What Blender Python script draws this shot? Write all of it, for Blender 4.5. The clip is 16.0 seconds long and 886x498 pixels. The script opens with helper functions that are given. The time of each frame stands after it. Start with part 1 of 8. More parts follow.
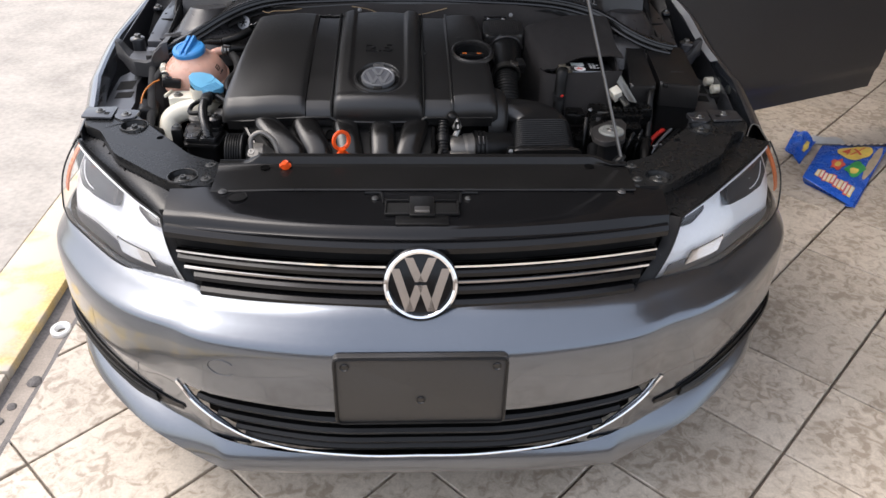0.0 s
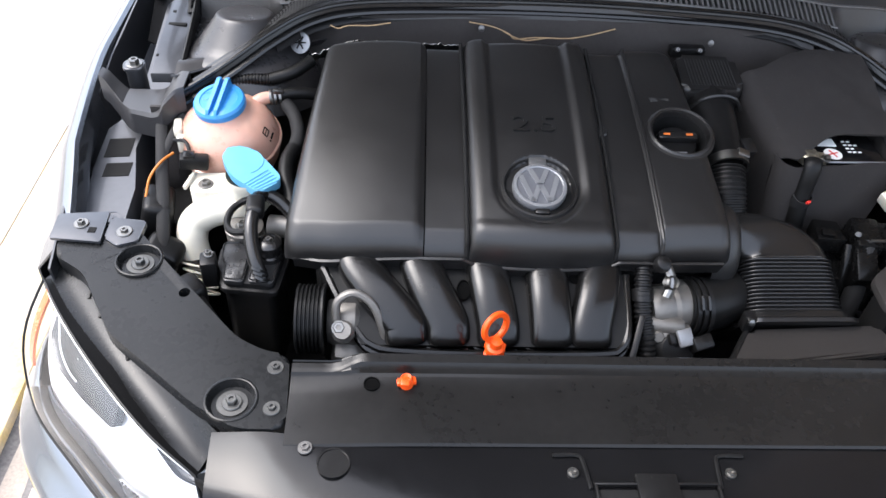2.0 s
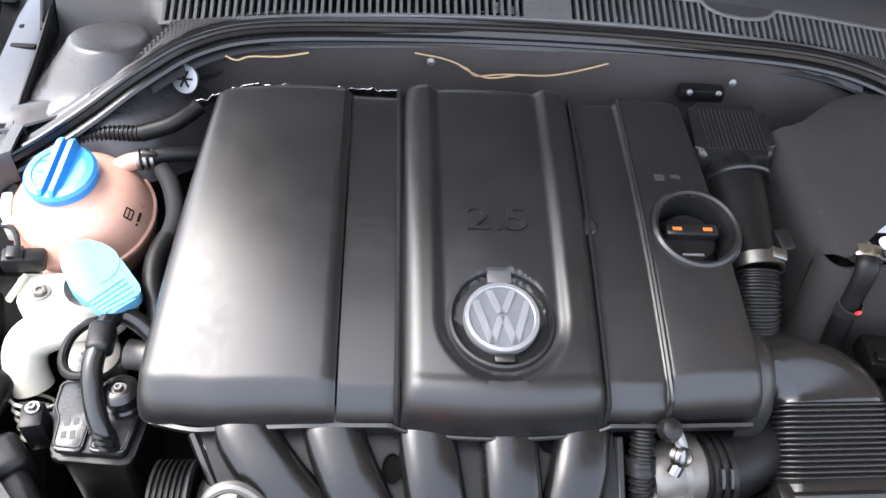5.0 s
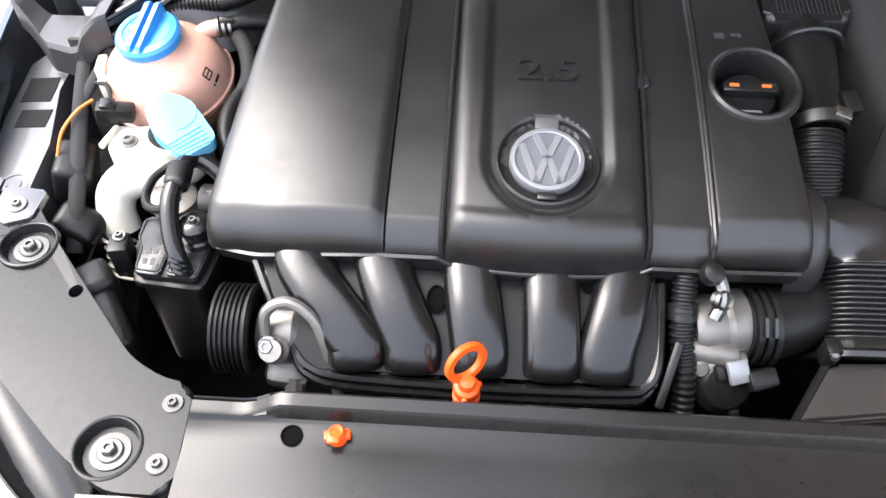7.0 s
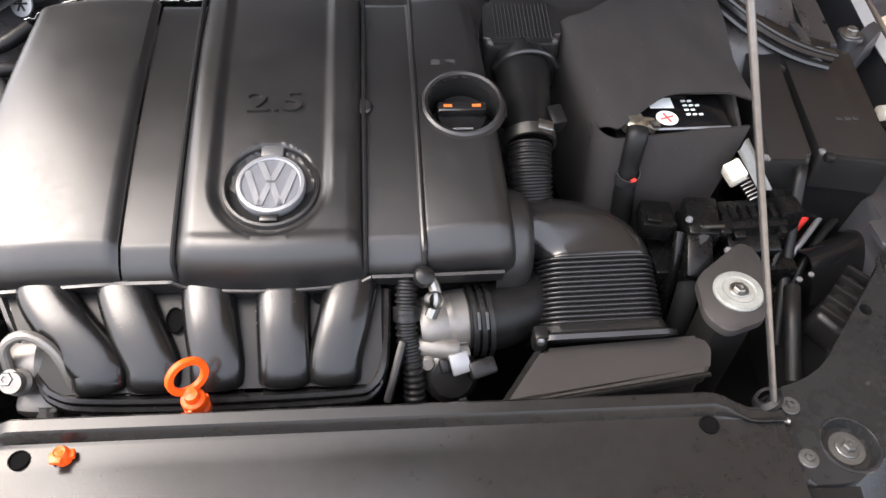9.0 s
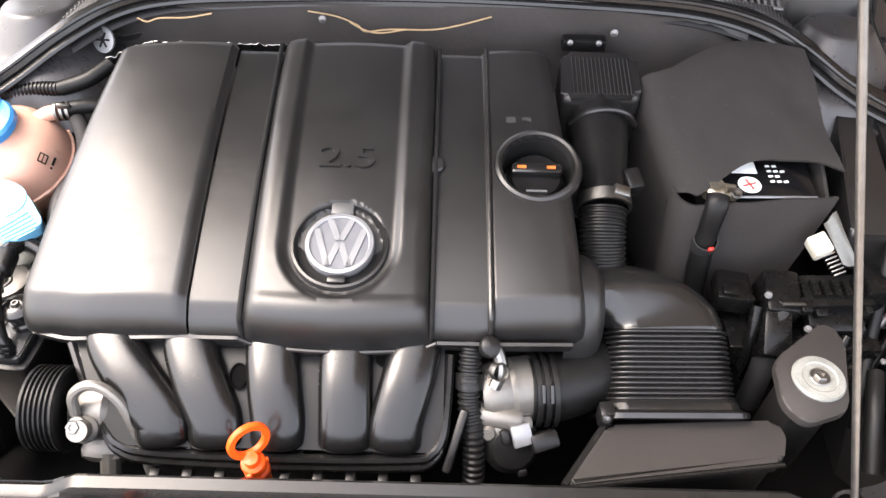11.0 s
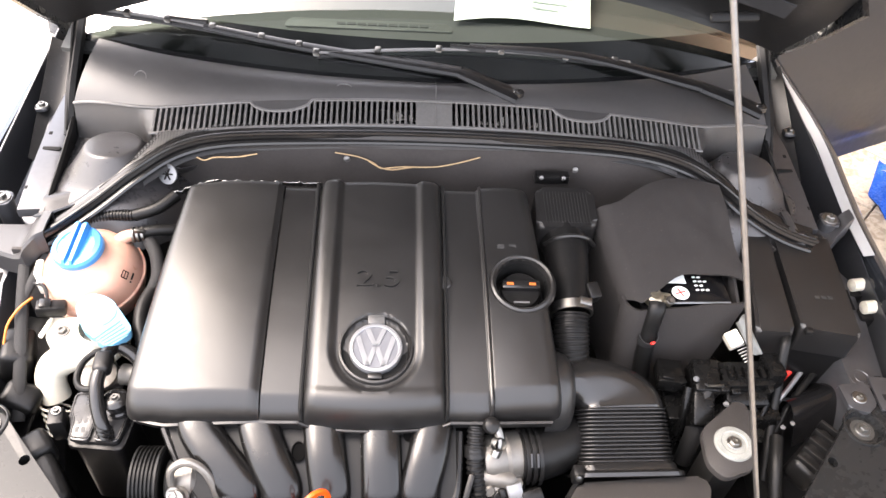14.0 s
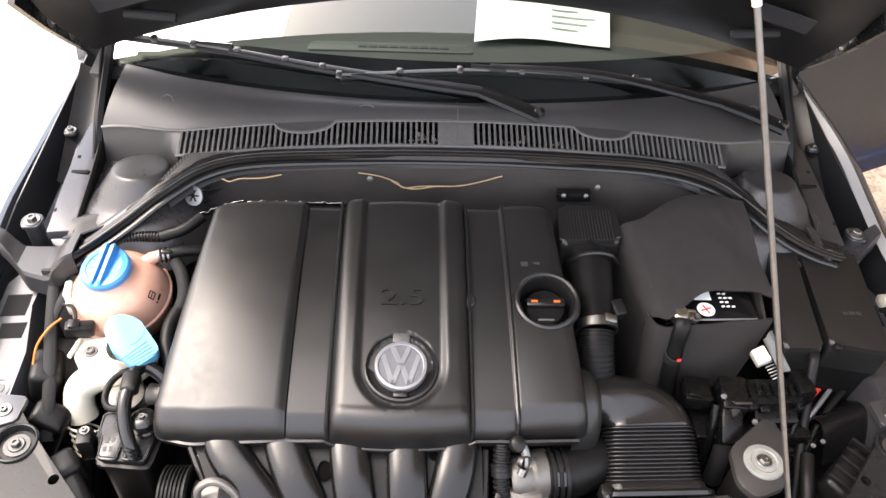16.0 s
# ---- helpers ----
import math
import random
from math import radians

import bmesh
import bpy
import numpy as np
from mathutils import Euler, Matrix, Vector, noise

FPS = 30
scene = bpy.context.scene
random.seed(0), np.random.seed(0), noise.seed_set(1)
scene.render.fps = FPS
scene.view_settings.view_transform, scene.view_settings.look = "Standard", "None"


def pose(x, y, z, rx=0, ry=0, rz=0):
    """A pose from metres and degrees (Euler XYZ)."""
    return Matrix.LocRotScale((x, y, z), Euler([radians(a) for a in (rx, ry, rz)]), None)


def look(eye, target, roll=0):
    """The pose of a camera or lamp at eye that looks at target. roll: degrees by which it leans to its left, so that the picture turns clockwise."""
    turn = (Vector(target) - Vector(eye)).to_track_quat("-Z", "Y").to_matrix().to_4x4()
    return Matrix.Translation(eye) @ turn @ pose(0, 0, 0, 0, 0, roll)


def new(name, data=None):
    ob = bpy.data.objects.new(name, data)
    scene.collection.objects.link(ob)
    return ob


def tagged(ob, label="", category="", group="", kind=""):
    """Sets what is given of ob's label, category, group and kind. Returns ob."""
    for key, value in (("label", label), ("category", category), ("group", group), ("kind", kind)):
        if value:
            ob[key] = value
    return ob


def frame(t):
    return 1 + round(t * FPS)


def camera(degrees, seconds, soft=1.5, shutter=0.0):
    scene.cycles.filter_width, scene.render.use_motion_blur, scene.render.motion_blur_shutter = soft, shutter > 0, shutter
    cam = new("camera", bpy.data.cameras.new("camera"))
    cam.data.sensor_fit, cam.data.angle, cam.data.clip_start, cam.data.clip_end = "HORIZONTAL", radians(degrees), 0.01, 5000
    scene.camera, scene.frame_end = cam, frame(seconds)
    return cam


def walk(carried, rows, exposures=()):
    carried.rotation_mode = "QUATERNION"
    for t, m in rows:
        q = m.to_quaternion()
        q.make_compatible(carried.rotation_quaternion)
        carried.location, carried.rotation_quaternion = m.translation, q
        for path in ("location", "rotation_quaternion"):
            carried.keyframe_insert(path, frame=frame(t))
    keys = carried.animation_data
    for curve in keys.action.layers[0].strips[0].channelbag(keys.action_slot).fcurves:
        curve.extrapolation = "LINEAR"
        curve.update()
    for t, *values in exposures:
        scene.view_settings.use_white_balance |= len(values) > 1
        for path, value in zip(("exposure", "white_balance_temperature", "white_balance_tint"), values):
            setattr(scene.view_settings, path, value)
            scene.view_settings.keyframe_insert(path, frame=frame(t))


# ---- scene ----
cam = camera(60.0, 16.0)
PATH = [
    (0, (-0.022, 0.298, 1.599), (0.066, 1.961, 0.492), 1.5),
    (0.5, (-0.109, 0.525, 1.604), (-0.018, 2.139, 0.426), 1.4),
    (1, (-0.222, 0.781, 1.61), (-0.05, 2.357, 0.39), 2.9),
    (1.5, (-0.259, 1.011, 1.6), (-0.131, 2.538, 0.314), 5.1),
    (2, (-0.312, 1.203, 1.611), (-0.18, 2.657, 0.244), 4.9),
    (2.5, (-0.382, 1.37, 1.633), (-0.149, 2.796, 0.249), 5.8),
    (3, (-0.416, 1.511, 1.63), (-0.156, 2.898, 0.213), 6.6),
    (3.5, (-0.422, 1.587, 1.593), (-0.135, 2.932, 0.141), 8.5),
    (3.7, (-0.406, 1.607, 1.58), (-0.124, 2.947, 0.122), 9.1),
    (5.8, (-0.181, 1.57, 1.514), (-0.098, 2.926, 0.046), 4.3),
    (6, (-0.177, 1.548, 1.501), (-0.136, 2.904, 0.031), 3.4),
    (6.5, (-0.167, 1.515, 1.487), (-0.226, 2.827, -0.021), 1.2),
    (7, (-0.177, 1.475, 1.484), (-0.241, 2.759, -0.049), 0.7),
    (7.5, (-0.152, 1.446, 1.506), (-0.117, 2.732, -0.026), 4.6),
    (8, (-0.09, 1.406, 1.522), (0.059, 2.721, 0.023), 6.1),
    (8.5, (0.007, 1.399, 1.537), (0.157, 2.713, 0.037), 4.2),
    (8.7, (0.039, 1.405, 1.541), (0.191, 2.721, 0.042), 3.6),
    (10.8, (0.045, 1.499, 1.559), (0.054, 2.834, 0.069), 1.0),
    (11, (0.022, 1.496, 1.584), (0.028, 2.812, 0.078), 1.7),
    (11.5, (-0.007, 1.474, 1.669), (0.034, 2.826, 0.196), 3.5),
    (12, (-0.065, 1.437, 1.737), (-0.029, 2.805, 0.278), 4.5),
    (12.5, (-0.101, 1.41, 1.794), (-0.025, 2.802, 0.36), 5.6),
    (13, (-0.09, 1.384, 1.828), (0.047, 2.772, 0.394), 6.6),
    (13.5, (-0.086, 1.375, 1.838), (0.038, 2.764, 0.404), 6.0),
    (14, (-0.082, 1.372, 1.859), (0.063, 2.769, 0.436), 5.5),
    (14.5, (-0.074, 1.376, 1.863), (0.057, 2.785, 0.45), 5.0),
    (15, (-0.082, 1.385, 1.858), (0.03, 2.797, 0.445), 4.1),
    (15.5, (-0.09, 1.383, 1.856), (0.021, 2.804, 0.453), 4.0),
    (16, (-0.092, 1.365, 1.856), (0.006, 2.805, 0.471), 3.6),
]
walk(cam, [(t, look(eye, target, roll)) for t, eye, target, roll in PATH], [(0, 0.5, 6220, 11), (1, 0.62, 6120, 10), (1.5, 1.1, 5970, 10), (2.5, 1.48, 5920, 10), (3.5, 2.05, 5970, 10), (7, 2.15, 6170, 11), (8.5, 2.1, 6420, 12), (12, 2.5, 6720, 13), (14.5, 2.5, 6770, 14), (15.5, 2.25, 6770, 14), (16, 1.9, 6720, 13)])

# ---- world and light ----
SUN_UP, SUN_FROM = 57.0, 280.0
world = bpy.data.worlds.new("sky")
scene.world = world
world.use_nodes = True
wt = world.node_tree
sky = wt.nodes.new("ShaderNodeTexSky")
sky.sky_type, sky.sun_disc = "NISHITA", False
sky.sun_elevation, sky.sun_rotation = radians(SUN_UP), radians(SUN_FROM)
sky.air_density, sky.dust_density, sky.ozone_density = 1.0, 6.0, 1.0
wt.links.new(sky.outputs[0], wt.nodes["Background"].inputs[0])
cloud, both = wt.nodes.new("ShaderNodeBackground"), wt.nodes.new("ShaderNodeAddShader")   # even cloud cover
cloud.inputs[0].default_value, cloud.inputs[1].default_value = (1.0, 0.985, 0.965, 1), 0.60
wt.links.new(wt.nodes["Background"].outputs[0], both.inputs[0])
wt.links.new(cloud.outputs[0], both.inputs[1])
wt.links.new(both.outputs[0], wt.nodes["World Output"].inputs[0])
wt.nodes["Background"].inputs[1].default_value = 0.15
sun = new("sun", bpy.data.lights.new("sun", "SUN"))
sun.data.energy, sun.data.angle, sun.data.color = 0.85, radians(36), (1.0, 0.985, 0.96)
sun.matrix_world = look((-5.37, 0.95, 8.39), (0, 0, 0))


# ---- building tools ----
def finish(name, bm, mat, parent=None, label="", sharp=32):
    """Link a bmesh as one smooth-shaded mesh object."""
    bmesh.ops.remove_doubles(bm, verts=bm.verts, dist=1e-5)
    bmesh.ops.recalc_face_normals(bm, faces=bm.faces)
    me = bpy.data.meshes.new(name)
    bm.to_mesh(me)
    bm.free()
    me.polygons.foreach_set("use_smooth", [True] * len(me.polygons))
    me.set_sharp_from_angle(angle=radians(sharp))
    if mat:
        me.materials.append(mat)
    ob = new(name, me)
    if parent is not None:
        ob.parent = parent
        ob.matrix_parent_inverse = parent.matrix_basis.inverted()
    if label:
        ob["label"] = label
    return ob


def part(name, bm, material, parent, label="", sharp=32):
    return finish(name, bm, material, parent, label, sharp)


def thing(name, at, label, category, group="", kind=""):
    ob = new(name)
    ob.empty_display_size = 0.1
    ob.matrix_basis = Matrix.Translation(at)
    return tagged(ob, label, category, group, kind)


def solo(name, bm, material, label, category, group="", kind="", sharp=32):
    return tagged(finish(name, bm, material, sharp=sharp), label, category, group, kind)


def bm_new():
    return bmesh.new()


def add(bm, verts, faces, m=None):
    vs = [bm.verts.new(m @ Vector(v) if m is not None else Vector(v)) for v in verts]
    out = []
    for f in faces:
        try:
            out.append(bm.faces.new([vs[i] for i in f]))
        except ValueError:
            pass
    return vs, out


def box(bm, c, s, bevel=0.004, rot=(0, 0, 0), seg=2):
    """A bevelled box of size s with its middle at c."""
    t = bmesh.new()
    bmesh.ops.create_cube(t, size=1.0)
    bmesh.ops.scale(t, vec=s, verts=t.verts)
    if bevel:
        bmesh.ops.bevel(t, geom=t.edges[:], offset=min(bevel, min(s) * 0.45), segments=seg, affect="EDGES", profile=0.5)
    bmesh.ops.transform(t, matrix=pose(*c, *rot), verts=t.verts)
    return absorb(bm, t)


def absorb(bm, t):
    t.verts.index_update()
    add(bm, [v.co.copy() for v in t.verts], [[v.index for v in f.verts] for f in t.faces])
    t.free()
    return bm


def loft(bm, rings, closed=True, caps=True):
    n = len(rings[0])
    vs = [[bm.verts.new(Vector(p)) for p in r] for r in rings]
    for a, b in zip(vs, vs[1:]):
        for i in range(n if closed else n - 1):
            j = (i + 1) % n
            bm.faces.new((a[i], a[j], b[j], b[i]))
    if caps and closed:
        bm.faces.new(vs[0][::-1])
        bm.faces.new(vs[-1])
    return bm


def smooth_path(pts, n=6):
    """Points of a smooth curve through pts."""
    p = [Vector(q) for q in pts]
    if len(p) < 3:
        return [p[0].lerp(p[-1], i / n) for i in range(n + 1)]
    p = [2 * p[0] - p[1]] + p + [2 * p[-1] - p[-2]]
    out = []
    for a, b, c, d in zip(p, p[1:], p[2:], p[3:]):
        for i in range(n):
            t = i / n
            out.append(0.5 * ((2 * b) + (c - a) * t + (2 * a - 5 * b + 4 * c - d) * t * t + (3 * b - a - 3 * c + d) * t ** 3))
    return out + [p[-2]]


def tube(bm, pts, r, seg=12, n=6, flat=1.0, ribs=0, rib=0.12):
    """A round hose along pts. r: a radius or one for each end; flat squashes it; ribs: how many corrugations."""
    path = smooth_path(pts, n) if n else [Vector(q) for q in pts]
    if ribs:
        length = [0.0]
        for a, b in zip(path, path[1:]):
            length.append(length[-1] + (b - a).length)
        fine, k = [], 0
        for i in range(ribs * 4 + 1):
            s = length[-1] * i / (ribs * 4)
            while k < len(path) - 2 and length[k + 1] < s:
                k += 1
            fine.append(path[k].lerp(path[k + 1], (s - length[k]) / max(1e-9, length[k + 1] - length[k])))
        path = fine
    r0, r1 = r if isinstance(r, tuple) else (r, r)
    up, rings = None, []
    for i, p in enumerate(path):
        d = (path[min(i + 1, len(path) - 1)] - path[max(i - 1, 0)]).normalized()
        if up is None:
            up = d.orthogonal().normalized() if abs(d.z) > 0.9 else Vector((0, 0, 1)).cross(d).cross(d).normalized()
        up = (up - d * up.dot(d)).normalized()
        side = d.cross(up)
        k = i / (len(path) - 1)
        rr = r0 + (r1 - r0) * k
        if ribs:
            rr *= 1 + rib * (1 if i % 4 in (1, 2) else -0.4)
        rings.append([p + side * math.cos(a) * rr + up * math.sin(a) * rr * flat for a in (2 * math.pi * j / seg for j in range(seg))])
    return loft(bm, rings)


def lathe(bm, profile, m, seg=32):
    """Turn (radius, height) pairs round the z axis of m."""
    rings = [[m @ Vector((max(r, 1e-4) * math.cos(a), max(r, 1e-4) * math.sin(a), z)) for a in (2 * math.pi * j / seg for j in range(seg))] for r, z in profile]
    return loft(bm, rings, caps=False)


def slab(bm, outline, z0, z1, bevel=0.004, m=None, seg=2, zf=None):
    """A plate from an outline of (x, y) pairs. zf(x, y) lifts it."""
    t = bmesh.new()
    lo = [t.verts.new((x, y, z0)) for x, y in outline]
    hi = [t.verts.new((x, y, z1)) for x, y in outline]
    n = len(outline)
    top = t.faces.new(hi)
    t.faces.new(lo[::-1])
    for i in range(n):
        j = (i + 1) % n
        t.faces.new((lo[i], lo[j], hi[j], hi[i]))
    if bevel:
        bmesh.ops.bevel(t, geom=[e for e in t.edges if top in e.link_faces], offset=bevel, segments=seg, affect="EDGES", profile=0.5)
    if zf:
        for v in t.verts:
            v.co.z += zf(v.co.x, v.co.y)
    if m is not None:
        bmesh.ops.transform(t, matrix=m, verts=t.verts)
    return absorb(bm, t)


def bore(ob, holes):
    """Round blind holes in a mesh: (x, y, floor, top, radius at floor, radius at top)."""
    cuts = []
    for x, y, z0, z1, ra, rb in holes:
        bm = bmesh.new()
        ring = [[Vector((x + r * math.cos(a), y + r * math.sin(a), z)) for a in (2 * math.pi * k / 36 for k in range(36))] for r, z in ((ra, z0), (rb, z1))]
        loft(bm, ring)
        cut = finish("cut", bm, None)
        cuts.append(cut)
        mod = ob.modifiers.new("bore", "BOOLEAN")
        mod.operation, mod.object = "DIFFERENCE", cut
    bpy.context.view_layer.update()
    me = bpy.data.meshes.new_from_object(ob.evaluated_get(bpy.context.evaluated_depsgraph_get()))
    ob.modifiers.clear()
    ob.data = me
    me.polygons.foreach_set("use_smooth", [True] * len(me.polygons))
    me.set_sharp_from_angle(angle=radians(32))
    for p in me.polygons:   # the broad top stays flat
        if p.normal.z > 0.9:
            p.use_smooth = False
    for cut in cuts:
        bpy.data.objects.remove(cut)


def sheet(bm, f, us, vs, thick=0.003):
    """A curved panel f(u, v) with a thickness."""
    us, vs = list(us), list(vs)
    nu, nv = len(us), len(vs)
    p = [[Vector(f(u, v)) for v in vs] for u in us]
    if not thick:
        verts = [q for row in p for q in row]
        add(bm, verts, [(i * nv + j, i * nv + j + 1, (i + 1) * nv + j + 1, (i + 1) * nv + j) for i in range(nu - 1) for j in range(nv - 1)])
        return bm
    back = []
    for i in range(nu):
        row = []
        for j in range(nv):
            n = (p[min(i + 1, nu - 1)][j] - p[max(i - 1, 0)][j]).cross(p[i][min(j + 1, nv - 1)] - p[i][max(j - 1, 0)])
            row.append(p[i][j] - (n.normalized() * thick if n.length > 1e-12 else Vector((0, 0, thick))))
        back.append(row)
    # the thickness grows away from the side that faces outwards or up
    mid = p[nu // 2][nv // 2], back[nu // 2][nv // 2]
    if (mid[0] - mid[1]).dot(Vector((0, -0.3, 1)) + Vector((mid[0].x, 0, 0)) * 0.8) < 0:
        back = [[2 * p[i][j] - back[i][j] for j in range(nv)] for i in range(nu)]
    verts = [q for row in p for q in row] + [q for row in back for q in row]
    k = nu * nv
    faces = []
    for i in range(nu - 1):
        for j in range(nv - 1):
            a = (i * nv + j, i * nv + j + 1, (i + 1) * nv + j + 1, (i + 1) * nv + j)
            faces += [a, tuple(q + k for q in a[::-1])]
    for i in range(nu - 1):
        for j in (0, nv - 1):
            a, b = i * nv + j, (i + 1) * nv + j
            faces.append((a, b, b + k, a + k))
    for j in range(nv - 1):
        for i in (0, nu - 1):
            a, b = i * nv + j, i * nv + j + 1
            faces.append((a, b, b + k, a + k))
    add(bm, verts, faces)
    return bm


def lin(a, b, n):
    return [a + (b - a) * i / (n - 1) for i in range(n)]


def interp(x, table):
    """Linear look-up in a short table of pairs."""
    if x <= table[0][0]:
        return table[0][1]
    for (a, p), (b, q) in zip(table, table[1:]):
        if x <= b:
            return p + (q - p) * (x - a) / (b - a)
    return table[-1][1]


def sm(x, a, b):
    t = min(1.0, max(0.0, (x - a) / (b - a)))
    return t * t * (3 - 2 * t)


def rounded(pts, r, n=4):
    """The outline pts with its corners rounded."""
    out = []
    k = len(pts)
    for i in range(k):
        a, b, c = (Vector((*pts[j % k], 0)) for j in (i - 1, i, i + 1))
        rr = min(r, (a - b).length * 0.45, (c - b).length * 0.45)
        p, q = b + (a - b).normalized() * rr, b + (c - b).normalized() * rr
        for j in range(n + 1):
            t = j / n
            w = p * (1 - t) ** 2 + b * 2 * t * (1 - t) + q * t * t
            out.append((w.x, w.y))
    return out


def hexbolt(bm, m, r=0.009, h=0.006, washer=0.014):
    lathe(bm, [(0, 0), (washer, 0), (washer, 0.0015), (washer * 0.92, 0.0025), (0, 0.0025)], m, 20)
    lathe(bm, [(0, 0.002), (r, 0.002), (r, h), (r * 0.85, h + 0.0015), (r * 0.5, h + 0.0015), (r * 0.45, h - 0.001), (0, h - 0.001)], m, 6)
    return bm


def letters(bm, text, size, depth, m):
    """Solid letters of the built-in font, centred on m."""
    cu = bpy.data.curves.new("words", "FONT")
    cu.body, cu.size, cu.extrude, cu.align_x, cu.align_y = text, size, depth, "CENTER", "CENTER"
    ob = new("words", cu)
    me = bpy.data.meshes.new_from_object(ob.evaluated_get(bpy.context.evaluated_depsgraph_get()))
    bpy.data.objects.remove(ob)
    add(bm, [v.co.copy() for v in me.vertices], [list(p.vertices) for p in me.polygons], m)
    bpy.data.meshes.remove(me)
    bpy.data.curves.remove(cu)
    return bm


# ---- materials ----
def material(name, color, rough=0.5, metal=0.0, vary=0.12, scale=9.0, grain=0.0, grain_scale=900.0, coat=0.0, rough_vary=0.08, **more):
    """A surface with two scales of variation in colour and gloss, and a fine grain in relief."""
    m = bpy.data.materials.new(name)
    m.use_nodes = True
    nt = m.node_tree
    b = nt.nodes["Principled BSDF"]
    tc = nt.nodes.new("ShaderNodeTexCoord")
    n1, n2 = nt.nodes.new("ShaderNodeTexNoise"), nt.nodes.new("ShaderNodeTexNoise")
    n1.inputs["Scale"].default_value, n1.inputs["Detail"].default_value = scale, 5.0
    n2.inputs["Scale"].default_value, n2.inputs["Detail"].default_value = scale * 11, 3.0
    for n in (n1, n2):
        nt.links.new(tc.outputs["Object"], n.inputs["Vector"])
    mid = nt.nodes.new("ShaderNodeMath")
    mid.operation = "MULTIPLY_ADD"
    mid.inputs[1].default_value = 0.45
    nt.links.new(n2.outputs[0], mid.inputs[0])
    half = nt.nodes.new("ShaderNodeMath")
    half.operation = "MULTIPLY"
    half.inputs[1].default_value = 0.55
    nt.links.new(n1.outputs[0], half.inputs[0])
    nt.links.new(half.outputs[0], mid.inputs[2])
    ramp = nt.nodes.new("ShaderNodeMapRange")
    ramp.inputs[1].default_value, ramp.inputs[2].default_value = 0.32, 0.68
    ramp.inputs[3].default_value, ramp.inputs[4].default_value = 1 - vary, 1 + vary
    nt.links.new(mid.outputs[0], ramp.inputs[0])
    mul = nt.nodes.new("ShaderNodeVectorMath")
    mul.operation = "SCALE"
    mul.inputs[0].default_value = color
    nt.links.new(ramp.outputs[0], mul.inputs["Scale"])
    nt.links.new(mul.outputs[0], b.inputs["Base Color"])
    rr = nt.nodes.new("ShaderNodeMapRange")
    rr.inputs[1].default_value, rr.inputs[2].default_value = 0.3, 0.7
    rr.inputs[3].default_value, rr.inputs[4].default_value = max(0.02, rough - rough_vary), rough + rough_vary
    nt.links.new(mid.outputs[0], rr.inputs[0])
    nt.links.new(rr.outputs[0], b.inputs["Roughness"])
    b.inputs["Metallic"].default_value = metal
    b.inputs["Coat Weight"].default_value = coat
    b.inputs["Coat Roughness"].default_value = 0.06
    if grain:
        n3 = nt.nodes.new("ShaderNodeTexNoise")
        n3.inputs["Scale"].default_value, n3.inputs["Detail"].default_value = grain_scale, 2.0
        nt.links.new(tc.outputs["Object"], n3.inputs["Vector"])
        bump = nt.nodes.new("ShaderNodeBump")
        bump.inputs["Strength"].default_value, bump.inputs["Distance"].default_value = grain, 0.001
        nt.links.new(n3.outputs[0], bump.inputs["Height"])
        nt.links.new(bump.outputs[0], b.inputs["Normal"])
    for key, value in more.items():
        b.inputs[key.replace("_", " ")].default_value = value
    return m


def glass(name, color=(1, 1, 1), rough=0.0, gain=1.4):
    """Thin clear sheet: mostly lets light through, and shines at a grazing angle."""
    m = bpy.data.materials.new(name)
    m.use_nodes = True
    nt = m.node_tree
    nt.nodes.clear()
    out = nt.nodes.new("ShaderNodeOutputMaterial")
    tr, gl, mx, fr = (nt.nodes.new("ShaderNode" + k) for k in ("BsdfTransparent", "BsdfGlossy", "MixShader", "Fresnel"))
    tr.inputs[0].default_value = (*color, 1)
    gl.inputs["Roughness"].default_value = rough
    fr.inputs[0].default_value = 1.5
    boost = nt.nodes.new("ShaderNodeMath")
    boost.operation, boost.use_clamp = "MULTIPLY_ADD", True
    boost.inputs[1].default_value, boost.inputs[2].default_value = gain, 0.0
    nt.links.new(fr.outputs[0], boost.inputs[0])
    nt.links.new(boost.outputs[0], mx.inputs[0])
    nt.links.new(tr.outputs[0], mx.inputs[1])
    nt.links.new(gl.outputs[0], mx.inputs[2])
    nt.links.new(mx.outputs[0], out.inputs[0])
    return m


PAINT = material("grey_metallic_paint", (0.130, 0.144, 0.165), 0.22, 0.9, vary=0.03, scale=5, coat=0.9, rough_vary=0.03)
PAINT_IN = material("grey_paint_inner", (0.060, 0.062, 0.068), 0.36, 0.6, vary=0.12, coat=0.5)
COVER = material("grained_black_plastic", (0.0092, 0.0089, 0.0089), 0.37, 0, Specular_IOR_Level=0.52, vary=0.12, grain=0.06, grain_scale=420)
PLASTIC = material("black_plastic", (0.007, 0.0069, 0.007), 0.36, 0, vary=0.2, Specular_IOR_Level=0.26, grain=0.12, grain_scale=900)
SATIN = material("satin_black_plastic", (0.009, 0.0088, 0.0088), 0.22, 0, vary=0.12, grain=0.05, grain_scale=700, rough_vary=0.05)
GLOSSY = material("glossy_black_plastic", (0.006, 0.006, 0.0065), 0.14, 0, vary=0.15, rough_vary=0.05, Specular_IOR_Level=0.3)
# lighter copy of the cowl plastic, caught light painted on slats and rims
LIT_SLAT = material("lit_slat_plastic", (0.085, 0.083, 0.081), 0.40, 0, vary=0.2, scale=20)
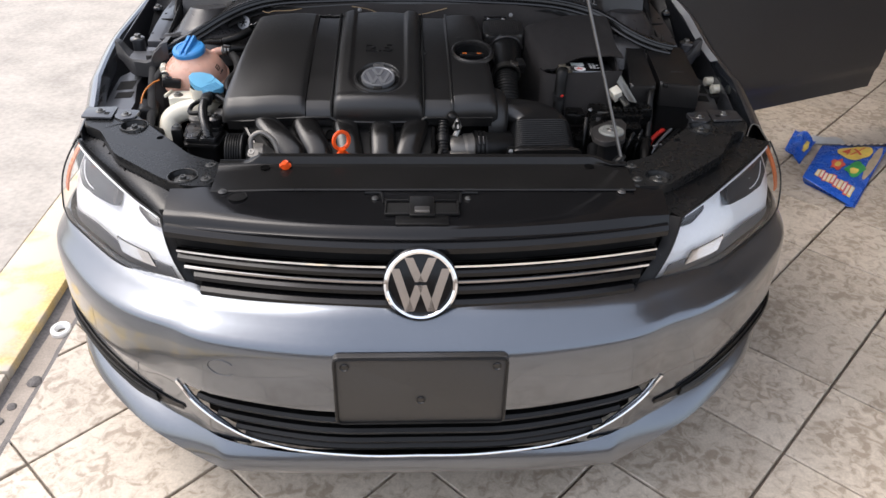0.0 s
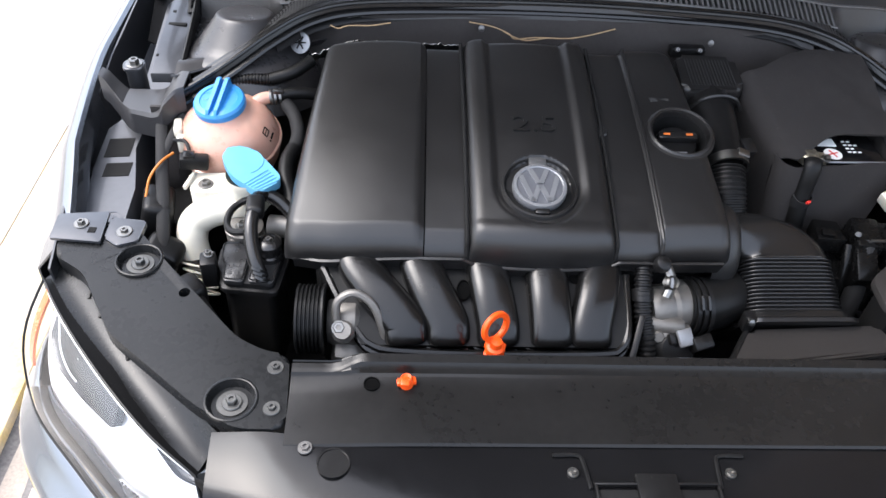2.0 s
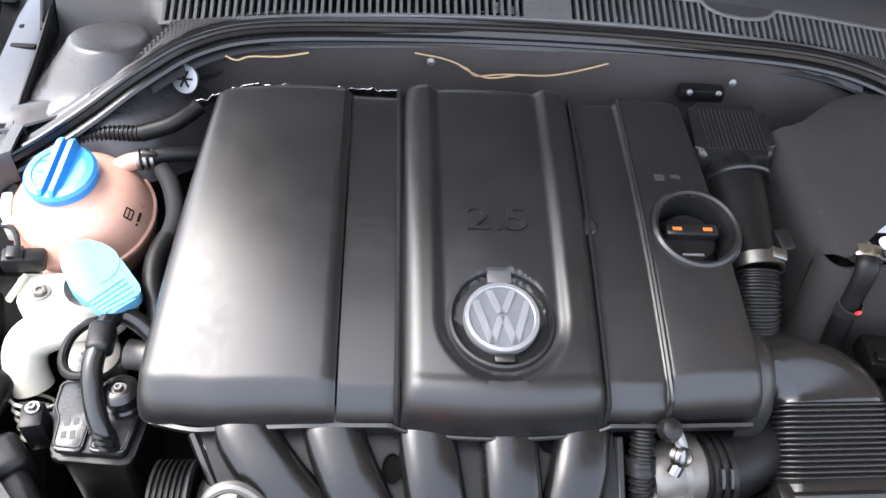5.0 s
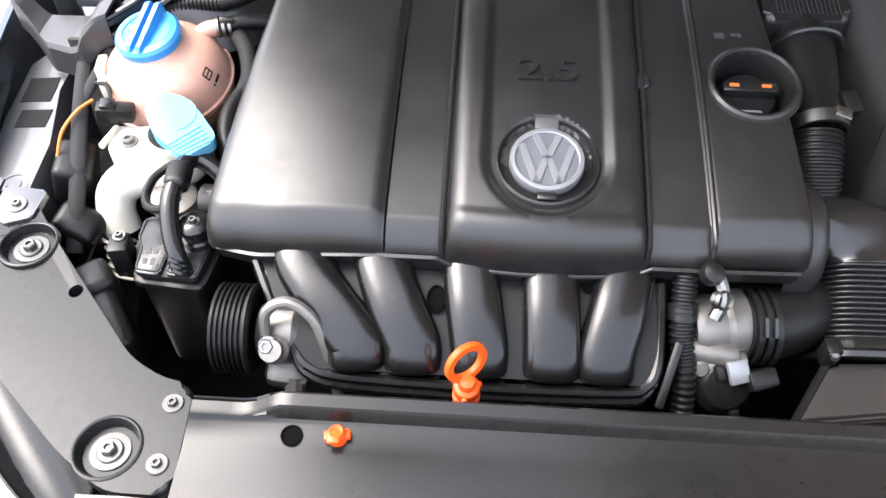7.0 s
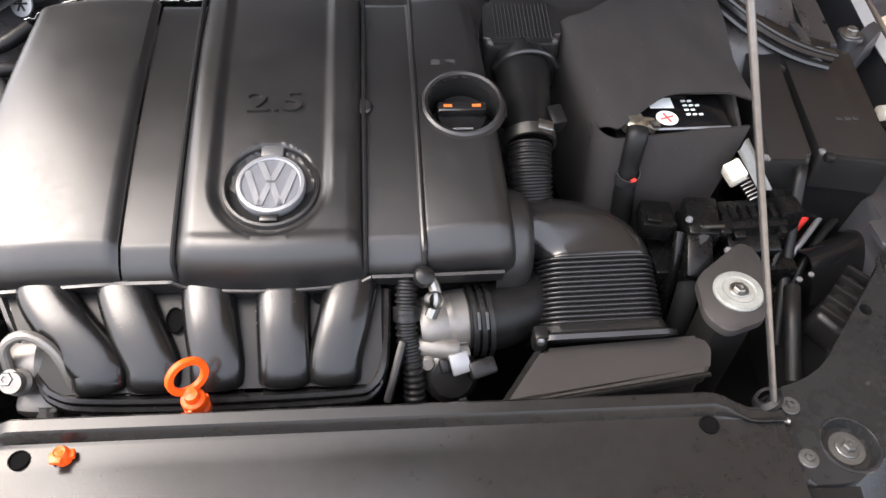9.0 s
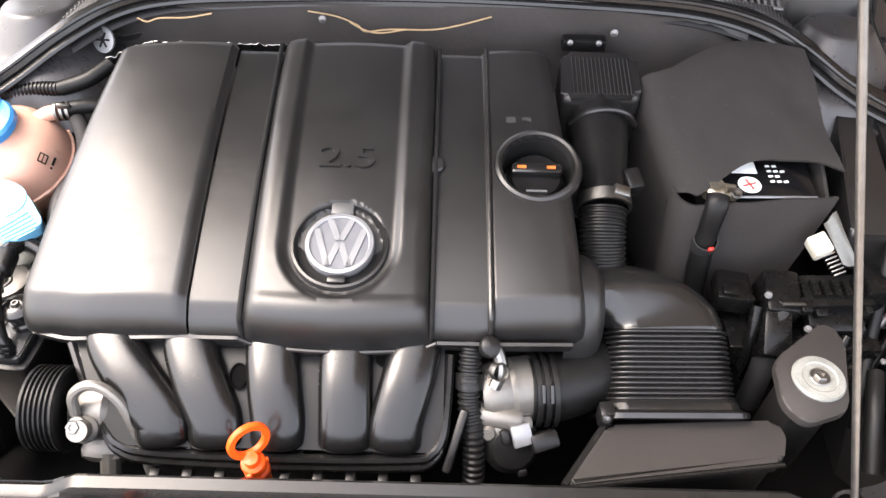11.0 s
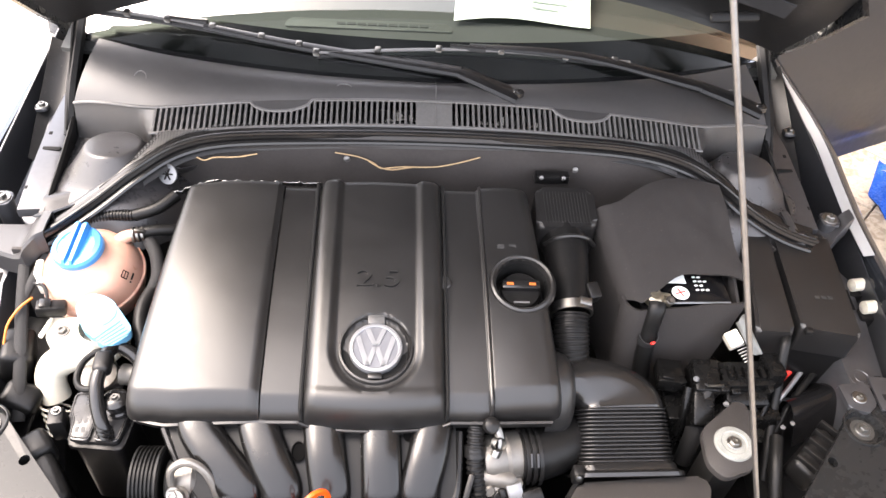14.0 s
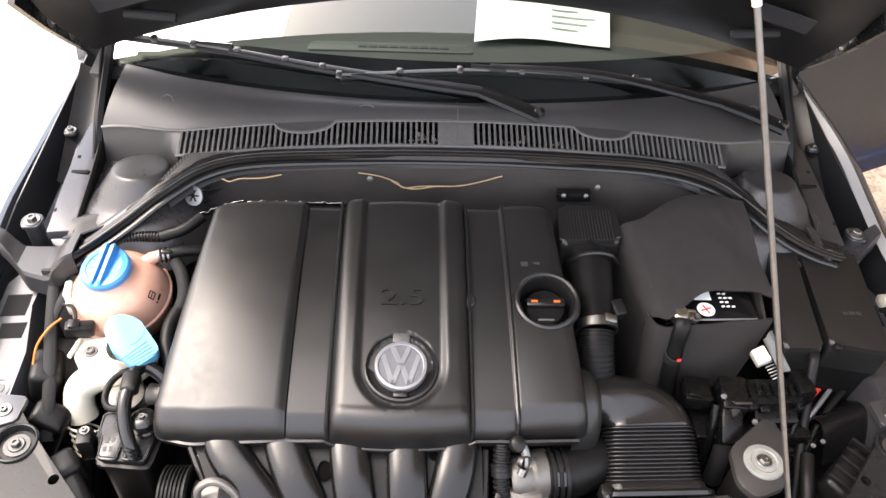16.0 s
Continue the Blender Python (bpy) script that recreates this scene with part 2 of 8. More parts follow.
COWL = material("cowl_plastic", (0.029, 0.028, 0.028), 0.42, 0, Specular_IOR_Level=0.55, vary=0.15, grain=0.07, grain_scale=420)
RUBBER = material("black_rubber", (0.006, 0.006, 0.006), 0.42, 0, vary=0.25, Specular_IOR_Level=0.20, grain=0.1)
CLOTH = material("wrapping_tape", (0.013, 0.013, 0.0135), 0.75, 0, Specular_IOR_Level=0.3, vary=0.25, grain=0.5, grain_scale=700)
FELT = material("insulating_felt", (0.022, 0.020, 0.0193), 0.85, 0, vary=0.12, Specular_IOR_Level=0.25, grain=0.5, grain_scale=1800)
MAT = material("bulkhead_felt", (0.036, 0.0325, 0.031), 0.8, 0, vary=0.2, scale=14, Specular_IOR_Level=0.3, grain=0.3, grain_scale=420)
# near-black that paints shade into recesses and openings; also the bottle's print
PIT = material("shade_and_print_black", (0.006, 0.006, 0.006), 0.8, 0, Specular_IOR_Level=0.2, vary=0.4)
# black that paints the shade of holes on uncut surfaces
DEEP = material("hole_shade_black", (0.002, 0.002, 0.002), 0.9, 0, Specular_IOR_Level=0.05, vary=0.4, scale=60)
BOLT_ZINC = material("bolt_zinc", (0.11, 0.11, 0.106), 0.4, 0.8, vary=0.15)
DULL = material("dull_washer_steel", (0.085, 0.085, 0.082), 0.45, 0.7, vary=0.25, scale=40)
CHROME = material("chrome", (0.85, 0.86, 0.88), 0.06, 1, vary=0.03, rough_vary=0.03)
STEEL = material("zinc_steel", (0.21, 0.206, 0.196), 0.36, 1, vary=0.15)
ROD = material("dark_steel", (0.17, 0.165, 0.16), 0.38, 0.9, vary=0.2)
ALU = material("cast_aluminium", (0.16, 0.152, 0.140), 0.46, 0.65, vary=0.18, grain=0.22, grain_scale=700)
CREAM = material("cream_plastic", (0.60, 0.57, 0.48), 0.4, 0, vary=0.06, Subsurface_Weight=0.2, Subsurface_Radius=(0.01, 0.008, 0.006))
COOLANT = material("pink_coolant_bottle", (0.53, 0.31, 0.235), 0.3, 0, vary=0.08, scale=6, Subsurface_Weight=0.3, Subsurface_Radius=(0.02, 0.01, 0.008))
BLUE = material("blue_plastic", (0.040, 0.215, 0.50), 0.35, 0, vary=0.06)
PALEBLUE = material("pale_blue_plastic", (0.12, 0.34, 0.52), 0.35, 0, vary=0.06)
MARKORANGE = material("faded_orange_print", (0.5, 0.12, 0.02), 0.5, 0, vary=0.2)
ORANGE = material("orange_plastic", (0.72, 0.075, 0.006), 0.38, 0, vary=0.05, Specular_IOR_Level=0.35)
RED = material("red_plastic", (0.6, 0.03, 0.02), 0.4, 0, vary=0.1)
YELLOW = material("yellow_wire", (0.42, 0.135, 0.012), 0.45, 0, vary=0.08)
WHITE = material("white_plastic", (0.75, 0.75, 0.73), 0.4, 0, vary=0.05)
PAPER = material("white_paper", (0.78, 0.80, 0.78), 0.7, 0, vary=0.03)
INK = material("faded_ink", (0.30, 0.33, 0.32), 0.8, 0, vary=0.2)
GREYMARK = material("grey_marking", (0.028, 0.028, 0.028), 0.5, 0, vary=0.1)
SILVER = material("silver_paint", (0.22, 0.225, 0.235), 0.36, 0.5, vary=0.05)
DARKSILVER = material("badge_recess", (0.13, 0.135, 0.15), 0.4, 0.4, vary=0.08)
FOIL = material("crumpled_foil", (0.22, 0.22, 0.215), 0.3, 1, vary=0.25, grain=1.0, grain_scale=300)
TWINE = material("tan_twine", (0.30, 0.21, 0.115), 0.8, 0, vary=0.25)
REFLECTOR = material("lamp_reflector", (0.90, 0.91, 0.92), 0.35, 0.0, vary=0.04)
CARRIER = material("black_enamel", (0.010, 0.0104, 0.0108), 0.28, 0, vary=0.2, rough_vary=0.07, grain=0.06, grain_scale=500, Specular_IOR_Level=0.24)
SATIN2 = material("satin_cover_plastic", (0.009, 0.0087, 0.0085), 0.22, 0, vary=0.2, grain=0.06, grain_scale=420, rough_vary=0.04, Specular_IOR_Level=0.27)
MANIFOLD = material("moulded_black_plastic", (0.005, 0.0049, 0.0049), 0.23, 0, vary=0.12, grain=0.10, grain_scale=420, Specular_IOR_Level=0.40)
MATT = material("matt_box_plastic", (0.023, 0.021, 0.020), 0.5, 0, Specular_IOR_Level=0.35, vary=0.1, grain=0.3, grain_scale=900)
AMBER = material("amber_lens", (0.75, 0.19, 0.05), 0.25, 0, vary=0.08)
def dusty(m, amount, low=0.66, scale=230.0):
    """Sparse pale dust specks over a dark plastic."""
    nt = m.node_tree
    b = nt.nodes["Principled BSDF"]
    was = b.inputs["Base Color"].links[0].from_socket
    tc, speck, patch_n, ramp, both, mix = (nt.nodes.new("ShaderNode" + k) for k in ("TexCoord", "TexNoise", "TexNoise", "MapRange", "Math", "Mix"))
    speck.inputs["Scale"].default_value, speck.inputs["Detail"].default_value = scale, 3.0
    patch_n.inputs["Scale"].default_value, patch_n.inputs["Detail"].default_value = 9.0, 3.0
    ramp.inputs[1].default_value, ramp.inputs[2].default_value = low, low + 0.06
    ramp.inputs[4].default_value = amount
    both.operation = "MULTIPLY"
    mix.data_type = "RGBA"
    mix.inputs["B"].default_value = (0.34, 0.31, 0.27, 1)
    for n in (speck, patch_n):
        nt.links.new(tc.outputs["Object"], n.inputs["Vector"])
    nt.links.new(speck.outputs[0], ramp.inputs[0])
    nt.links.new(ramp.outputs[0], both.inputs[0])
    nt.links.new(patch_n.outputs[0], both.inputs[1])
    nt.links.new(both.outputs[0], mix.inputs["Factor"])
    nt.links.new(was, mix.inputs["A"])
    nt.links.new(mix.outputs["Result"], b.inputs["Base Color"])


for m, amount in ((CARRIER, 0.06), (FELT, 0.10), (MATT, 0.08), (SATIN, 0.04), (PLASTIC, 0.10)):
    dusty(m, amount)
LENS = glass("clear_lens")
SCREEN = glass("windscreen_glass", (0.58, 0.64, 0.59), gain=1.5)
DASH = material("dashboard_plastic", (0.035, 0.037, 0.036), 0.7, 0, vary=0.1)
TYRE = material("tyre_rubber", (0.02, 0.02, 0.02), 0.8, 0, vary=0.2)

# ---- the setting ----
TILE_S, TILE_O = 0.356, (0.995, 1.694)
EDGE_X = -1.10


def tile_material():
    m = bpy.data.materials.new("worn_beige_tile")
    m.use_nodes = True
    nt = m.node_tree
    b = nt.nodes["Principled BSDF"]
    tc, info = nt.nodes.new("ShaderNodeTexCoord"), nt.nodes.new("ShaderNodeObjectInfo")
    geo = nt.nodes.new("ShaderNodeNewGeometry")
    shift = nt.nodes.new("ShaderNodeVectorMath")
    shift.operation = "ADD"
    nt.links.new(geo.outputs["Position"], shift.inputs[0])
    spread = nt.nodes.new("ShaderNodeVectorMath")
    spread.operation = "SCALE"
    spread.inputs[0].default_value = (37.0, 11.0, 5.0)
    nt.links.new(info.outputs["Random"], spread.inputs["Scale"])
    nt.links.new(spread.outputs[0], shift.inputs[1])
    blotch, scratch, patch = (nt.nodes.new("ShaderNodeTexNoise") for _ in range(3))
    blotch.inputs["Scale"].default_value, blotch.inputs["Detail"].default_value, blotch.inputs["Distortion"].default_value = 26.0, 6.0, 1.2
    scratch.inputs["Scale"].default_value, scratch.inputs["Detail"].default_value = 160.0, 3.0
    patch.inputs["Scale"].default_value, patch.inputs["Detail"].default_value = 3.2, 4.0
    nt.links.new(shift.outputs[0], blotch.inputs["Vector"])
    nt.links.new(geo.outputs["Position"], scratch.inputs["Vector"])
    nt.links.new(geo.outputs["Position"], patch.inputs["Vector"])
    # worn glaze in flakes, more of it in some patches
    lift = nt.nodes.new("ShaderNodeMath")
    lift.operation = "MULTIPLY_ADD"
    lift.inputs[1].default_value = 0.55
    nt.links.new(patch.outputs[0], lift.inputs[0])
    nt.links.new(blotch.outputs[0], lift.inputs[2])
    ramp = nt.nodes.new("ShaderNodeValToRGB")
    e = ramp.color_ramp.elements
    e[0].position, e[0].color = 0.66, (0.57, 0.50, 0.41, 1)
    e[1].position, e[1].color = 0.92, (0.34, 0.28, 0.215, 1)
    e.new(0.80).color = (0.485, 0.42, 0.34, 1)
    nt.links.new(lift.outputs[0], ramp.inputs[0])
    hue = nt.nodes.new("ShaderNodeMapRange")
    hue.inputs[3].default_value, hue.inputs[4].default_value = 0.88, 1.12
    nt.links.new(info.outputs["Random"], hue.inputs[0])
    fine = nt.nodes.new("ShaderNodeMapRange")
    fine.inputs[1].default_value, fine.inputs[2].default_value, fine.inputs[3].default_value, fine.inputs[4].default_value = 0.3, 0.7, 0.9, 1.08
    nt.links.new(scratch.outputs[0], fine.inputs[0])
    prod = nt.nodes.new("ShaderNodeMath")
    prod.operation = "MULTIPLY"
    nt.links.new(hue.outputs[0], prod.inputs[0])
    nt.links.new(fine.outputs[0], prod.inputs[1])
    col = nt.nodes.new("ShaderNodeVectorMath")
    col.operation = "SCALE"
    nt.links.new(ramp.outputs[0], col.inputs[0])
    nt.links.new(prod.outputs[0], col.inputs["Scale"])
    nt.links.new(col.outputs[0], b.inputs["Base Color"])
    b.inputs["Roughness"].default_value = 0.5
    bump = nt.nodes.new("ShaderNodeBump")
    bump.inputs["Strength"].default_value, bump.inputs["Distance"].default_value = 0.25, 0.002
    nt.links.new(blotch.outputs[0], bump.inputs["Height"])
    nt.links.new(bump.outputs[0], b.inputs["Normal"])
    return m


TILE = tile_material()
GROUT = material("dark_grout", (0.30, 0.26, 0.22), 0.9, vary=0.25, scale=14)
CONCRETE = material("pale_concrete", (0.43, 0.395, 0.35), 0.85, vary=0.24, scale=4, grain=0.6, grain_scale=180)
YELLOWPAINT = material("worn_yellow_paint", (0.66, 0.49, 0.21), 0.8, vary=0.3, scale=12, grain=0.4, grain_scale=180)
TAR = material("dark_gutter", (0.12, 0.11, 0.105), 0.7, vary=0.5, scale=10, grain=0.6, grain_scale=120)
for node in (YELLOWPAINT.node_tree,):   # paint flaked off to the concrete in patches
    b = node.nodes["Principled BSDF"]
    was = b.inputs["Base Color"].links[0].from_socket
    tc, flake, ramp, mix = (node.nodes.new(k) for k in ("ShaderNodeTexCoord", "ShaderNodeTexNoise", "ShaderNodeValToRGB", "ShaderNodeMix"))
    flake.inputs["Scale"].default_value, flake.inputs["Detail"].default_value = 7.0, 8.0
    ramp.color_ramp.elements[0].position, ramp.color_ramp.elements[1].position = 0.46, 0.62
    mix.data_type = "RGBA"
    mix.inputs["A"].default_value = (0.52, 0.46, 0.38, 1)
    node.links.new(tc.outputs["Object"], flake.inputs["Vector"])
    node.links.new(flake.outputs[0], ramp.inputs[0])
    node.links.new(ramp.outputs[0], mix.inputs["Factor"])
    node.links.new(was, mix.inputs["B"])
    node.links.new(mix.outputs["Result"], b.inputs["Base Color"])
PLASTER = material("beige_plaster", (0.28, 0.235, 0.195), 0.9, vary=0.1, scale=2)

ground = thing("ground", (0, 3, 0), "tiled forecourt floor beside a strip of pale concrete", "ground", kind="structure")
bm = bm_new()
box(bm, (0, 0, -0.07), (400, 400, 0.1), 0)
part("ground_sheet", bm, GROUT, ground)

# concrete apron beyond the gutter, in slabs with a worn yellow band along its edge
bm = bm_new()
for y0 in (-40.0, -14.0, 12.0):
    box(bm, (-26.45, y0 + 13.0, -0.01), (50.0, 25.98, 0.05), 0.006)
part("concrete_apron", bm, CONCRETE, ground, "pale bleached concrete slabs")
bm = bm_new()
for y0, y1 in ((-8.0, 2.02), (2.03, 9.0)):
    box(bm, (-1.325, (y0 + y1) / 2, -0.005), (0.24, y1 - y0, 0.05), 0.008)
part("yellow_kerb_band", bm, YELLOWPAINT, ground, "worn yellow painted kerb strip")
bm = bm_new()
sheet(bm, lambda u, v: (-1.205 + 0.105 * u, v, -0.012 - 0.012 * math.sin(math.pi * u) + 0.004 * noise.noise((u * 3, v * 5, 0))), lin(0, 1, 8), lin(-8, 9, 90), 0.01)
part("gutter", bm, TAR, ground, "dark gutter strip")


def clip_left(poly, x0):
    out = []
    for a, b in zip(poly, poly[1:] + poly[:1]):
        if a[0] >= x0:
            out.append(a)
        if (a[0] >= x0) != (b[0] >= x0):
            t = (x0 - a[0]) / (b[0] - a[0])
            out.append((x0, a[1] + t * (b[1] - a[1])))
    return out


def tile_bm(poly):
    t = bmesh.new()
    slab(t, poly, -0.018, 0.0, 0.0018, seg=1)
    return t


tile_mesh = None
far_tiles = bm_new()
R2 = math.sqrt(0.5)
for i in range(-26, 27):
    for j in range(-26, 27):
        u, v = (i + 0.5) * TILE_S, (j + 0.5) * TILE_S
        cx, cy = TILE_O[0] + R2 * (u - v), TILE_O[1] + R2 * (u + v)
        if cx < EDGE_X - 0.24 or cx > 6.2 or cy < -4 or cy > 9:
            continue
        h = TILE_S / 2 - 0.0032
        poly = [(R2 * (a - b), R2 * (a + b)) for a, b in ((-h, -h + 0.001), (h, -h + 0.001), (h, h - 0.001), (-h, h - 0.001))]
        cut = clip_left([(x + cx, y + cy) for x, y in poly], EDGE_X)
        if len(cut) < 3:
            continue
        near = cx < 2.6 and 0.4 < cy < 4.2
        lift = random.uniform(-0.0015, 0.0015)
        if near and cx - 0.26 > EDGE_X:
            if tile_mesh is None:
                ob = finish("tile", tile_bm(poly), TILE, ground)
                tile_mesh = ob.data
            else:
                ob = new("tile", tile_mesh)
                ob.parent, ob.matrix_parent_inverse = ground, ground.matrix_basis.inverted()
            ob.matrix_basis = Matrix.Translation((cx, cy, lift))
        elif near:
            ob = finish("tile", tile_bm([(x - cx, y - cy) for x, y in cut]), TILE, ground)
            ob.matrix_basis = Matrix.Translation((cx, cy, lift))
        else:
            slab(far_tiles, cut, -0.018, lift, 0, seg=1)
tagged(part("floor_tiles", far_tiles, TILE, ground), kind="stuff")

# unseen roof added over the tiled bay to shade it, open on three sides
# warm tone chosen to tint what the right side reflects
PLASTER2 = material("warm_fill_plaster", (0.31, 0.255, 0.205), 0.9, vary=0.08, scale=2)
bm = bm_new()
box(bm, (2.60, 5.75, 3.20), (4.5, 9.1, 0.2), 0.01)
for y in (1.3, 2.6, 4.0, 5.6, 7.6, 9.6):
    box(bm, (2.60, y, 3.04), (4.5, 0.14, 0.16), 0.01)
solo("ceiling", bm, PLASTER2, "unseen pale roof slab with beams, added to shade the bay", "ceiling", kind="structure")
# unseen walls added to close the place and warm the reflections
bm = bm_new()
box(bm, (4.75, 5.9, 1.53), (0.2, 8.4, 3.06), 0.01)
solo("unseen_wall_east", bm, PLASTER, "unseen plain beige wall added on the right", "wall", kind="structure")
bm = bm_new()
box(bm, (1.9, 10.2, 1.53), (5.9, 0.2, 3.06), 0)
solo("unseen_wall_north", bm, PLASTER, "unseen plain beige wall added at the back", "wall", kind="structure")

# unseen low wall, added so the bumper's lower face reflects something dark
bm = bm_new()
box(bm, (-6.0, -9.0, 1.2), (60.0, 0.3, 2.4), 0.02)
solo("unseen_wall_south", bm, PLASTER, "unseen plain beige wall added to darken the bumper's reflections", "wall", kind="structure")

# ---- the car ----
car = thing("car", (0, 2.9, 0), "dark grey metallic saloon car with its bonnet propped open", "car")

PLAN = smooth_path([(0, 1.50, 0), (0.2, 1.505, 0), (0.4, 1.550, 0), (0.486, 1.595, 0), (0.58, 1.642, 0), (0.67, 1.703, 0), (0.765, 1.788, 0), (0.835, 1.862, 0), (0.872, 1.94, 0), (0.886, 2.05, 0), (0.888, 2.25, 0)], 10)
PLAN_S = [0.0]
for a, b in zip(PLAN, PLAN[1:]):
    PLAN_S.append(PLAN_S[-1] + (b - a).length)
S_END = PLAN_S[-1]


def plan(s):
    """Point and outward normal of the nose outline at s metres from its middle."""
    sign, q = (1 if s >= 0 else -1), min(abs(s), S_END - 1e-6)
    k = max(i for i in range(len(PLAN) - 1) if PLAN_S[i] <= q)
    t = (q - PLAN_S[k]) / (PLAN_S[k + 1] - PLAN_S[k])
    p = PLAN[k].lerp(PLAN[k + 1], t)
    d0 = (PLAN[min(k + 1, len(PLAN) - 1)] - PLAN[max(k - 1, 0)]).normalized()
    d1 = (PLAN[min(k + 2, len(PLAN) - 1)] - PLAN[k]).normalized()
    d = d0.lerp(d1, t).normalized()
    return Vector((p.x * sign, p.y, 0)), Vector((d.y * sign, -d.x, 0))


BULGE = [(0.240, 0.02), (0.242, 0.052), (0.248, 0.064), (0.26, 0.067), (0.28, 0.064), (0.30, 0.060), (0.44, 0.076), (0.455, 0.080), (0.52, 0.081), (0.575, 0.077), (0.595, 0.072), (0.607, 0.064), (0.652, 0.014), (0.66, 0.0), (0.663, -0.015)]


def nose(s, z, out=0.0):
    p, n = plan(s)
    k = 1 - 0.86 * sm(abs(s), 0.55, S_END)
    b = interp(z, BULGE) * k + out - 0.055 * sm(abs(s), 0.48, 0.95) * (1 - sm(z, 0.24, 0.36))
    low = 0.17 * max(0.0, abs(s) - 0.47) * (1 - sm(z, 0.2, 0.45))
    high = -0.018 * sm(abs(s), 0.1, 0.5) * sm(z, 0.56, 0.66) - 0.008 * sm(abs(s), 0.45, 0.7) * sm(z, 0.56, 0.66) + 0.012 * sm(abs(s), 0.75, 1.1) * sm(z, 0.5, 0.66)
    return Vector((p.x + n.x * b + 0.06 * max(0.0, p.y - 1.5), p.y + n.y * b, z + low + high))


def open_half(z):
    return 0.36 + 0.115 * sm(z, 0.29, 0.45)


bm = bm_new()
ss = lin(-S_END, S_END, 97)
sheet(bm, lambda s, z: nose(s, z), ss, [0.452, 0.458, 0.475, 0.50, 0.52, 0.55, 0.575, 0.588, 0.597, 0.604, 0.612, 0.63, 0.645, 0.652, 0.657, 0.66, 0.663], 0.004)
for side in (-1, 1):
    sheet(bm, lambda u, z: nose(side * (open_half(z) + (S_END - open_half(z)) * u), z), lin(0, 1, 40), lin(0.300, 0.452, 10), 0.004)
LIP_TOP = smooth_path([(0, 1.442, 0.300), (0.25, 1.449, 0.301), (0.40, 1.480, 0.303), (0.49, 1.530, 0.303), (0.635, 1.652, 0.302), (0.762, 1.752, 0.302), (0.835, 1.822, 0.305), (0.90, 1.925, 0.310)], 8)
LIP_LOW = smooth_path([(0, 1.440, 0.243), (0.25, 1.443, 0.243), (0.40, 1.455, 0.243), (0.46, 1.474, 0.243), (0.637, 1.582, 0.254), (0.786, 1.722, 0.262), (0.862, 1.822, 0.268), (0.912, 1.922, 0.276)], 8)
for side in (-1, 1):   # splitter lip, kinked where it turns to the sides
    def splitter(i, v, side=side):
        a, b = LIP_TOP[i], LIP_LOW[i]
        q = a.lerp(b, min(1.0, v)) + Vector((0, -0.010 * math.sin(math.pi * min(1.0, v)), 0))
        if v > 1:
            q = b + Vector((-0.03 * (v - 1), 0.07 * (v - 1), -0.004))
        return Vector((side * q.x + 0.06 * max(0.0, q.y - 1.5), q.y, q.z))
    sheet(bm, splitter, range(len(LIP_TOP)), [0, 0.15, 0.35, 0.55, 0.75, 0.9, 0.97, 1.0, 1.1, 2.0], 0.003)
bumper = part("front_bumper", bm, PAINT, car, "grey metallic bumper with small stone chips")

# lower intake with its slats, the chrome strip under it and the side blades
bm = bm_new()
sheet(bm, lambda s, z: nose(s, z, -0.075), lin(-0.52, 0.52, 30), lin(0.27, 0.47, 5), 0.004)
lower_grille = part("lower_grille", bm, PIT, car)
for z in (0.408, 0.372, 0.340, 0.318):
    bm = bm_new()
    w = open_half(z) + 0.004
    loft(bm, [[nose(s, z + dz, o) for dz, o in ((0.010, -0.012), (0.004, -0.005), (-0.006, -0.008), (-0.010, -0.05), (0.004, -0.055))] for s in lin(-w, w, 40)])
    part("slat", bm, PLASTIC, lower_grille)
bm = bm_new()
ends = [(0.503, 0.452), (0.487, 0.43), (0.462, 0.400), (0.43, 0.370), (0.39, 0.342), (0.34, 0.323), (0.25, 0.311), (0.12, 0.306), (0.0, 0.305)]
tube(bm, [nose(-s, z, 0.003) for s, z in ends] + [nose(s, z, 0.003) for s, z in ends[-2::-1]], 0.0036, 8, 5)
part("chrome_strip", bm, CHROME, lower_grille, "thin chrome strip")
for side in (-1, 1):
    bm = bm_new()
    def side_face(u, v, out, side=side):
        return nose(side * (0.515 + 0.56 * u), 0.352 + 0.004 * u + 0.060 * v * (0.12 + 0.88 * sm(u, 0, 0.40)), out)
    sheet(bm, lambda u, v: side_face(u, v, 0.004), lin(0, 1, 26), lin(-1, 1, 6), 0.002)
    blade = part("side_grille", bm, PLASTIC, bumper, "black plastic side grille")
    for v in (-0.6, -0.2, 0.2, 0.6):
        bm = bm_new()
        tube(bm, [side_face(u, v, 0.008) for u in lin(0.12, 1, 12)], 0.0036, 6, 2)
        part("slat", bm, SATIN, blade)
# small round tow-eye cap line and a scuffed clip
bm = bm_new()
tube(bm, [nose(-0.385 + 0.028 * math.cos(a), 0.535 + 0.019 * math.sin(a), 0.0003) for a in lin(0.6, 5.6, 20)], 0.0009, 5, 0)
part("tow_eye_cap", bm, PAINT_IN, bumper)

# number plate holder
pm = pose(0, 1.402, 0.527, 90 - 3, 0, 0)
bm = bm_new()
slab(bm, rounded([(-0.171, -0.085), (0.171, -0.085), (0.171, 0.085), (-0.171, 0.085)], 0.012), -0.014, 0.0, 0.003, pm)
plate = part("plate_holder", bm, material("plate_plastic", (0.028, 0.027, 0.026), 0.42, grain=0.25, grain_scale=700, vary=0.15), car, "empty black number plate holder")
bm = bm_new()
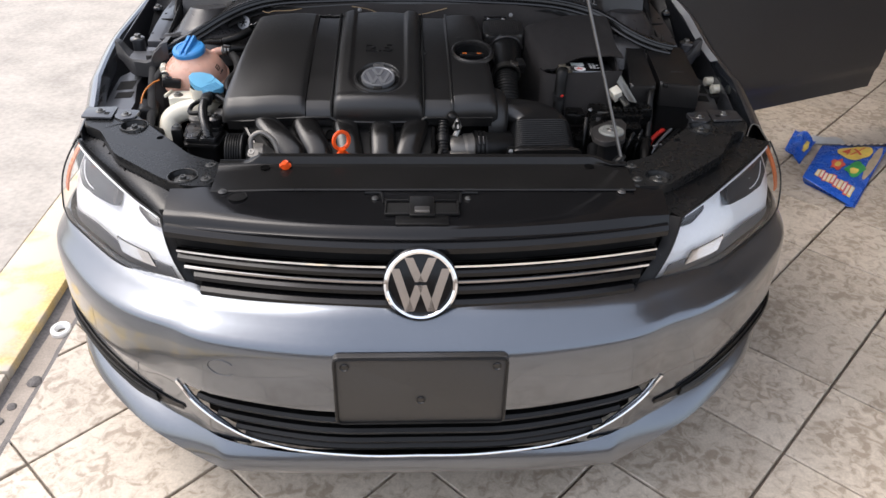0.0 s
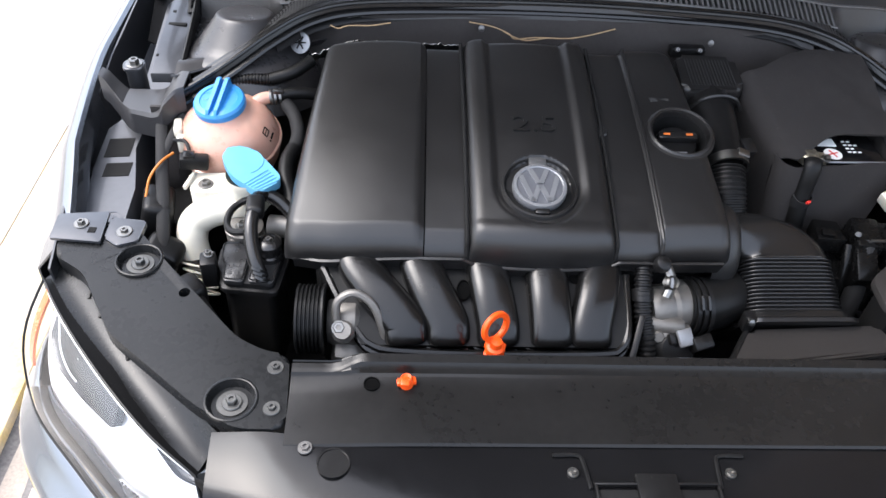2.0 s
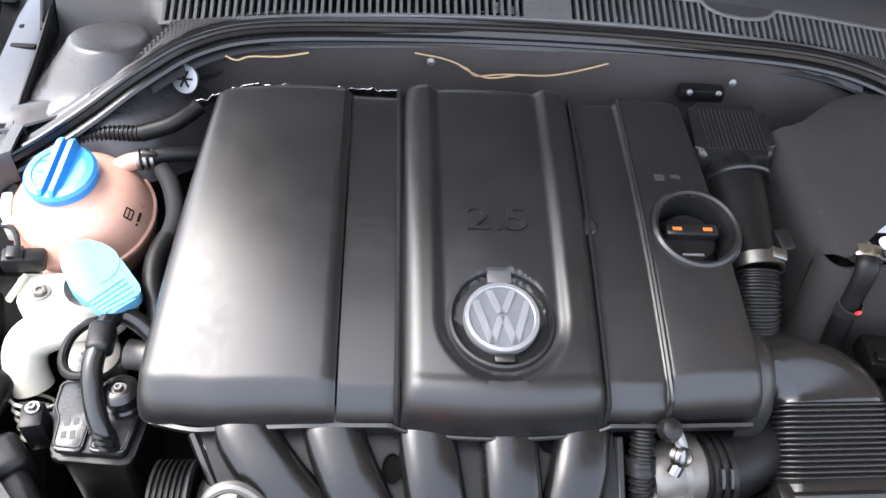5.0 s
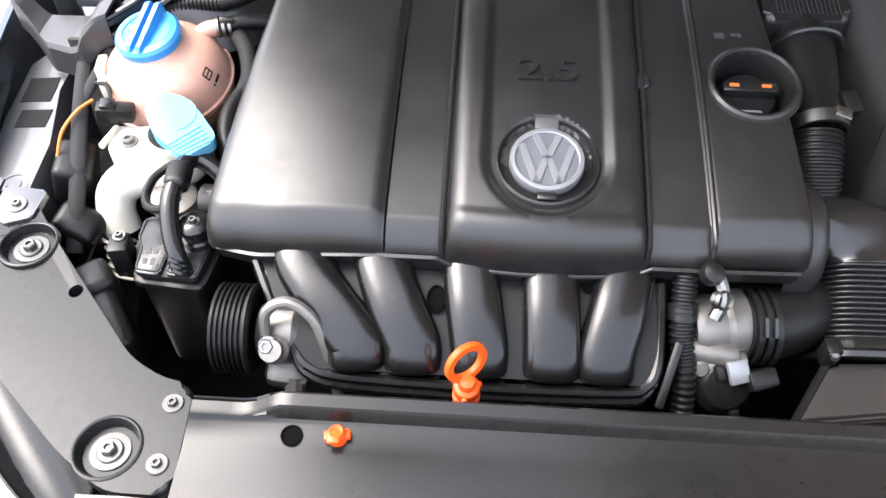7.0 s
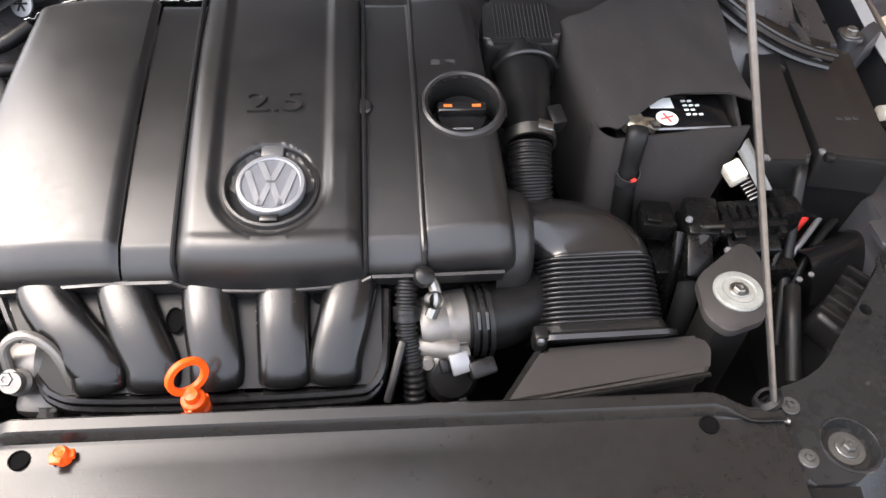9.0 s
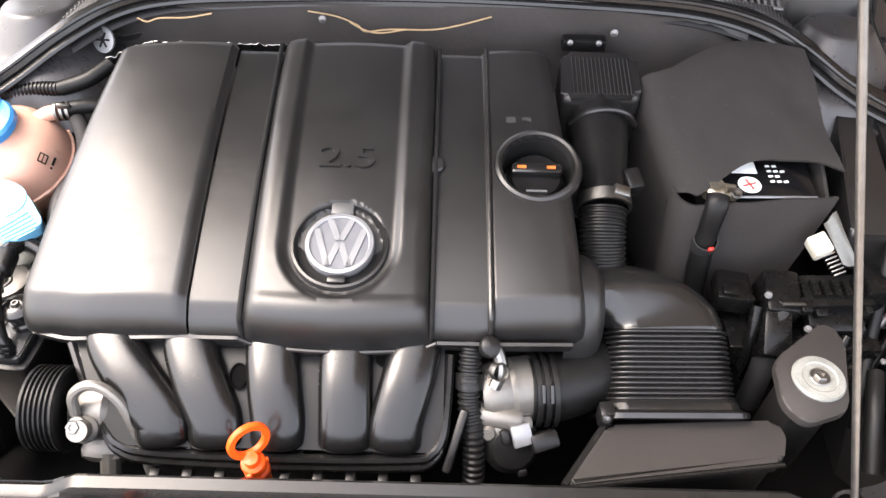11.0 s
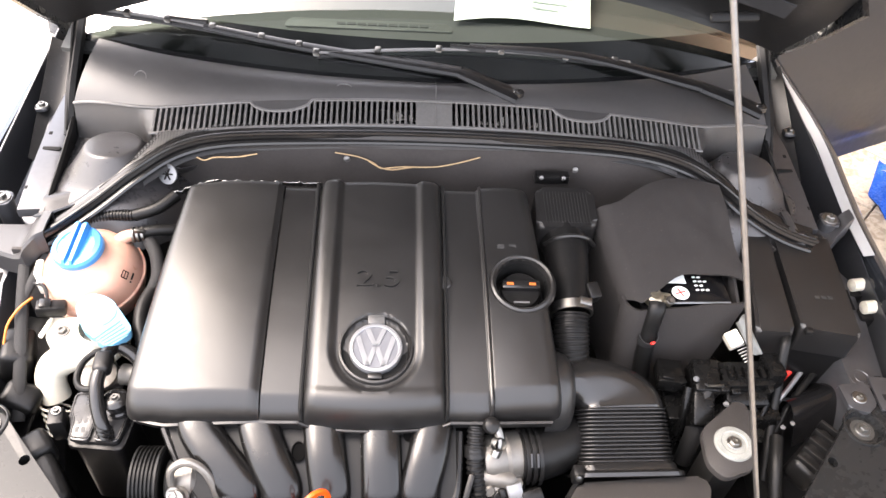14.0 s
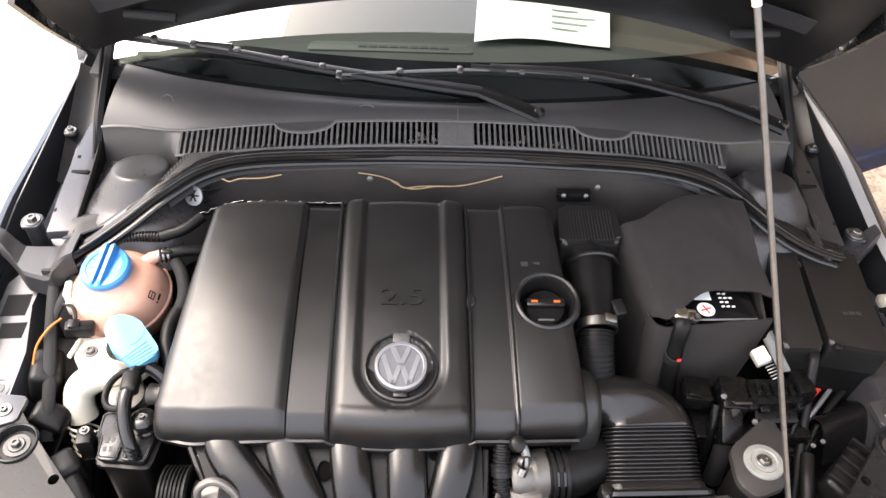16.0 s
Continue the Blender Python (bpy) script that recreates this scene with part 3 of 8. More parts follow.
tube(bm, [pm @ Vector((x, y, 0.001)) for x, y in rounded([(-0.167, -0.081), (0.167, -0.081), (0.167, 0.081), (-0.167, 0.081)], 0.012, 5)] + [pm @ Vector((-0.167, -0.07, 0.001))], 0.003, 6, 0)
part("rim", bm, PLASTIC, plate)
for x, y in ((-0.148, 0.062), (0.148, 0.062), (0.0, -0.022)):
    bm = bm_new()
    lathe(bm, [(0, -0.001), (0.009, -0.001), (0.0095, 0.002), (0.0075, 0.003), (0.006, 0.0008), (0, 0.0008)], pm @ Matrix.Translation((x, y, 0)), 18)
    part("screw_boss", bm, SATIN, plate)


# upper grille
def grille(x, z, back=0.0):
    yb = interp(z, [(0.655, 1.495), (0.705, 1.518), (0.737, 1.529), (0.795, 1.54)])
    k = (x / 0.48) ** 2
    return Vector((x, yb + 0.085 * k + back, z - 0.018 * k))


def grille_half(z):
    return 0.466 + 0.07 * (z - 0.655) / 0.14


# near-black backing paints the shade behind the grille slats
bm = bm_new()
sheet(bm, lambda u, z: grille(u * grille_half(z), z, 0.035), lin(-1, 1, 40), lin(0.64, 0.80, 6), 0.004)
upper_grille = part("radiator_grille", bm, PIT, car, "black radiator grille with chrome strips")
for z in (0.772, 0.722, 0.690, 0.664):
    bm = bm_new()
    w = grille_half(z) - (0.004 if z > 0.70 else 0.022)
    h = 0.012 if z > 0.77 else 0.008
    loft(bm, [[grille(x, z + dz, o) for dz, o in ((h, 0.004), (h * 0.3, -0.002), (-h * 0.7, 0.0), (-h, 0.012), (-h * 0.6, 0.034), (h, 0.034))] for x in lin(-w, w, 44)])
    part("slat", bm, GLOSSY, upper_grille)
for z in (0.739, 0.7085):
    for side in (-1, 1):
        bm = bm_new()
        w = grille_half(z) - 0.012
        loft(bm, [[grille(side * x, z + dz, o) for dz, o in ((0.0035, 0.002), (0.002, -0.004), (-0.002, -0.004), (-0.0035, 0.002), (-0.002, 0.012), (0.002, 0.012))] for x in lin(0.062, w, 26)])
        part("chrome_strip", bm, CHROME, upper_grille, "bright chrome strip")

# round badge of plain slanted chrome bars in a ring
bmx = pose(0, 1.507, 0.713, 90 - 21, 0, 0)


def badge_bars(bm, m, r, w, h):
    """Slanted bars that fill a ring of radius r."""
    def bar(a, b, wa, wb):
        p, q = Vector((*a, 0)), Vector((*b, 0))
        n = Vector((1, 0, 0))
        vs = [p - n * wa, p + n * wa, q + n * wb, q - n * wb]
        add(bm, [(*v.xy, 0) for v in vs] + [(*v.xy, h) for v in vs], [(0, 1, 2, 3), (7, 6, 5, 4), (0, 4, 5, 1), (1, 5, 6, 2), (2, 6, 7, 3), (3, 7, 4, 0)], m)
    for s in (-1, 1):
        bar((s * 0.36 * r, 0.86 * r), (s * 0.04 * r, 0.10 * r), w, w)
        bar((s * 0.78 * r, 0.52 * r), (s * 0.34 * r, -0.84 * r), w, w)
        bar((s * 0.04 * r, 0.0), (s * 0.34 * r, -0.84 * r), w, w)


bm = bm_new()
lathe(bm, [(0, -0.012), (0.075, -0.012), (0.0745, 0.002), (0.064, 0.004), (0, 0.004)], bmx, 56)
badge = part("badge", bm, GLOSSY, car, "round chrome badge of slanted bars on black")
bm = bm_new()
lathe(bm, [(0.0605, 0.002), (0.0605, 0.0085), (0.063, 0.0125), (0.067, 0.014), (0.0715, 0.0115), (0.0735, 0.006), (0.0735, 0.0)], bmx, 64)
part("ring", bm, CHROME, badge, "chrome ring")
bm = bm_new()
badge_bars(bm, bmx @ Matrix.Translation((0, 0, 0.003)), 0.0635, 0.0086, 0.008)
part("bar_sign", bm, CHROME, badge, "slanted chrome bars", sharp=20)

# headlamps
LAMP_LOW = smooth_path([(0.486, 1.612, 0.626), (0.58, 1.652, 0.630), (0.67, 1.700, 0.636), (0.764, 1.786, 0.642), (0.830, 1.852, 0.647), (0.866, 1.905, 0.652)], 8)
LAMP_TOP = smooth_path([(0.560, 1.708, 0.742), (0.625, 1.752, 0.764), (0.690, 1.812, 0.779), (0.757, 1.885, 0.786), (0.808, 1.948, 0.788), (0.842, 1.997, 0.787)], 8)


def lamp_pt(side, s, v, out=0.0):
    q = min(0.9999, max(0.0, s)) * (len(LAMP_LOW) - 1)
    k, f = int(q), q - int(q)
    lo, hi = LAMP_LOW[k].lerp(LAMP_LOW[k + 1], f), LAMP_TOP[k].lerp(LAMP_TOP[k + 1], f)
    d = (LAMP_LOW[k + 1] + LAMP_TOP[k + 1] - LAMP_LOW[k] - LAMP_TOP[k]).normalized()
    n = d.cross(hi - lo).normalized()
    n = n if n.y < 0 else -n
    p = lo.lerp(hi, v) + n * (0.016 * math.sin(math.pi * min(1, max(0, v))) + out)
    return Vector((side * p.x + 0.06 * (p.y - 1.5), p.y, p.z))


for side in (-1, 1):
    bm = bm_new()
    sheet(bm, lambda s, v: lamp_pt(side, s, v, -0.055), lin(-0.02, 1.0, 24), lin(-0.02, 1.02, 10), 0.004)
    for v0 in (0.0, 1.0):
        sheet(bm, lambda s, d: lamp_pt(side, s, v0, -0.002 - 0.055 * d), lin(0, 1, 24), lin(0, 1, 3), 0.003)
    lamp = part("headlight", bm, PLASTIC, car, "clear headlight with silver reflector and amber side marker")
    bm = bm_new()
    sheet(bm, lambda s, v: lamp_pt(side, s, v, -0.030 - 0.012 * math.sin(3.0 * s) * math.sin(math.pi * v)), lin(0.015, 0.985, 30), lin(0.02, 0.98, 14), 0.002)
    part("reflector", bm, REFLECTOR, lamp, "silver reflector")
    bm = bm_new()
    sheet(bm, lambda s, v: lamp_pt(side, s, v, -0.004), lin(0.04, 0.93, 26), (0.945, 0.97, 0.995), 0.003)
    part("top_edge", bm, REFLECTOR, lamp, "pale lens edge")
    bm = bm_new()
    sheet(bm, lambda s, v: lamp_pt(side, s, v * (1 - 0.55 * sm(s, 0.55, 1.0)), -0.024), lin(0.10, 0.93, 26), (0.02, 0.08, 0.13, 0.17, 0.20), 0.003)
    part("lower_band", bm, DARKSILVER, lamp, "grey lower band of the lamp")
    pockets = (((0.42, 0.64), (0.40, 0.92), (0.72, 0.92), (0.88, 0.90), (0.86, 0.66), (0.74, 0.54), (0.58, 0.56)), ((0.05, 0.78), (0.06, 0.92), (0.22, 0.92), (0.23, 0.82), (0.14, 0.73)))
    for poly in pockets:
        bm = bm_new()
        ring = rounded(list(poly), 0.03, 3)
        cs, cv = sum(p[0] for p in ring) / len(ring), sum(p[1] for p in ring) / len(ring)
        rings = [[lamp_pt(side, cs + (s - cs) * k, cv + (v - cv) * k, o) for s, v in ring] for k, o in ((1.0, -0.034), (0.985, -0.021), (0.93, -0.0225), (0.8, -0.0255), (0.4, -0.0275), (0.02, -0.0275))]
        loft(bm, rings, caps=False)
        part("lamp_bowl", bm, material("smoked_bowl", (0.060, 0.062, 0.066), 0.18, 0.3), lamp, "dark lamp bowl")
    bm = bm_new()   # pale arc painting the glint along the main bowl's inner edge
    tube(bm, [lamp_pt(side, s, v, -0.0225) for s, v in ((0.84, 0.82), (0.76, 0.68), (0.68, 0.62), (0.62, 0.62))], 0.0012, 6, 3)
    part("bowl_glint", bm, REFLECTOR, lamp)
    bm = bm_new()
    for k in range(16):
        s = 0.20 + 0.013 * k
        tube(bm, [lamp_pt(side, s, 0.12, -0.022), lamp_pt(side, s + 0.012, 0.30, -0.020)], 0.0028, 6, 2)
    part("ribbed_lens", bm, CHROME, lamp, "ribbed clear turn signal")
    bm = bm_new()
    sheet(bm, lambda s, v: lamp_pt(side, s, v, -0.008), lin(0.925, 0.992, 6), lin(0.30, 0.97, 10), 0.004)
    part("side_marker", bm, AMBER, lamp, "amber side marker")
    bm = bm_new()
    sheet(bm, lambda s, v: lamp_pt(side, s, v), lin(0, 1, 30), lin(0, 1, 12), 0)
    ob = part("lens", bm, LENS, lamp, "clear polycarbonate lens")
    ob.visible_shadow = False
    bm = bm_new()
    sheet(bm, lambda u, v: lamp_pt(side, 0, v) + Vector((-side * 0.026 * u, 0.010 * u, -0.004)), lin(0, 1, 4), lin(-0.02, 1.02, 10), 0.004)
    part("inner_edge", bm, PLASTIC, lamp, "black inner edge of the lamp")
    bm = bm_new()
    rim = [lamp_pt(side, s, 0.0) for s in lin(0, 1, 20)] + [lamp_pt(side, 1, v) for v in lin(0.1, 1, 8)] + [lamp_pt(side, s, 1.0) for s in lin(0.95, 0, 20)] + [lamp_pt(side, 0, v) for v in lin(0.9, 0, 8)]
    tube(bm, rim, 0.0020, 6, 0)
    part("gasket", bm, PLASTIC, lamp)


# bonnet landing panel: a broad black cover from the grille to the rail
def front_y(x):
    return 1.55 + 0.10 * (x / 0.52) ** 2


def slam(x, t):
    k = (x / 0.52) ** 2
    yf, yr = front_y(x), 1.715 + 0.02 * sm(abs(x), 0.3, 0.5)
    y = yf + (yr - yf) * t
    z = 0.803 - 0.024 * k * (1 - t) - 0.016 * (1 - sm(t, 0.0, 0.14)) - 0.006 * sm(abs(x), 0.44, 0.52)
    return Vector((x, y, z + 0.003 * math.sin(t * 3)))


bm = bm_new()
sheet(bm, slam, lin(-0.525, 0.525, 50), [0, 0.02, 0.05, 0.1, 0.16, 0.3, 0.5, 0.7, 0.9, 0.97, 1.0], 0.004)
sheet(bm, lambda x, t: slam(x, 0) + Vector((0, 0.004 * t - 0.004, -0.022 * t)), lin(-0.525, 0.525, 50), lin(0, 1, 3), 0.004)
landing = part("landing_panel", bm, GLOSSY, car, "glossy black front panel behind the grille")


def rail(x, t):
    tab = [(0.0, 1.712, 0.806), (0.03, 1.715, 0.8085), (0.80, 1.808, 0.8150), (0.84, 1.813, 0.8165), (0.88, 1.818, 0.8265), (0.90, 1.8205, 0.8300), (0.955, 1.832, 0.8320), (0.975, 1.836, 0.828), (1.0, 1.840, 0.785)]
    y, z = interp(t, [(a, b) for a, b, _ in tab]), interp(t, [(a, c) for a, _, c in tab])
    k = sm(abs(x), 0.345 if x < 0 else 0.385, 0.385 if x < 0 else 0.43)
    if t > 0.80:
        y += -(0.018 if x > 0 else 0.004) * k * sm(t, 0.8, 0.9)
        z += -(0.009 if x > 0 else 0.0165) * k * sm(t, 0.84, 0.9) * (1 - sm(t, 0.96, 1.0))
    roll = max(0.0, (-x - 0.24) / 0.20)   # the sheet droops towards its ends and is not quite flat
    z += -0.006 * roll ** 2 * (1 - sm(t, 0.7, 0.9)) + 0.0007 * math.sin(21 * x + 0.7) * (1 - sm(t, 0.6, 0.8)) * sm(t, 0, 0.1)
    return Vector((x, y, z))


bm = bm_new()
sheet(bm, rail, lin(-0.437, 0.462, 72), [0.0, 0.015, 0.03, 0.3, 0.6, 0.8, 0.82, 0.84, 0.86, 0.88, 0.89, 0.90, 0.93, 0.955, 0.965, 0.975, 1.0], 0.003)
radiator_cover = part("radiator_cover", bm, SATIN2, car, "black satin radiator top cover with a raised rail")
# clip holes are black discs laid on the cover, shade by colour
for x, y in ((-0.334, 1.797), (0.378, 1.803)):
    bm = bm_new()
    lathe(bm, [(0.0105, 0.0), (0.0105, 0.0022), (0.009, 0.0024), (0.0085, 0.0008), (0, 0.0006)], pose(x, y, rail(x, 0.71).z + 0.0008), 20)
    part("clip_hole", bm, DEEP, radiator_cover)

# bonnet catch in its pocket
catch = part("bonnet_catch", box(bm_new(), (0.004, 1.632, 0.806), (0.145, 0.045, 0.010), 0.004), PIT, car, "black bonnet catch with steel bracket")
for n, c, s in (("bracket", (0.004, 1.634, 0.813), (0.05, 0.075, 0.007)), ("bracket", (0.004, 1.592, 0.806), (0.105, 0.035, 0.006)), ("striker", (0.004, 1.612, 0.818), (0.03, 0.02, 0.008)), ("rim", (0.004, 1.659, 0.812), (0.15, 0.004, 0.006)), ("rim", (0.004, 1.607, 0.811), (0.15, 0.004, 0.006)), ("rim", (-0.069, 1.633, 0.812), (0.004, 0.05, 0.006)), ("rim", (0.077, 1.633, 0.812), (0.004, 0.05, 0.006))):
    bm = bm_new()
    box(bm, c, s, 0.002)
    part(n, bm, PLASTIC if n != "striker" else ROD, catch)
for side in (-1, 1):
    bm = bm_new()
    tube(bm, [(0.004 + side * 0.118, 1.70, 0.8075), (0.004 + side * 0.088, 1.70, 0.8075), (0.004 + side * 0.082, 1.69, 0.8075), (0.004 + side * 0.078, 1.655, 0.8085)], 0.0025, 6, 3)
    part("wire", bm, PLASTIC, catch)
    bm = bm_new()
    hexbolt(bm, pose(0.004 + side * 0.096, 1.677, 0.806), 0.005, 0.004, 0.007)
    part("bolt", bm, STEEL, catch)
for x, y in ((-0.41, 1.722), (0.43, 1.722)):
    bm = bm_new()
    hexbolt(bm, pose(x, y - 0.012, 0.8035), 0.006, 0.004, 0.009)
    part("bolt", bm, ROD, landing)
bm = bm_new()
lathe(bm, [(0.02, 0), (0.02, 0.002), (0.018, 0.002), (0.018, 0.0006), (0, 0.0006)], pose(-0.375, 1.69, 0.8035), 24)
part("plug", bm, SATIN, landing)

# black upper arms that carry the lamps, with their dished bolts
ARM = [(-0.80, 2.10), (-0.70, 2.085), (-0.645, 2.018), (-0.517, 1.877), (-0.478, 1.856), (-0.443, 1.850), (-0.436, 1.736), (-0.498, 1.736), (-0.553, 1.771), (-0.686, 1.882), (-0.747, 1.985), (-0.80, 2.02)]
for side in (-1, 1):
    bm = bm_new()
    dx = 0.0 if side < 0 else 0.022
    pts = rounded([(p[0] * -side + dx, p[1]) for p in (ARM if side < 0 else ARM[::-1])], 0.018)
    slab(bm, pts, 0.775, 0.8, 0.006, seg=3, zf=lambda x, y: 0.004 + 0.012 * sm(y, 1.8, 2.05))
    arm = part("lamp_carrier", bm, CARRIER, car, "black enamelled carrier arm")
    bore(arm, [(x * -side + dx, y, z - 0.010, z + 0.02, 0.026, 0.038) for x, y, z in ((-0.508, 1.779, 0.804), (-0.676, 2.012, 0.815))] + [(-side * -0.60 + dx, 1.952, 0.790, 0.83, 0.008, 0.008)])
    for x, y, z in ((-0.508, 1.779, 0.804), (-0.676, 2.012, 0.815)):
        bm = bm_new()
        lathe(bm, [(0.0295, -0.002), (0.0300, 0.0012), (0.0315, 0.0018), (0.0335, 0.0012), (0.0345, -0.002)], pose(x * -side + dx, y, z), 36)
        part("dish_rim", bm, CARRIER, arm)
        m = pose(x * -side + dx, y, z - 0.010)
        bm = bm_new()
        lathe(bm, [(0.0, 0.0), (0.0195, 0.0), (0.0195, 0.0018), (0.0, 0.0022)], m, 28)
        part("washer", bm, DULL, arm)
        bm = bm_new()
        hexbolt(bm, m @ Matrix.Translation((0, 0, 0.002)), 0.0075, 0.008, 0.0128)
        part("bolt", bm, BOLT_ZINC, arm)
    for x, y in ((-0.459, 1.828), (-0.456, 1.765)):
        bm = bm_new()
        hexbolt(bm, pose(x * -side + dx, y, 0.804), 0.0055, 0.005, 0.011)
        part("bolt", bm, DULL, arm)
    for k in range(5):
        bm = bm_new()
        box(bm, (-side * -0.560 + dx + 0.010 * (k % 2) * side, 1.872 - 0.010 * (k // 2), 0.8065), (0.008, 0.004, 0.0006), 0, (0, 0, 40 * side))
        part("stamp", bm, GREYMARK, arm)
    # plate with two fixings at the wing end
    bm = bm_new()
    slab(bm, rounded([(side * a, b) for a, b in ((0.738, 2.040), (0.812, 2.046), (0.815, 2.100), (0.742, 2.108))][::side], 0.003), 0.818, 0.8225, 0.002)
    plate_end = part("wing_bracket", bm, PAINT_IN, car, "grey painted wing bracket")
    for x, y in ((0.775, 2.078),):
        bm = bm_new()
        hexbolt(bm, pose(side * x, y, 0.8225), 0.006, 0.006, 0.011)
        part("bolt", bm, STEEL, plate_end)
    bm = bm_new()
    box(bm, (side * 0.756, 2.065, 0.8225), (0.011, 0.011, 0.002), 0)
    part("square_hole", bm, PIT, plate_end)
    bm = bm_new()
    slab(bm, rounded([(side * a, b) for a, b in ((0.686, 2.048), (0.715, 2.036), (0.736, 2.052), (0.737, 2.098), (0.684, 2.092))][::side], 0.004), 0.810, 0.8195, 0.003)
    cup = part("carrier_foot", bm, PAINT_IN, car)
    bm = bm_new()
    hexbolt(bm, pose(side * 0.71, 2.066, 0.8195), 0.006, 0.005, 0.012)
    part("bolt", bm, STEEL, cup)
    # sloped trim between the lamp and the carrier
    bm = bm_new()
    def trim(u, v, side=side):
        a = lamp_pt(side, u, 1.0) + Vector((0, 0.006, -0.004))
        w = smooth_path([(0.525, 1.752, 0.772), (0.655, 1.872, 0.782), (0.725, 1.965, 0.79), (0.785, 2.055, 0.80)], 8)
        k = min(len(w) - 2, int(u * (len(w) - 1)))
        q = w[k].lerp(w[k + 1], u * (len(w) - 1) - k)
        return a.lerp(Vector((side * q.x, q.y, q.z)), v) + Vector((0, 0, -0.008 * math.sin(math.pi * v)))
    sheet(bm, trim, lin(0, 1, 25), lin(0, 1, 6), 0.003)
    lip = part("lamp_trim", bm, material("lamp_trim_plastic", (0.010, 0.0102, 0.0105), 0.26, vary=0.2, grain=0.08, Specular_IOR_Level=0.3), car, "smooth black plastic lamp trim")
    for k in (2, 4, 5):
        bm = bm_new()
        tube(bm, [trim(0.13 + k * 0.115, 0.74) + Vector((0, 0, 0.001)), trim(0.16 + k * 0.115, 0.95) + Vector((0, 0, 0.001))], 0.0022, 6, 2)
        part("rib", bm, PLASTIC, lip)


# wings
def wing(side, y, k):
    xi = interp(y, [(1.99, 0.80), (2.05, 0.815), (2.25, 0.838), (2.5, 0.842), (2.75, 0.825), (3.0, 0.79)])
    zi = interp(y, [(1.99, 0.79), (2.05, 0.80), (2.25, 0.848), (2.4, 0.866), (2.63, 0.892), (2.85, 0.917), (3.0, 0.935)])
    prof = [(-0.004, -0.05), (-0.002, -0.012), (0.001, -0.002), (0.008, 0.001), (0.02, -0.003), (0.035, -0.02), (0.047, -0.06), (0.052, -0.12), (0.052, -0.2)]
    n = len(prof) - 1
    if k <= n:
        dx, dz = prof[k]
        x = min(xi + dx, 0.889)
        if k >= 6:
            x = 0.885 + 0.004 * (k - 6) / 2
        return Vector((side * x + 0.03 * (1 - sm(y, 2.0, 2.5)) + (0.022 * sm(y, 2.45, 2.70) if side > 0 and k < 6 else 0.0), y, zi + dz))
    return Vector((side * 0.885 + 0.03 * (1 - sm(y, 2.0, 2.5)), y, 0.45))


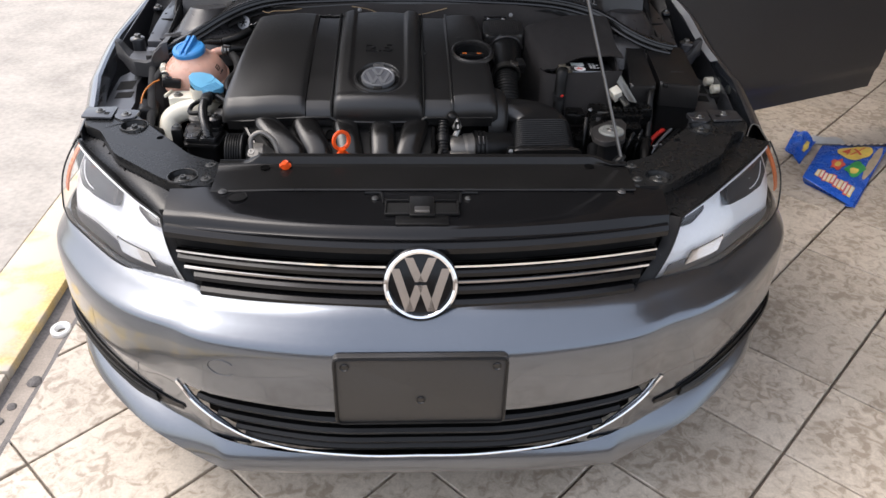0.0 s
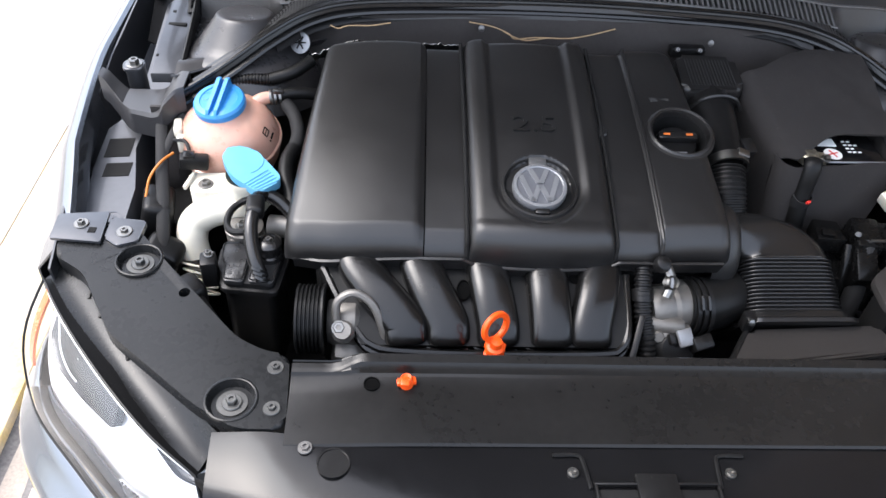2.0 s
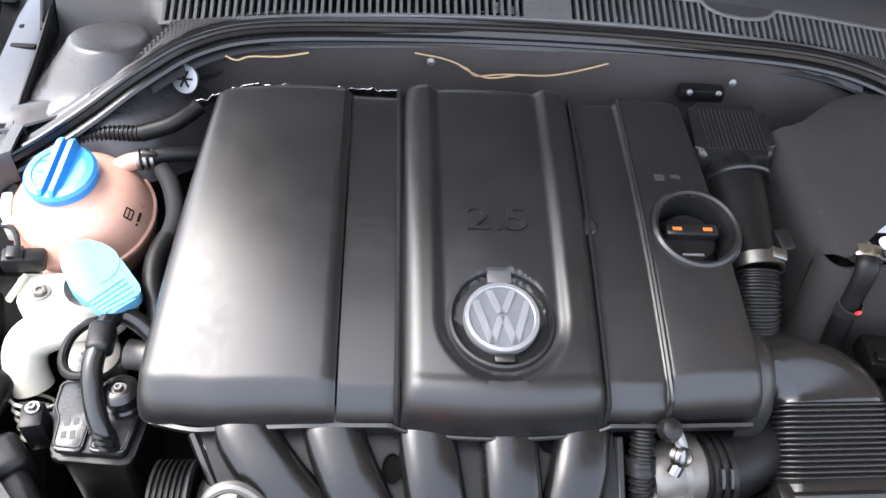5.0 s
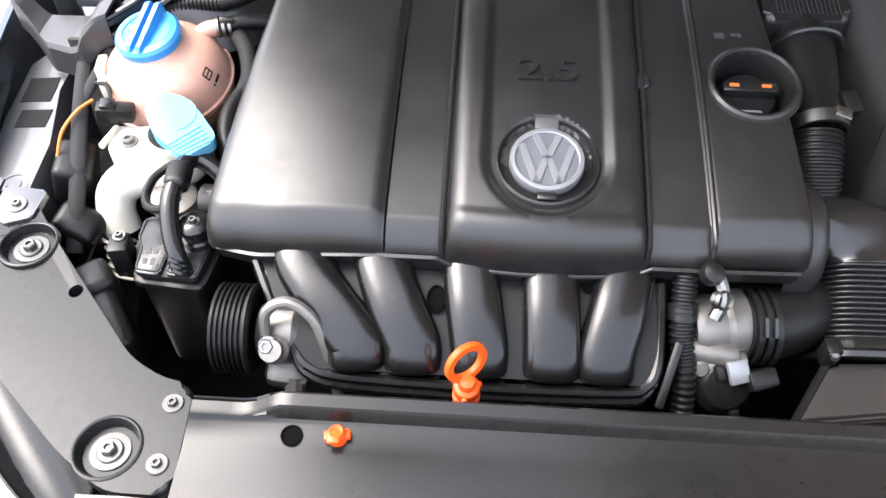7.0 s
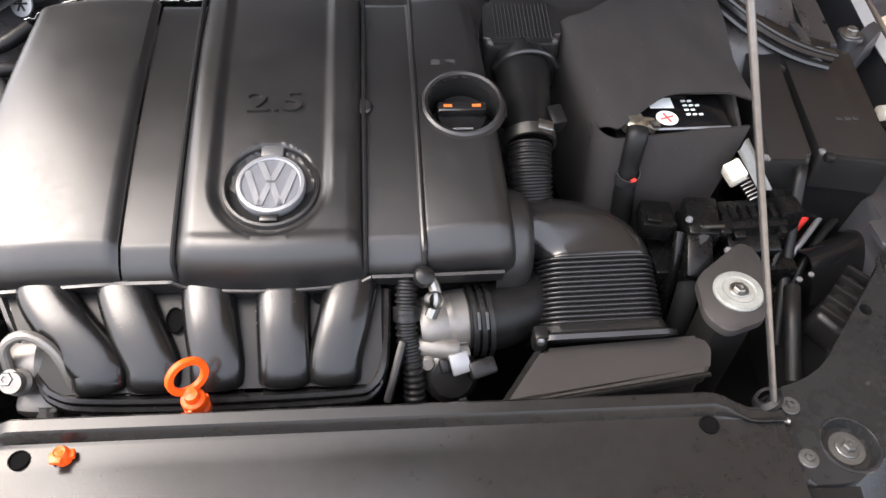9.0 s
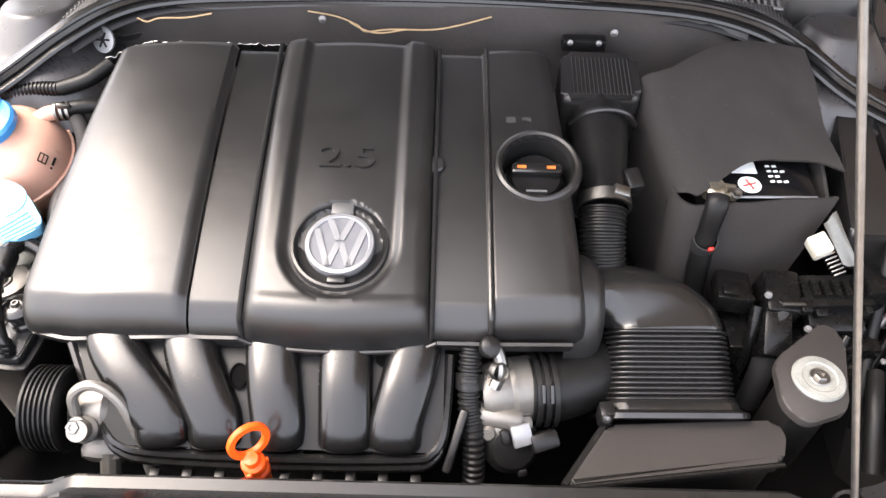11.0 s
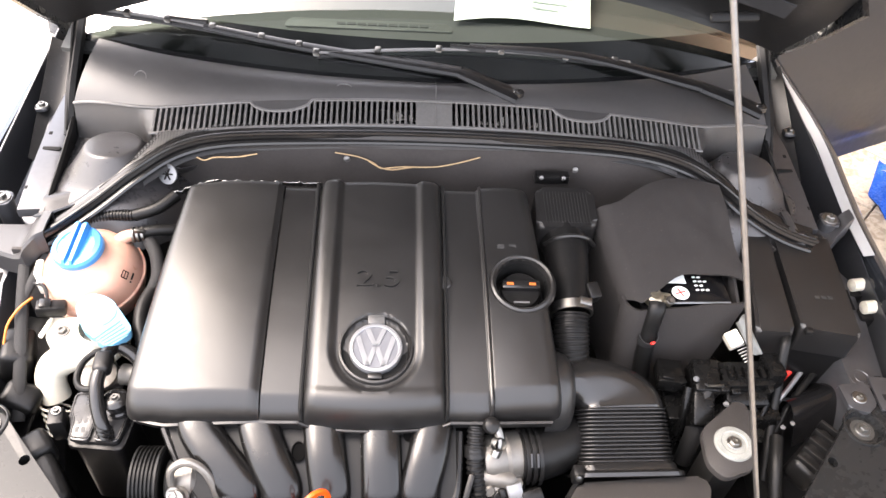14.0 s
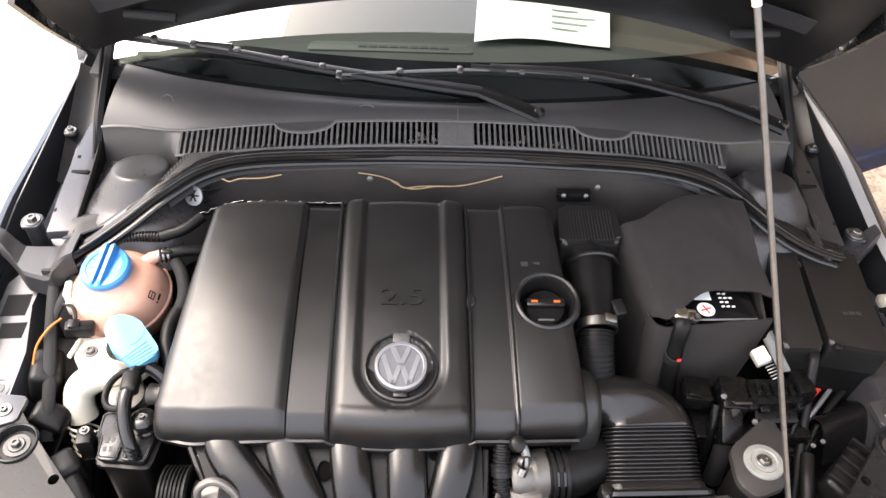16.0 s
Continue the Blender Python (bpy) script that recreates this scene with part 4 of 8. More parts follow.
for side in (-1, 1):
    bm = bm_new()
    ys = lin(2.062, 3.0, 26)
    sheet(bm, lambda y, k: wing(side, y, k), ys, range(10), 0.003)
    part("wing", bm, PAINT, car, "grey metallic front wing")

    if side > 0:   # folded edge of the wing, its bright reflection painted as a pale strip
        bm = bm_new()
        sheet(bm, lambda y, v: wing(1, y, 1) + Vector((0.004 - 0.020 * v, 0, 0.014 - 0.004 * v)), lin(2.36, 2.90, 22), lin(0, 1, 4), 0.002)
        part("wing_flange", bm, material("wing_edge_glint", (0.40, 0.41, 0.41), 0.42, 0.3, vary=0.03), car, "folded wing edge with its bright reflection painted in")
    # inner wing: ledge, wall, and the trim rail
    def ledge(y, v, side=side):
        zi = interp(y, [(2.0, 0.775), (2.3, 0.80), (2.5, 0.835), (2.95, 0.93)])
        xo = interp(y, [(2.0, 0.80), (2.25, 0.832), (2.5, 0.836), (2.95, 0.80)])
        k = sm(y, 2.34, 2.40)   # broad shelf in front, narrow trough behind
        xi = interp(y, [(2.0, 0.730), (2.2, 0.734), (2.30, 0.756), (2.36, 0.750), (2.42, 0.712)])
        tab = [(0, xo, zi + 0.03), (1, xo - 0.004, zi - 0.03 - 0.04 * k), (2, xo - 0.012 - 0.018 * k, zi - 0.034 - 0.046 * k), (3, (xo - 0.016) * (1 - k) + 0.778 * k, zi - 0.004), (4, xi, zi + 0.002), (5, xi - 0.007, zi - 0.01), (6, 0.70, 0.5)]
        return Vector((side * tab[v][1], y, tab[v][2]))
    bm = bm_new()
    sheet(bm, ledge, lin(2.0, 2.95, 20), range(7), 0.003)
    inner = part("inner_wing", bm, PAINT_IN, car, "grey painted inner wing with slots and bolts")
    # slots are near-black sheets on the ledge, their shade put in by colour
    for y0, y1, x0, x1 in ((2.278, 2.323, 0.762, 0.806), (2.230, 2.262, 0.752, 0.796), (2.12, 2.135, 0.783, 0.797), (2.56, 2.565, 0.72, 0.76)):
        bm = bm_new()
        def hole(u, v):
            x, y = x0 + (x1 - x0) * u, y0 + (y1 - y0) * v
            a, b = ledge(y, 3), ledge(y, 4)
            return Vector((side * x, y, a.z + (b.z - a.z) * (abs(a.x) - x) / (abs(a.x) - abs(b.x)) + 0.001))
        sheet(bm, hole, lin(0, 1, 4), lin(0, 1, 4), 0.0008)
        part("slot", bm, PIT, inner)
    bm = bm_new()
    lathe(bm, [(0.02, 0), (0.0195, 0.002), (0.016, 0.002), (0.015, 0.0008), (0.01, 0.0008), (0.009, 0.0018), (0, 0.0018)], pose(side * 0.755, 2.130, ledge(2.130, 3).z + 0.004), 24)
    part("plug", bm, PAINT_IN, inner)
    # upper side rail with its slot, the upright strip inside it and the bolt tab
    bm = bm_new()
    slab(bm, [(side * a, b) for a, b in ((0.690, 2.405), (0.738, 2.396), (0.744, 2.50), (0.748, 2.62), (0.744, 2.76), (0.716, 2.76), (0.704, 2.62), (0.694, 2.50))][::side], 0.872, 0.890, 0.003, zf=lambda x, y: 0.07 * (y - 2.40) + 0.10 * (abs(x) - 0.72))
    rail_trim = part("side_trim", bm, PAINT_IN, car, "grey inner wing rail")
    for y, w in ((2.557, 0.034), (2.60, 0.008), (2.452, 0.006)):
        bm = bm_new()
        box(bm, (side * (0.724 if w > 0.02 else 0.738), y, 0.8895 + 0.07 * (y - 2.40)), (w, 0.010, 0.006), 0.002, (4, 0, 0))
        part("slot", bm, PIT, rail_trim)
    bm = bm_new()
    loft(bm, [[Vector((side * (x + dx), y, z + dz)) for dx, dz in ((-0.0035, -0.06), (0.0035, -0.06), (0.004, 0.0), (0.0, 0.004), (-0.004, 0.0))] for x, y, z in ((0.684, 2.385, 0.897), (0.686, 2.44, 0.906), (0.690, 2.52, 0.914), (0.696, 2.62, 0.928), (0.706, 2.70, 0.945), (0.716, 2.76, 0.965))])
    part("edge_strip", bm, RUBBER, rail_trim)
    bm = bm_new()
    slab(bm, rounded([(side * a, b) for a, b in ((0.755, 2.411), (0.791, 2.408), (0.794, 2.446), (0.758, 2.449))][::side], 0.014), 0.884, 0.8895, 0.002)
    tube(bm, [(side * 0.773, 2.428, 0.884), (side * 0.773, 2.428, 0.80)], 0.017, 16, 2)
    tab = part("bolt_tab", bm, PAINT_IN, car)
    bm = bm_new()
    hexbolt(bm, pose(side * 0.773, 2.428, 0.8895), 0.009, 0.009, 0.015)
    part("bolt", bm, STEEL, tab)
    bm = bm_new()
    slab(bm, rounded([(side * a, b) for a, b in ((0.778, 2.690), (0.804, 2.690), (0.804, 2.716), (0.778, 2.716))][::side], 0.010), 0.888, 0.894, 0.002)
    tab = part("bolt_tab", bm, PAINT_IN, car)
    bm = bm_new()
    hexbolt(bm, pose(side * 0.79, 2.703, 0.894), 0.007, 0.007, 0.012)
    part("bolt", bm, STEEL, tab)
    # moulded bracket where the seal meets the wing
    bm = bm_new()
    def pad(x, v, side=side):
        top = interp(x, [(0.662, 0.914), (0.676, 0.912), (0.694, 0.896), (0.706, 0.874), (0.72, 0.868), (0.775, 0.866), (0.79, 0.876), (0.806, 0.894), (0.818, 0.898)])
        front = interp(x, [(0.662, 2.318), (0.70, 2.296), (0.76, 2.318), (0.79, 2.352), (0.818, 2.372)])
        back = interp(x, [(0.662, 2.372), (0.70, 2.388), (0.78, 2.388), (0.818, 2.402)])
        k = (0, 0, 0.06, 0.5, 0.94, 1, 1)[v]
        return Vector((side * x, front + (back - front) * k + (0.050 if side > 0 else 0.0), top - (0.045, 0.006, 0.0, -0.001, 0.0, 0.006, 0.045)[v]))
    sheet(bm, pad, lin(0.662, 0.818, 30), range(7), 0.004)
    part("wing_pad", bm, material("grey_moulding", (0.030, 0.0295, 0.031), 0.42, vary=0.2), car, "dark grey moulded corner bracket")
    if side > 0:
        for y in (2.326, 2.270):   # ribbed fittings in the trough
            bm = bm_new()
            ridges = [(0.0, 0.0)]
            for k in range(7):
                ridges += [(0.0125, 0.003 + 0.0042 * k), (0.0125, 0.0052 + 0.0042 * k), (0.0108, 0.0056 + 0.0042 * k), (0.0108, 0.0068 + 0.0042 * k)]
            lathe(bm, ridges + [(0.0, 0.034)], pose(0.808, y, 0.812, 0, 90, 8), 20)
            fitting = part("ribbed_fitting", bm, CREAM, inner, "pale ribbed fitting")
            bm = bm_new()
            box(bm, (0.822, y - 0.004, 0.770), (0.030, 0.026, 0.06), 0.003)
            part("bracket", bm, PLASTIC, fitting)
    # strut tower with domed cap
    DOME = material("moulded_dome_plastic", (0.030, 0.029, 0.030), 0.30, 0, vary=0.12, grain=0.12, grain_scale=1100)
    bm = bm_new()
    m = pose(-0.588 if side < 0 else 0.610, 2.502, 0.884, -9)
    lathe(bm, [(0.150, -0.07), (0.126, -0.012), (0.112, 0.004), (0.104, 0.0090), (0.096, 0.0125), (0.088, 0.0180), (0.080, 0.0285), (0.0560, 0.0590), (0.0515, 0.0660), (0.0485, 0.0688), (0.045, 0.0700), (0.02, 0.0704), (0, 0.0704)], m, 56)
    part("strut_tower", bm, DOME, car, "black domed strut tower")
    # pressed tray round the tower, between the seal and the scuttle
    bm = bm_new()
    sheet(bm, lambda x, v: Vector((side * x, interp(x, [(0.44, 2.512), (0.535, 2.470), (0.60, 2.415), (0.684, 2.360)]) * (1 - v) + v * (2.585 + 0.06 * sm(x, 0.50, 0.69)), 0.899 - 0.008 * v + 0.035 * sm(v, 0.86, 1.0) + 0.010 * math.exp(-((v - 0.18) / 0.07) ** 2) + 0.012 * (1 - sm(v, 0.0, 0.08)))), lin(0.44, 0.692, 24), lin(0, 1, 30), 0.003)
    part("plenum_tray", bm, DOME, car, "dark pressed tray round the strut tower")

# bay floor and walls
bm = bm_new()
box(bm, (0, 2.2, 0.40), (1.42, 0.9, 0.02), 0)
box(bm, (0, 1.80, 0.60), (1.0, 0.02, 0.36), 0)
# near-black for the shade deep in the bay
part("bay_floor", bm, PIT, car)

# bulkhead with crumpled insulation
bm = bm_new()
def bulk(x, v):
    y = 2.487 + 0.012 * noise.noise((x * 6, v * 4, 3)) - 0.20 * sm(abs(x), 0.50, 0.70)
    z = 0.55 + (0.42 - 0.09 * sm(abs(x), 0.3, 0.62)) * v
    return Vector((x, y + 0.02 * v, z))
sheet(bm, bulk, lin(-0.72, 0.72, 50), lin(0, 1, 14), 0.006)
bulkhead = part("bulkhead_mat", bm, MAT, car, "black insulating mat with a torn upper edge")
for pts in ([(-0.432, 2.485, 0.950), (-0.418, 2.482, 0.946), (-0.40, 2.486, 0.950), (-0.36, 2.488, 0.951), (-0.324, 2.494, 0.955)], [(-0.182, 2.496, 0.962), (-0.14, 2.492, 0.957), (-0.11, 2.486, 0.948), (-0.097, 2.481, 0.940), (-0.06, 2.482, 0.944), (0.0, 2.484, 0.944), (0.04, 2.488, 0.950), (0.088, 2.497, 0.960)], [(-0.12, 2.486, 0.952), (-0.098, 2.477, 0.945), (-0.075, 2.478, 0.940), (-0.04, 2.482, 0.944)]):
    bm = bm_new()
    tube(bm, pts, 0.0017, 6, 5, flat=0.6)
    part("torn_edge", bm, TWINE, bulkhead, "frayed tan edge of the mat")
bm = bm_new()
cm = pose(-0.485, 2.470, 0.921, 60, 0, -22)
lathe(bm, [(0, 0), (0.0195, 0), (0.019, 0.003), (0, 0.0035)], cm, 28)
clip = part("retaining_clip", bm, SILVER, car, "silver star washer clip")
for k in range(3):
    bm = bm_new()
    box(bm, (0, 0, 0.004), (0.024, 0.0028, 0.0012), 0, (0, 0, k * 60 + 12))
    bmesh.ops.transform(bm, matrix=cm, verts=bm.verts)
    part("slit", bm, PIT, clip)
for x, z in ((-0.16, 0.955), (0.27, 0.945)):
    bm = bm_new()
    lathe(bm, [(0, 0), (0.006, 0), (0.0055, 0.002), (0, 0.003)], pose(x, 2.487, z, 70), 18)
    part("stud", bm, ROD, bulkhead)
bm = bm_new()
box(bm, (0.226, 2.480, 0.931), (0.066, 0.02, 0.020), 0.004)
plugbox = part("sensor_plug", bm, PLASTIC, car)
for x in (0.204, 0.246):
    bm = bm_new()
    lathe(bm, [(0, 0), (0.005, 0), (0.004, 0.004), (0, 0.005)], pose(x, 2.470, 0.938, 60), 12)
    part("pin", bm, ROD, plugbox)


# ---- scuttle, seal, windscreen ----
def scut_z(x):
    return 1.02 - 0.135 * x * x


bm = bm_new()
def scuttle(x, t):
    tab = [(0, 2.506, -0.052), (1, 2.514, -0.03), (2, 2.530, -0.024), (3, 2.533, -0.020)]
    y, dz = tab[t][1], tab[t][2]
    pull = 0.10 * sm(abs(x), 0.40, 0.66)
    if t == 3:
        y += 0.03 * sm(abs(x), 0.52, 0.68)
    return Vector((x, y - pull * (1 - t / 3) ** 0.5 * (1 if t < 3 else 0), scut_z(x) + dz - (0.075 * sm(abs(x), 0.47, 0.58) * (0.55 if t == 0 else 1.0) if t < 3 else -0.012 * sm(abs(x), 0.52, 0.60))))
sheet(bm, scuttle, lin(-0.47, 0.47, 50), range(4), 0.003)
def upper(x, t):
    y0, y1 = 2.585 + 0.045 * sm(abs(x), 0.50, 0.69), 2.630 + 0.105 * (abs(x) / 0.66) ** 2
    z0, z1 = scut_z(x), 1.033 - 0.004 * abs(x)
    return Vector((x * (1 - 0.05 * t * sm(abs(x), 0.5, 0.69)), y0 + (y1 - y0) * t, z0 + (z1 - z0) * (t ** 0.85) + 0.006 * math.sin(math.pi * t)))
sheet(bm, upper, lin(-0.69, 0.69, 60), lin(0, 1, 10), 0.003)
sheet(bm, lambda x, t: upper(x, 1) + Vector((0, 0.012 * t, -0.03 * t)), lin(-0.69, 0.69, 60), lin(0, 1, 3), 0.003)
SEAL = [(0.678, 2.352, 0.892), (0.640, 2.378, 0.905), (0.592, 2.414, 0.925), (0.535, 2.462, 0.95), (0.47, 2.511, 0.968), (0.38, 2.530, 0.982), (0.2, 2.536, 0.99), (0.0, 2.538, 0.993)]
SEAL_R = [(0.712, 2.370, 0.902), (0.675, 2.383, 0.906), (0.635, 2.402, 0.915), (0.592, 2.430, 0.930), (0.545, 2.470, 0.950), (0.485, 2.512, 0.966), (0.38, 2.531, 0.982), (0.2, 2.536, 0.99), (0.0, 2.538, 0.993)]
def band(side, u, v):
    """The strip between the seal (v = 0) and the slots (v = 1), from the middle outwards."""
    run = (SEAL_R if side > 0 else SEAL)[::-1]
    a = Vector((0.20 + 0.385 * u, interp(0.20 + 0.385 * u, [(q[0], q[1]) for q in run]) + 0.012, interp(0.20 + 0.385 * u, [(q[0], q[2]) for q in run]) - 0.002))
    x1 = 0.20 + 0.340 * u
    b = scuttle(min(x1, 0.515), 3) + Vector((x1 - min(x1, 0.515), -0.045 * sm(x1, 0.500, 0.545), -0.020 * sm(x1, 0.500, 0.545)))
    p = a.lerp(b, v)
    return Vector((side * p.x, p.y, p.z + 0.002))
for side in (-1, 1):   # plain ends beside the slots, running down behind the strut towers
    def plain_end(x, t):
        top = upper(x, 0)
        foot = Vector((x, top.y - 0.030, 0.876))
        mid = Vector((x, scuttle(0.520, 3).y, scuttle(0.520, 3).z)).lerp(top.lerp(foot, 0.35), sm(abs(x), 0.522, 0.556))
        return top.lerp(mid, t) if t <= 1 else mid.lerp(foot, t - 1)
    sheet(bm, plain_end, [side * v for v in lin(0.522, 0.69, 14)], lin(0, 2, 13), 0.003)
    sheet(bm, lambda u, v: band(side, u, v), lin(0, 1, 30), lin(-0.2, 1, 6), 0.002)
scut = part("scuttle_panel", bm, COWL, car, "black plastic scuttle panel with a slotted air intake")
def dip(x):   # finger notches in the upper edge of the intake
    return 0.40 * math.sqrt(max(0, 1 - ((abs(x) - 0.285) / 0.055) ** 2))
def lip(x, v=1.0):
    return upper(x, 0).lerp(scuttle(x, 3), dip(x) * v) + Vector((0, 0, 0.0012))
for f, w in ((lambda x: lip(x) + Vector((0, -0.001, 0.0003)), 0.69), (lambda x: scuttle(x, 3) + Vector((0, 0, 0.001)), 0.525)):
    bm = bm_new()
    tube(bm, [f(x) for x in lin(-w, w, 180)], 0.0034, 8, 0, flat=0.8)
    part("intake_rim", bm, LIT_SLAT, scut)
for x in (-0.56, -0.17, 0.62):   # moulded round marks on the panel
    bm = bm_new()
    tube(bm, [upper(x + 0.014 * math.cos(a), 0.42 + 0.14 * math.sin(a)) + Vector((0, 0, 0.0005)) for a in lin(0.2, 2.9, 12)], 0.0010, 5, 0)
    part("moulded_mark", bm, LIT_SLAT, scut)
bm = bm_new()
tube(bm, [scuttle(0.004, 3) + Vector((0, 0, 0.0035))] + [upper(0.004, t) + Vector((0, 0, 0.0012)) for t in lin(0, 1, 8)], 0.0010, 5, 0)
part("centre_seam", bm, LIT_SLAT, scut)
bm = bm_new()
# near-black sheet puts in the shade below the slats
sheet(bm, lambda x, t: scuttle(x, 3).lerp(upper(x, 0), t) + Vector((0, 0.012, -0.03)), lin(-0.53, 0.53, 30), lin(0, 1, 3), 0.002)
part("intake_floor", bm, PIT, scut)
n = 98
for i in range(n + 1):
    x = -0.520 + 1.040 * i / n
    mid = abs(x) < 0.028
    if mid and abs(x) > 0.02:
        continue
    a, b = scuttle(x, 3) + Vector((0, 0, 0.0022)), upper(x, 0) + Vector((0, 0, 0.0022))
    b = b.lerp(a, dip(x))
    d = (b - a)
    bm = bm_new()
    w = 0.0021 if not mid else 0.022
    nn = Vector((0, -d.z, d.y)).normalized() * 0.012
    p = [a + Vector((-w, 0, 0)), a + Vector((w, 0, 0)), b + Vector((w, 0, 0)), b + Vector((-w, 0, 0))]
    add(bm, p + [q - nn for q in p], [(0, 1, 2, 3), (7, 6, 5, 4), (0, 4, 5, 1), (1, 5, 6, 2), (2, 6, 7, 3), (3, 7, 4, 0)])
    # slats carry the lighter colour as painted-in light
    part("slat", bm, LIT_SLAT, scut)
for side in (-1, 1):   # finger notches
    bm = bm_new()
    sheet(bm, lambda x, v: lip(side * x, v) + Vector((0, 0, 0.001)), lin(0.2305, 0.3395, 40), lin(0, 1, 5), 0.002)
    part("notch", bm, COWL, scut)
# fine mesh strip in front of the slots at both ends
for side in (-1, 1):
    bm = bm_new()
    for i in range(56):
        u = i / 55
        wide = (band(side, u, 1) - band(side, u, 0)).length
        rows = int(wide / 0.0082)
        for j in range(rows):
            p = band(side, u, 1 - (0.0055 + 0.0082 * j) / wide) + Vector((0, 0, 0.0018))
            add(bm, [p + Vector(d) for d in ((-0.0024, -0.0026, -0.0006), (0.0012, -0.0030, -0.0006), (0.0024, 0.0026, 0.001), (-0.0012, 0.0030, 0.001))], [(0, 1, 2, 3)])
    tagged(part("intake_mesh", bm, PIT, scut), kind="stuff")

# bonnet seal
pts = [(-x, y, z) for x, y, z in SEAL] + SEAL_R[-2::-1]
bm = bm_new()
tube(bm, [(x, y - 0.012, z - 0.006) for x, y, z in pts], 0.0122, 10, 6)
seal = part("bonnet_seal", bm, SATIN, car, "black rubber bonnet seal")
for dy, dz in ((0.004, 0.0035), (-0.010, 0.0085)):
    bm = bm_new()
    tube(bm, [(x, y - 0.012 + dy, z - 0.006 + dz) for x, y, z in pts], 0.0042, 8, 6)
    part("seal_rib", bm, SATIN, seal)
bm = bm_new()
tube(bm, [(x * 0.988, y - 0.025, z - 0.015) for x, y, z in pts], 0.0075, 8, 6, flat=0.7)
part("seal_lip", bm, SATIN, seal)
bm = bm_new()
tube(bm, [(x * 1.004, y + 0.012, z - 0.004) for x, y, z in pts], 0.0095, 10, 6, flat=0.55)
part("outer_lip", bm, SATIN, seal)
bm = bm_new()
def shoulder(i, v):
    p = Vector(seal_path[i])
    n = Vector((0, -1, 0)) if abs(p.x) < 0.4 else Vector((-0.5 * (1 if p.x > 0 else -1), -0.86, 0))
    return p + n * (0.016 + 0.012 * v) + Vector((0, 0, -0.020 - 0.012 * v))
seal_path = smooth_path(pts, 4)
sheet(bm, shoulder, range(12, len(seal_path) - 12), lin(0, 1, 4), 0.003)
part("seal_flange", bm, PLASTIC, seal)

# windscreen and what lies behind it
def screen(x, t):
    return Vector((x * (1 - 0.10 * t), 2.640 + 0.105 * (x / 0.66) ** 2 * (1 - 0.5 * t) + 0.70 * t, 1.035 + 0.405 * t + 0.02 * math.sin(math.pi * t)))
bm = bm_new()
sheet(bm, screen, lin(-0.69, 0.69, 24), lin(0, 1, 14), 0)
ws = part("windscreen", bm, SCREEN, car, "green-tinted laminated windscreen", sharp=60)
ws.visible_shadow = False
bm = bm_new()
sheet(bm, lambda x, t: screen(x, t * 0.11 - 0.01) + Vector((0, 0.006, -0.01)), lin(-0.70, 0.70, 24), lin(0, 1, 3), 0.002)
part("black_band", bm, GLOSSY, ws)
for side in (-1, 1):
    bm = bm_new()
    loft(bm, [[screen(side * 0.70, t) + Vector((side * dx, 0, dz)) for dx, dz in ((-0.03, 0.006), (0.03, 0.012), (0.085, -0.02), (0.06, -0.09), (-0.02, -0.06))] for t in lin(0.2, 1, 9)])
    part("pillar", bm, PAINT, car, "grey windscreen pillar")
    bm = bm_new()
    tube(bm, [(side * 0.703, 2.603, 0.90), (side * 0.702, 2.658, 0.955), (side * 0.698, 2.728, 1.01), (side * 0.694, 2.788, 1.055), screen(side * 0.705, 0.22), screen(side * 0.70, 0.5), screen(side * 0.70, 0.95)], 0.0125, 8, 5)
    part("screen_seal", bm, RUBBER, car)
    bm = bm_new()
    sheet(bm, lambda y, v: Vector((side * (0.706 + 0.012 * v), y, (0.90 + 0.83 * (y - 2.575)) * (1 - v) + (0.835 + 0.2 * (y - 2.5)) * v)), lin(2.60, 2.82, 14), lin(0, 1, 5), 0.003)
    # near-black keeps this sunward side dark, shade put into the colour
    part("scuttle_side", bm, PIT, car)
    # triangular corner panel between scuttle and wing
    bm = bm_new()
    sheet(bm, lambda u, v: Vector((side * (0.715 + 0.085 * u), 2.60 + 0.26 * v, 0.845 + 0.12 * v - 0.02 * math.sin(3 * u))), lin(0, 1, 8), lin(0, 1, 8), 0.003)
    part("corner_panel", bm, PLASTIC, car)
# dashboard, vents and a sheet of paper on it
bm = bm_new()
sheet(bm, lambda x, t: Vector((x, 2.70 + 0.05 * (x / 0.7) ** 2 + 0.62 * t, 1.0 + 0.03 * math.sin(2.2 * t) - 0.25 * sm(t, 0.75, 1.0))), lin(-0.74, 0.74, 20), lin(0, 1, 14), 0.01)
dash = part("dashboard", bm, DASH, car, "dark grey dashboard top")
bm = bm_new()
slab(bm, rounded([(-0.31, 2.845), (0.05, 2.845), (0.04, 2.875), (-0.30, 2.875)], 0.01), 1.012, 1.020, 0.003, zf=lambda x, y: 0.12 * (y - 2.86))
vent = part("defroster_vent", bm, material("vent_plastic", (0.06, 0.063, 0.06), 0.6), dash, "pale grey defroster strip")
for k in range(9):
    bm = bm_new()
    box(bm, (-0.19 + 0.022 * k, 2.86, 1.0205), (0.018, 0.008, 0.002), 0)
    part("vent_slot", bm, DASH, vent)
bm = bm_new()
sheet(bm, lambda u, v: Vector((0.40 + 0.24 * u, 3.06 + 0.26 * v, 0.99 + 0.125 * math.sqrt(max(0.0, 1 - u * u)) * sm(v, 0.0, 0.5))), lin(-1, 1, 22), lin(0, 1, 8), 0.006)
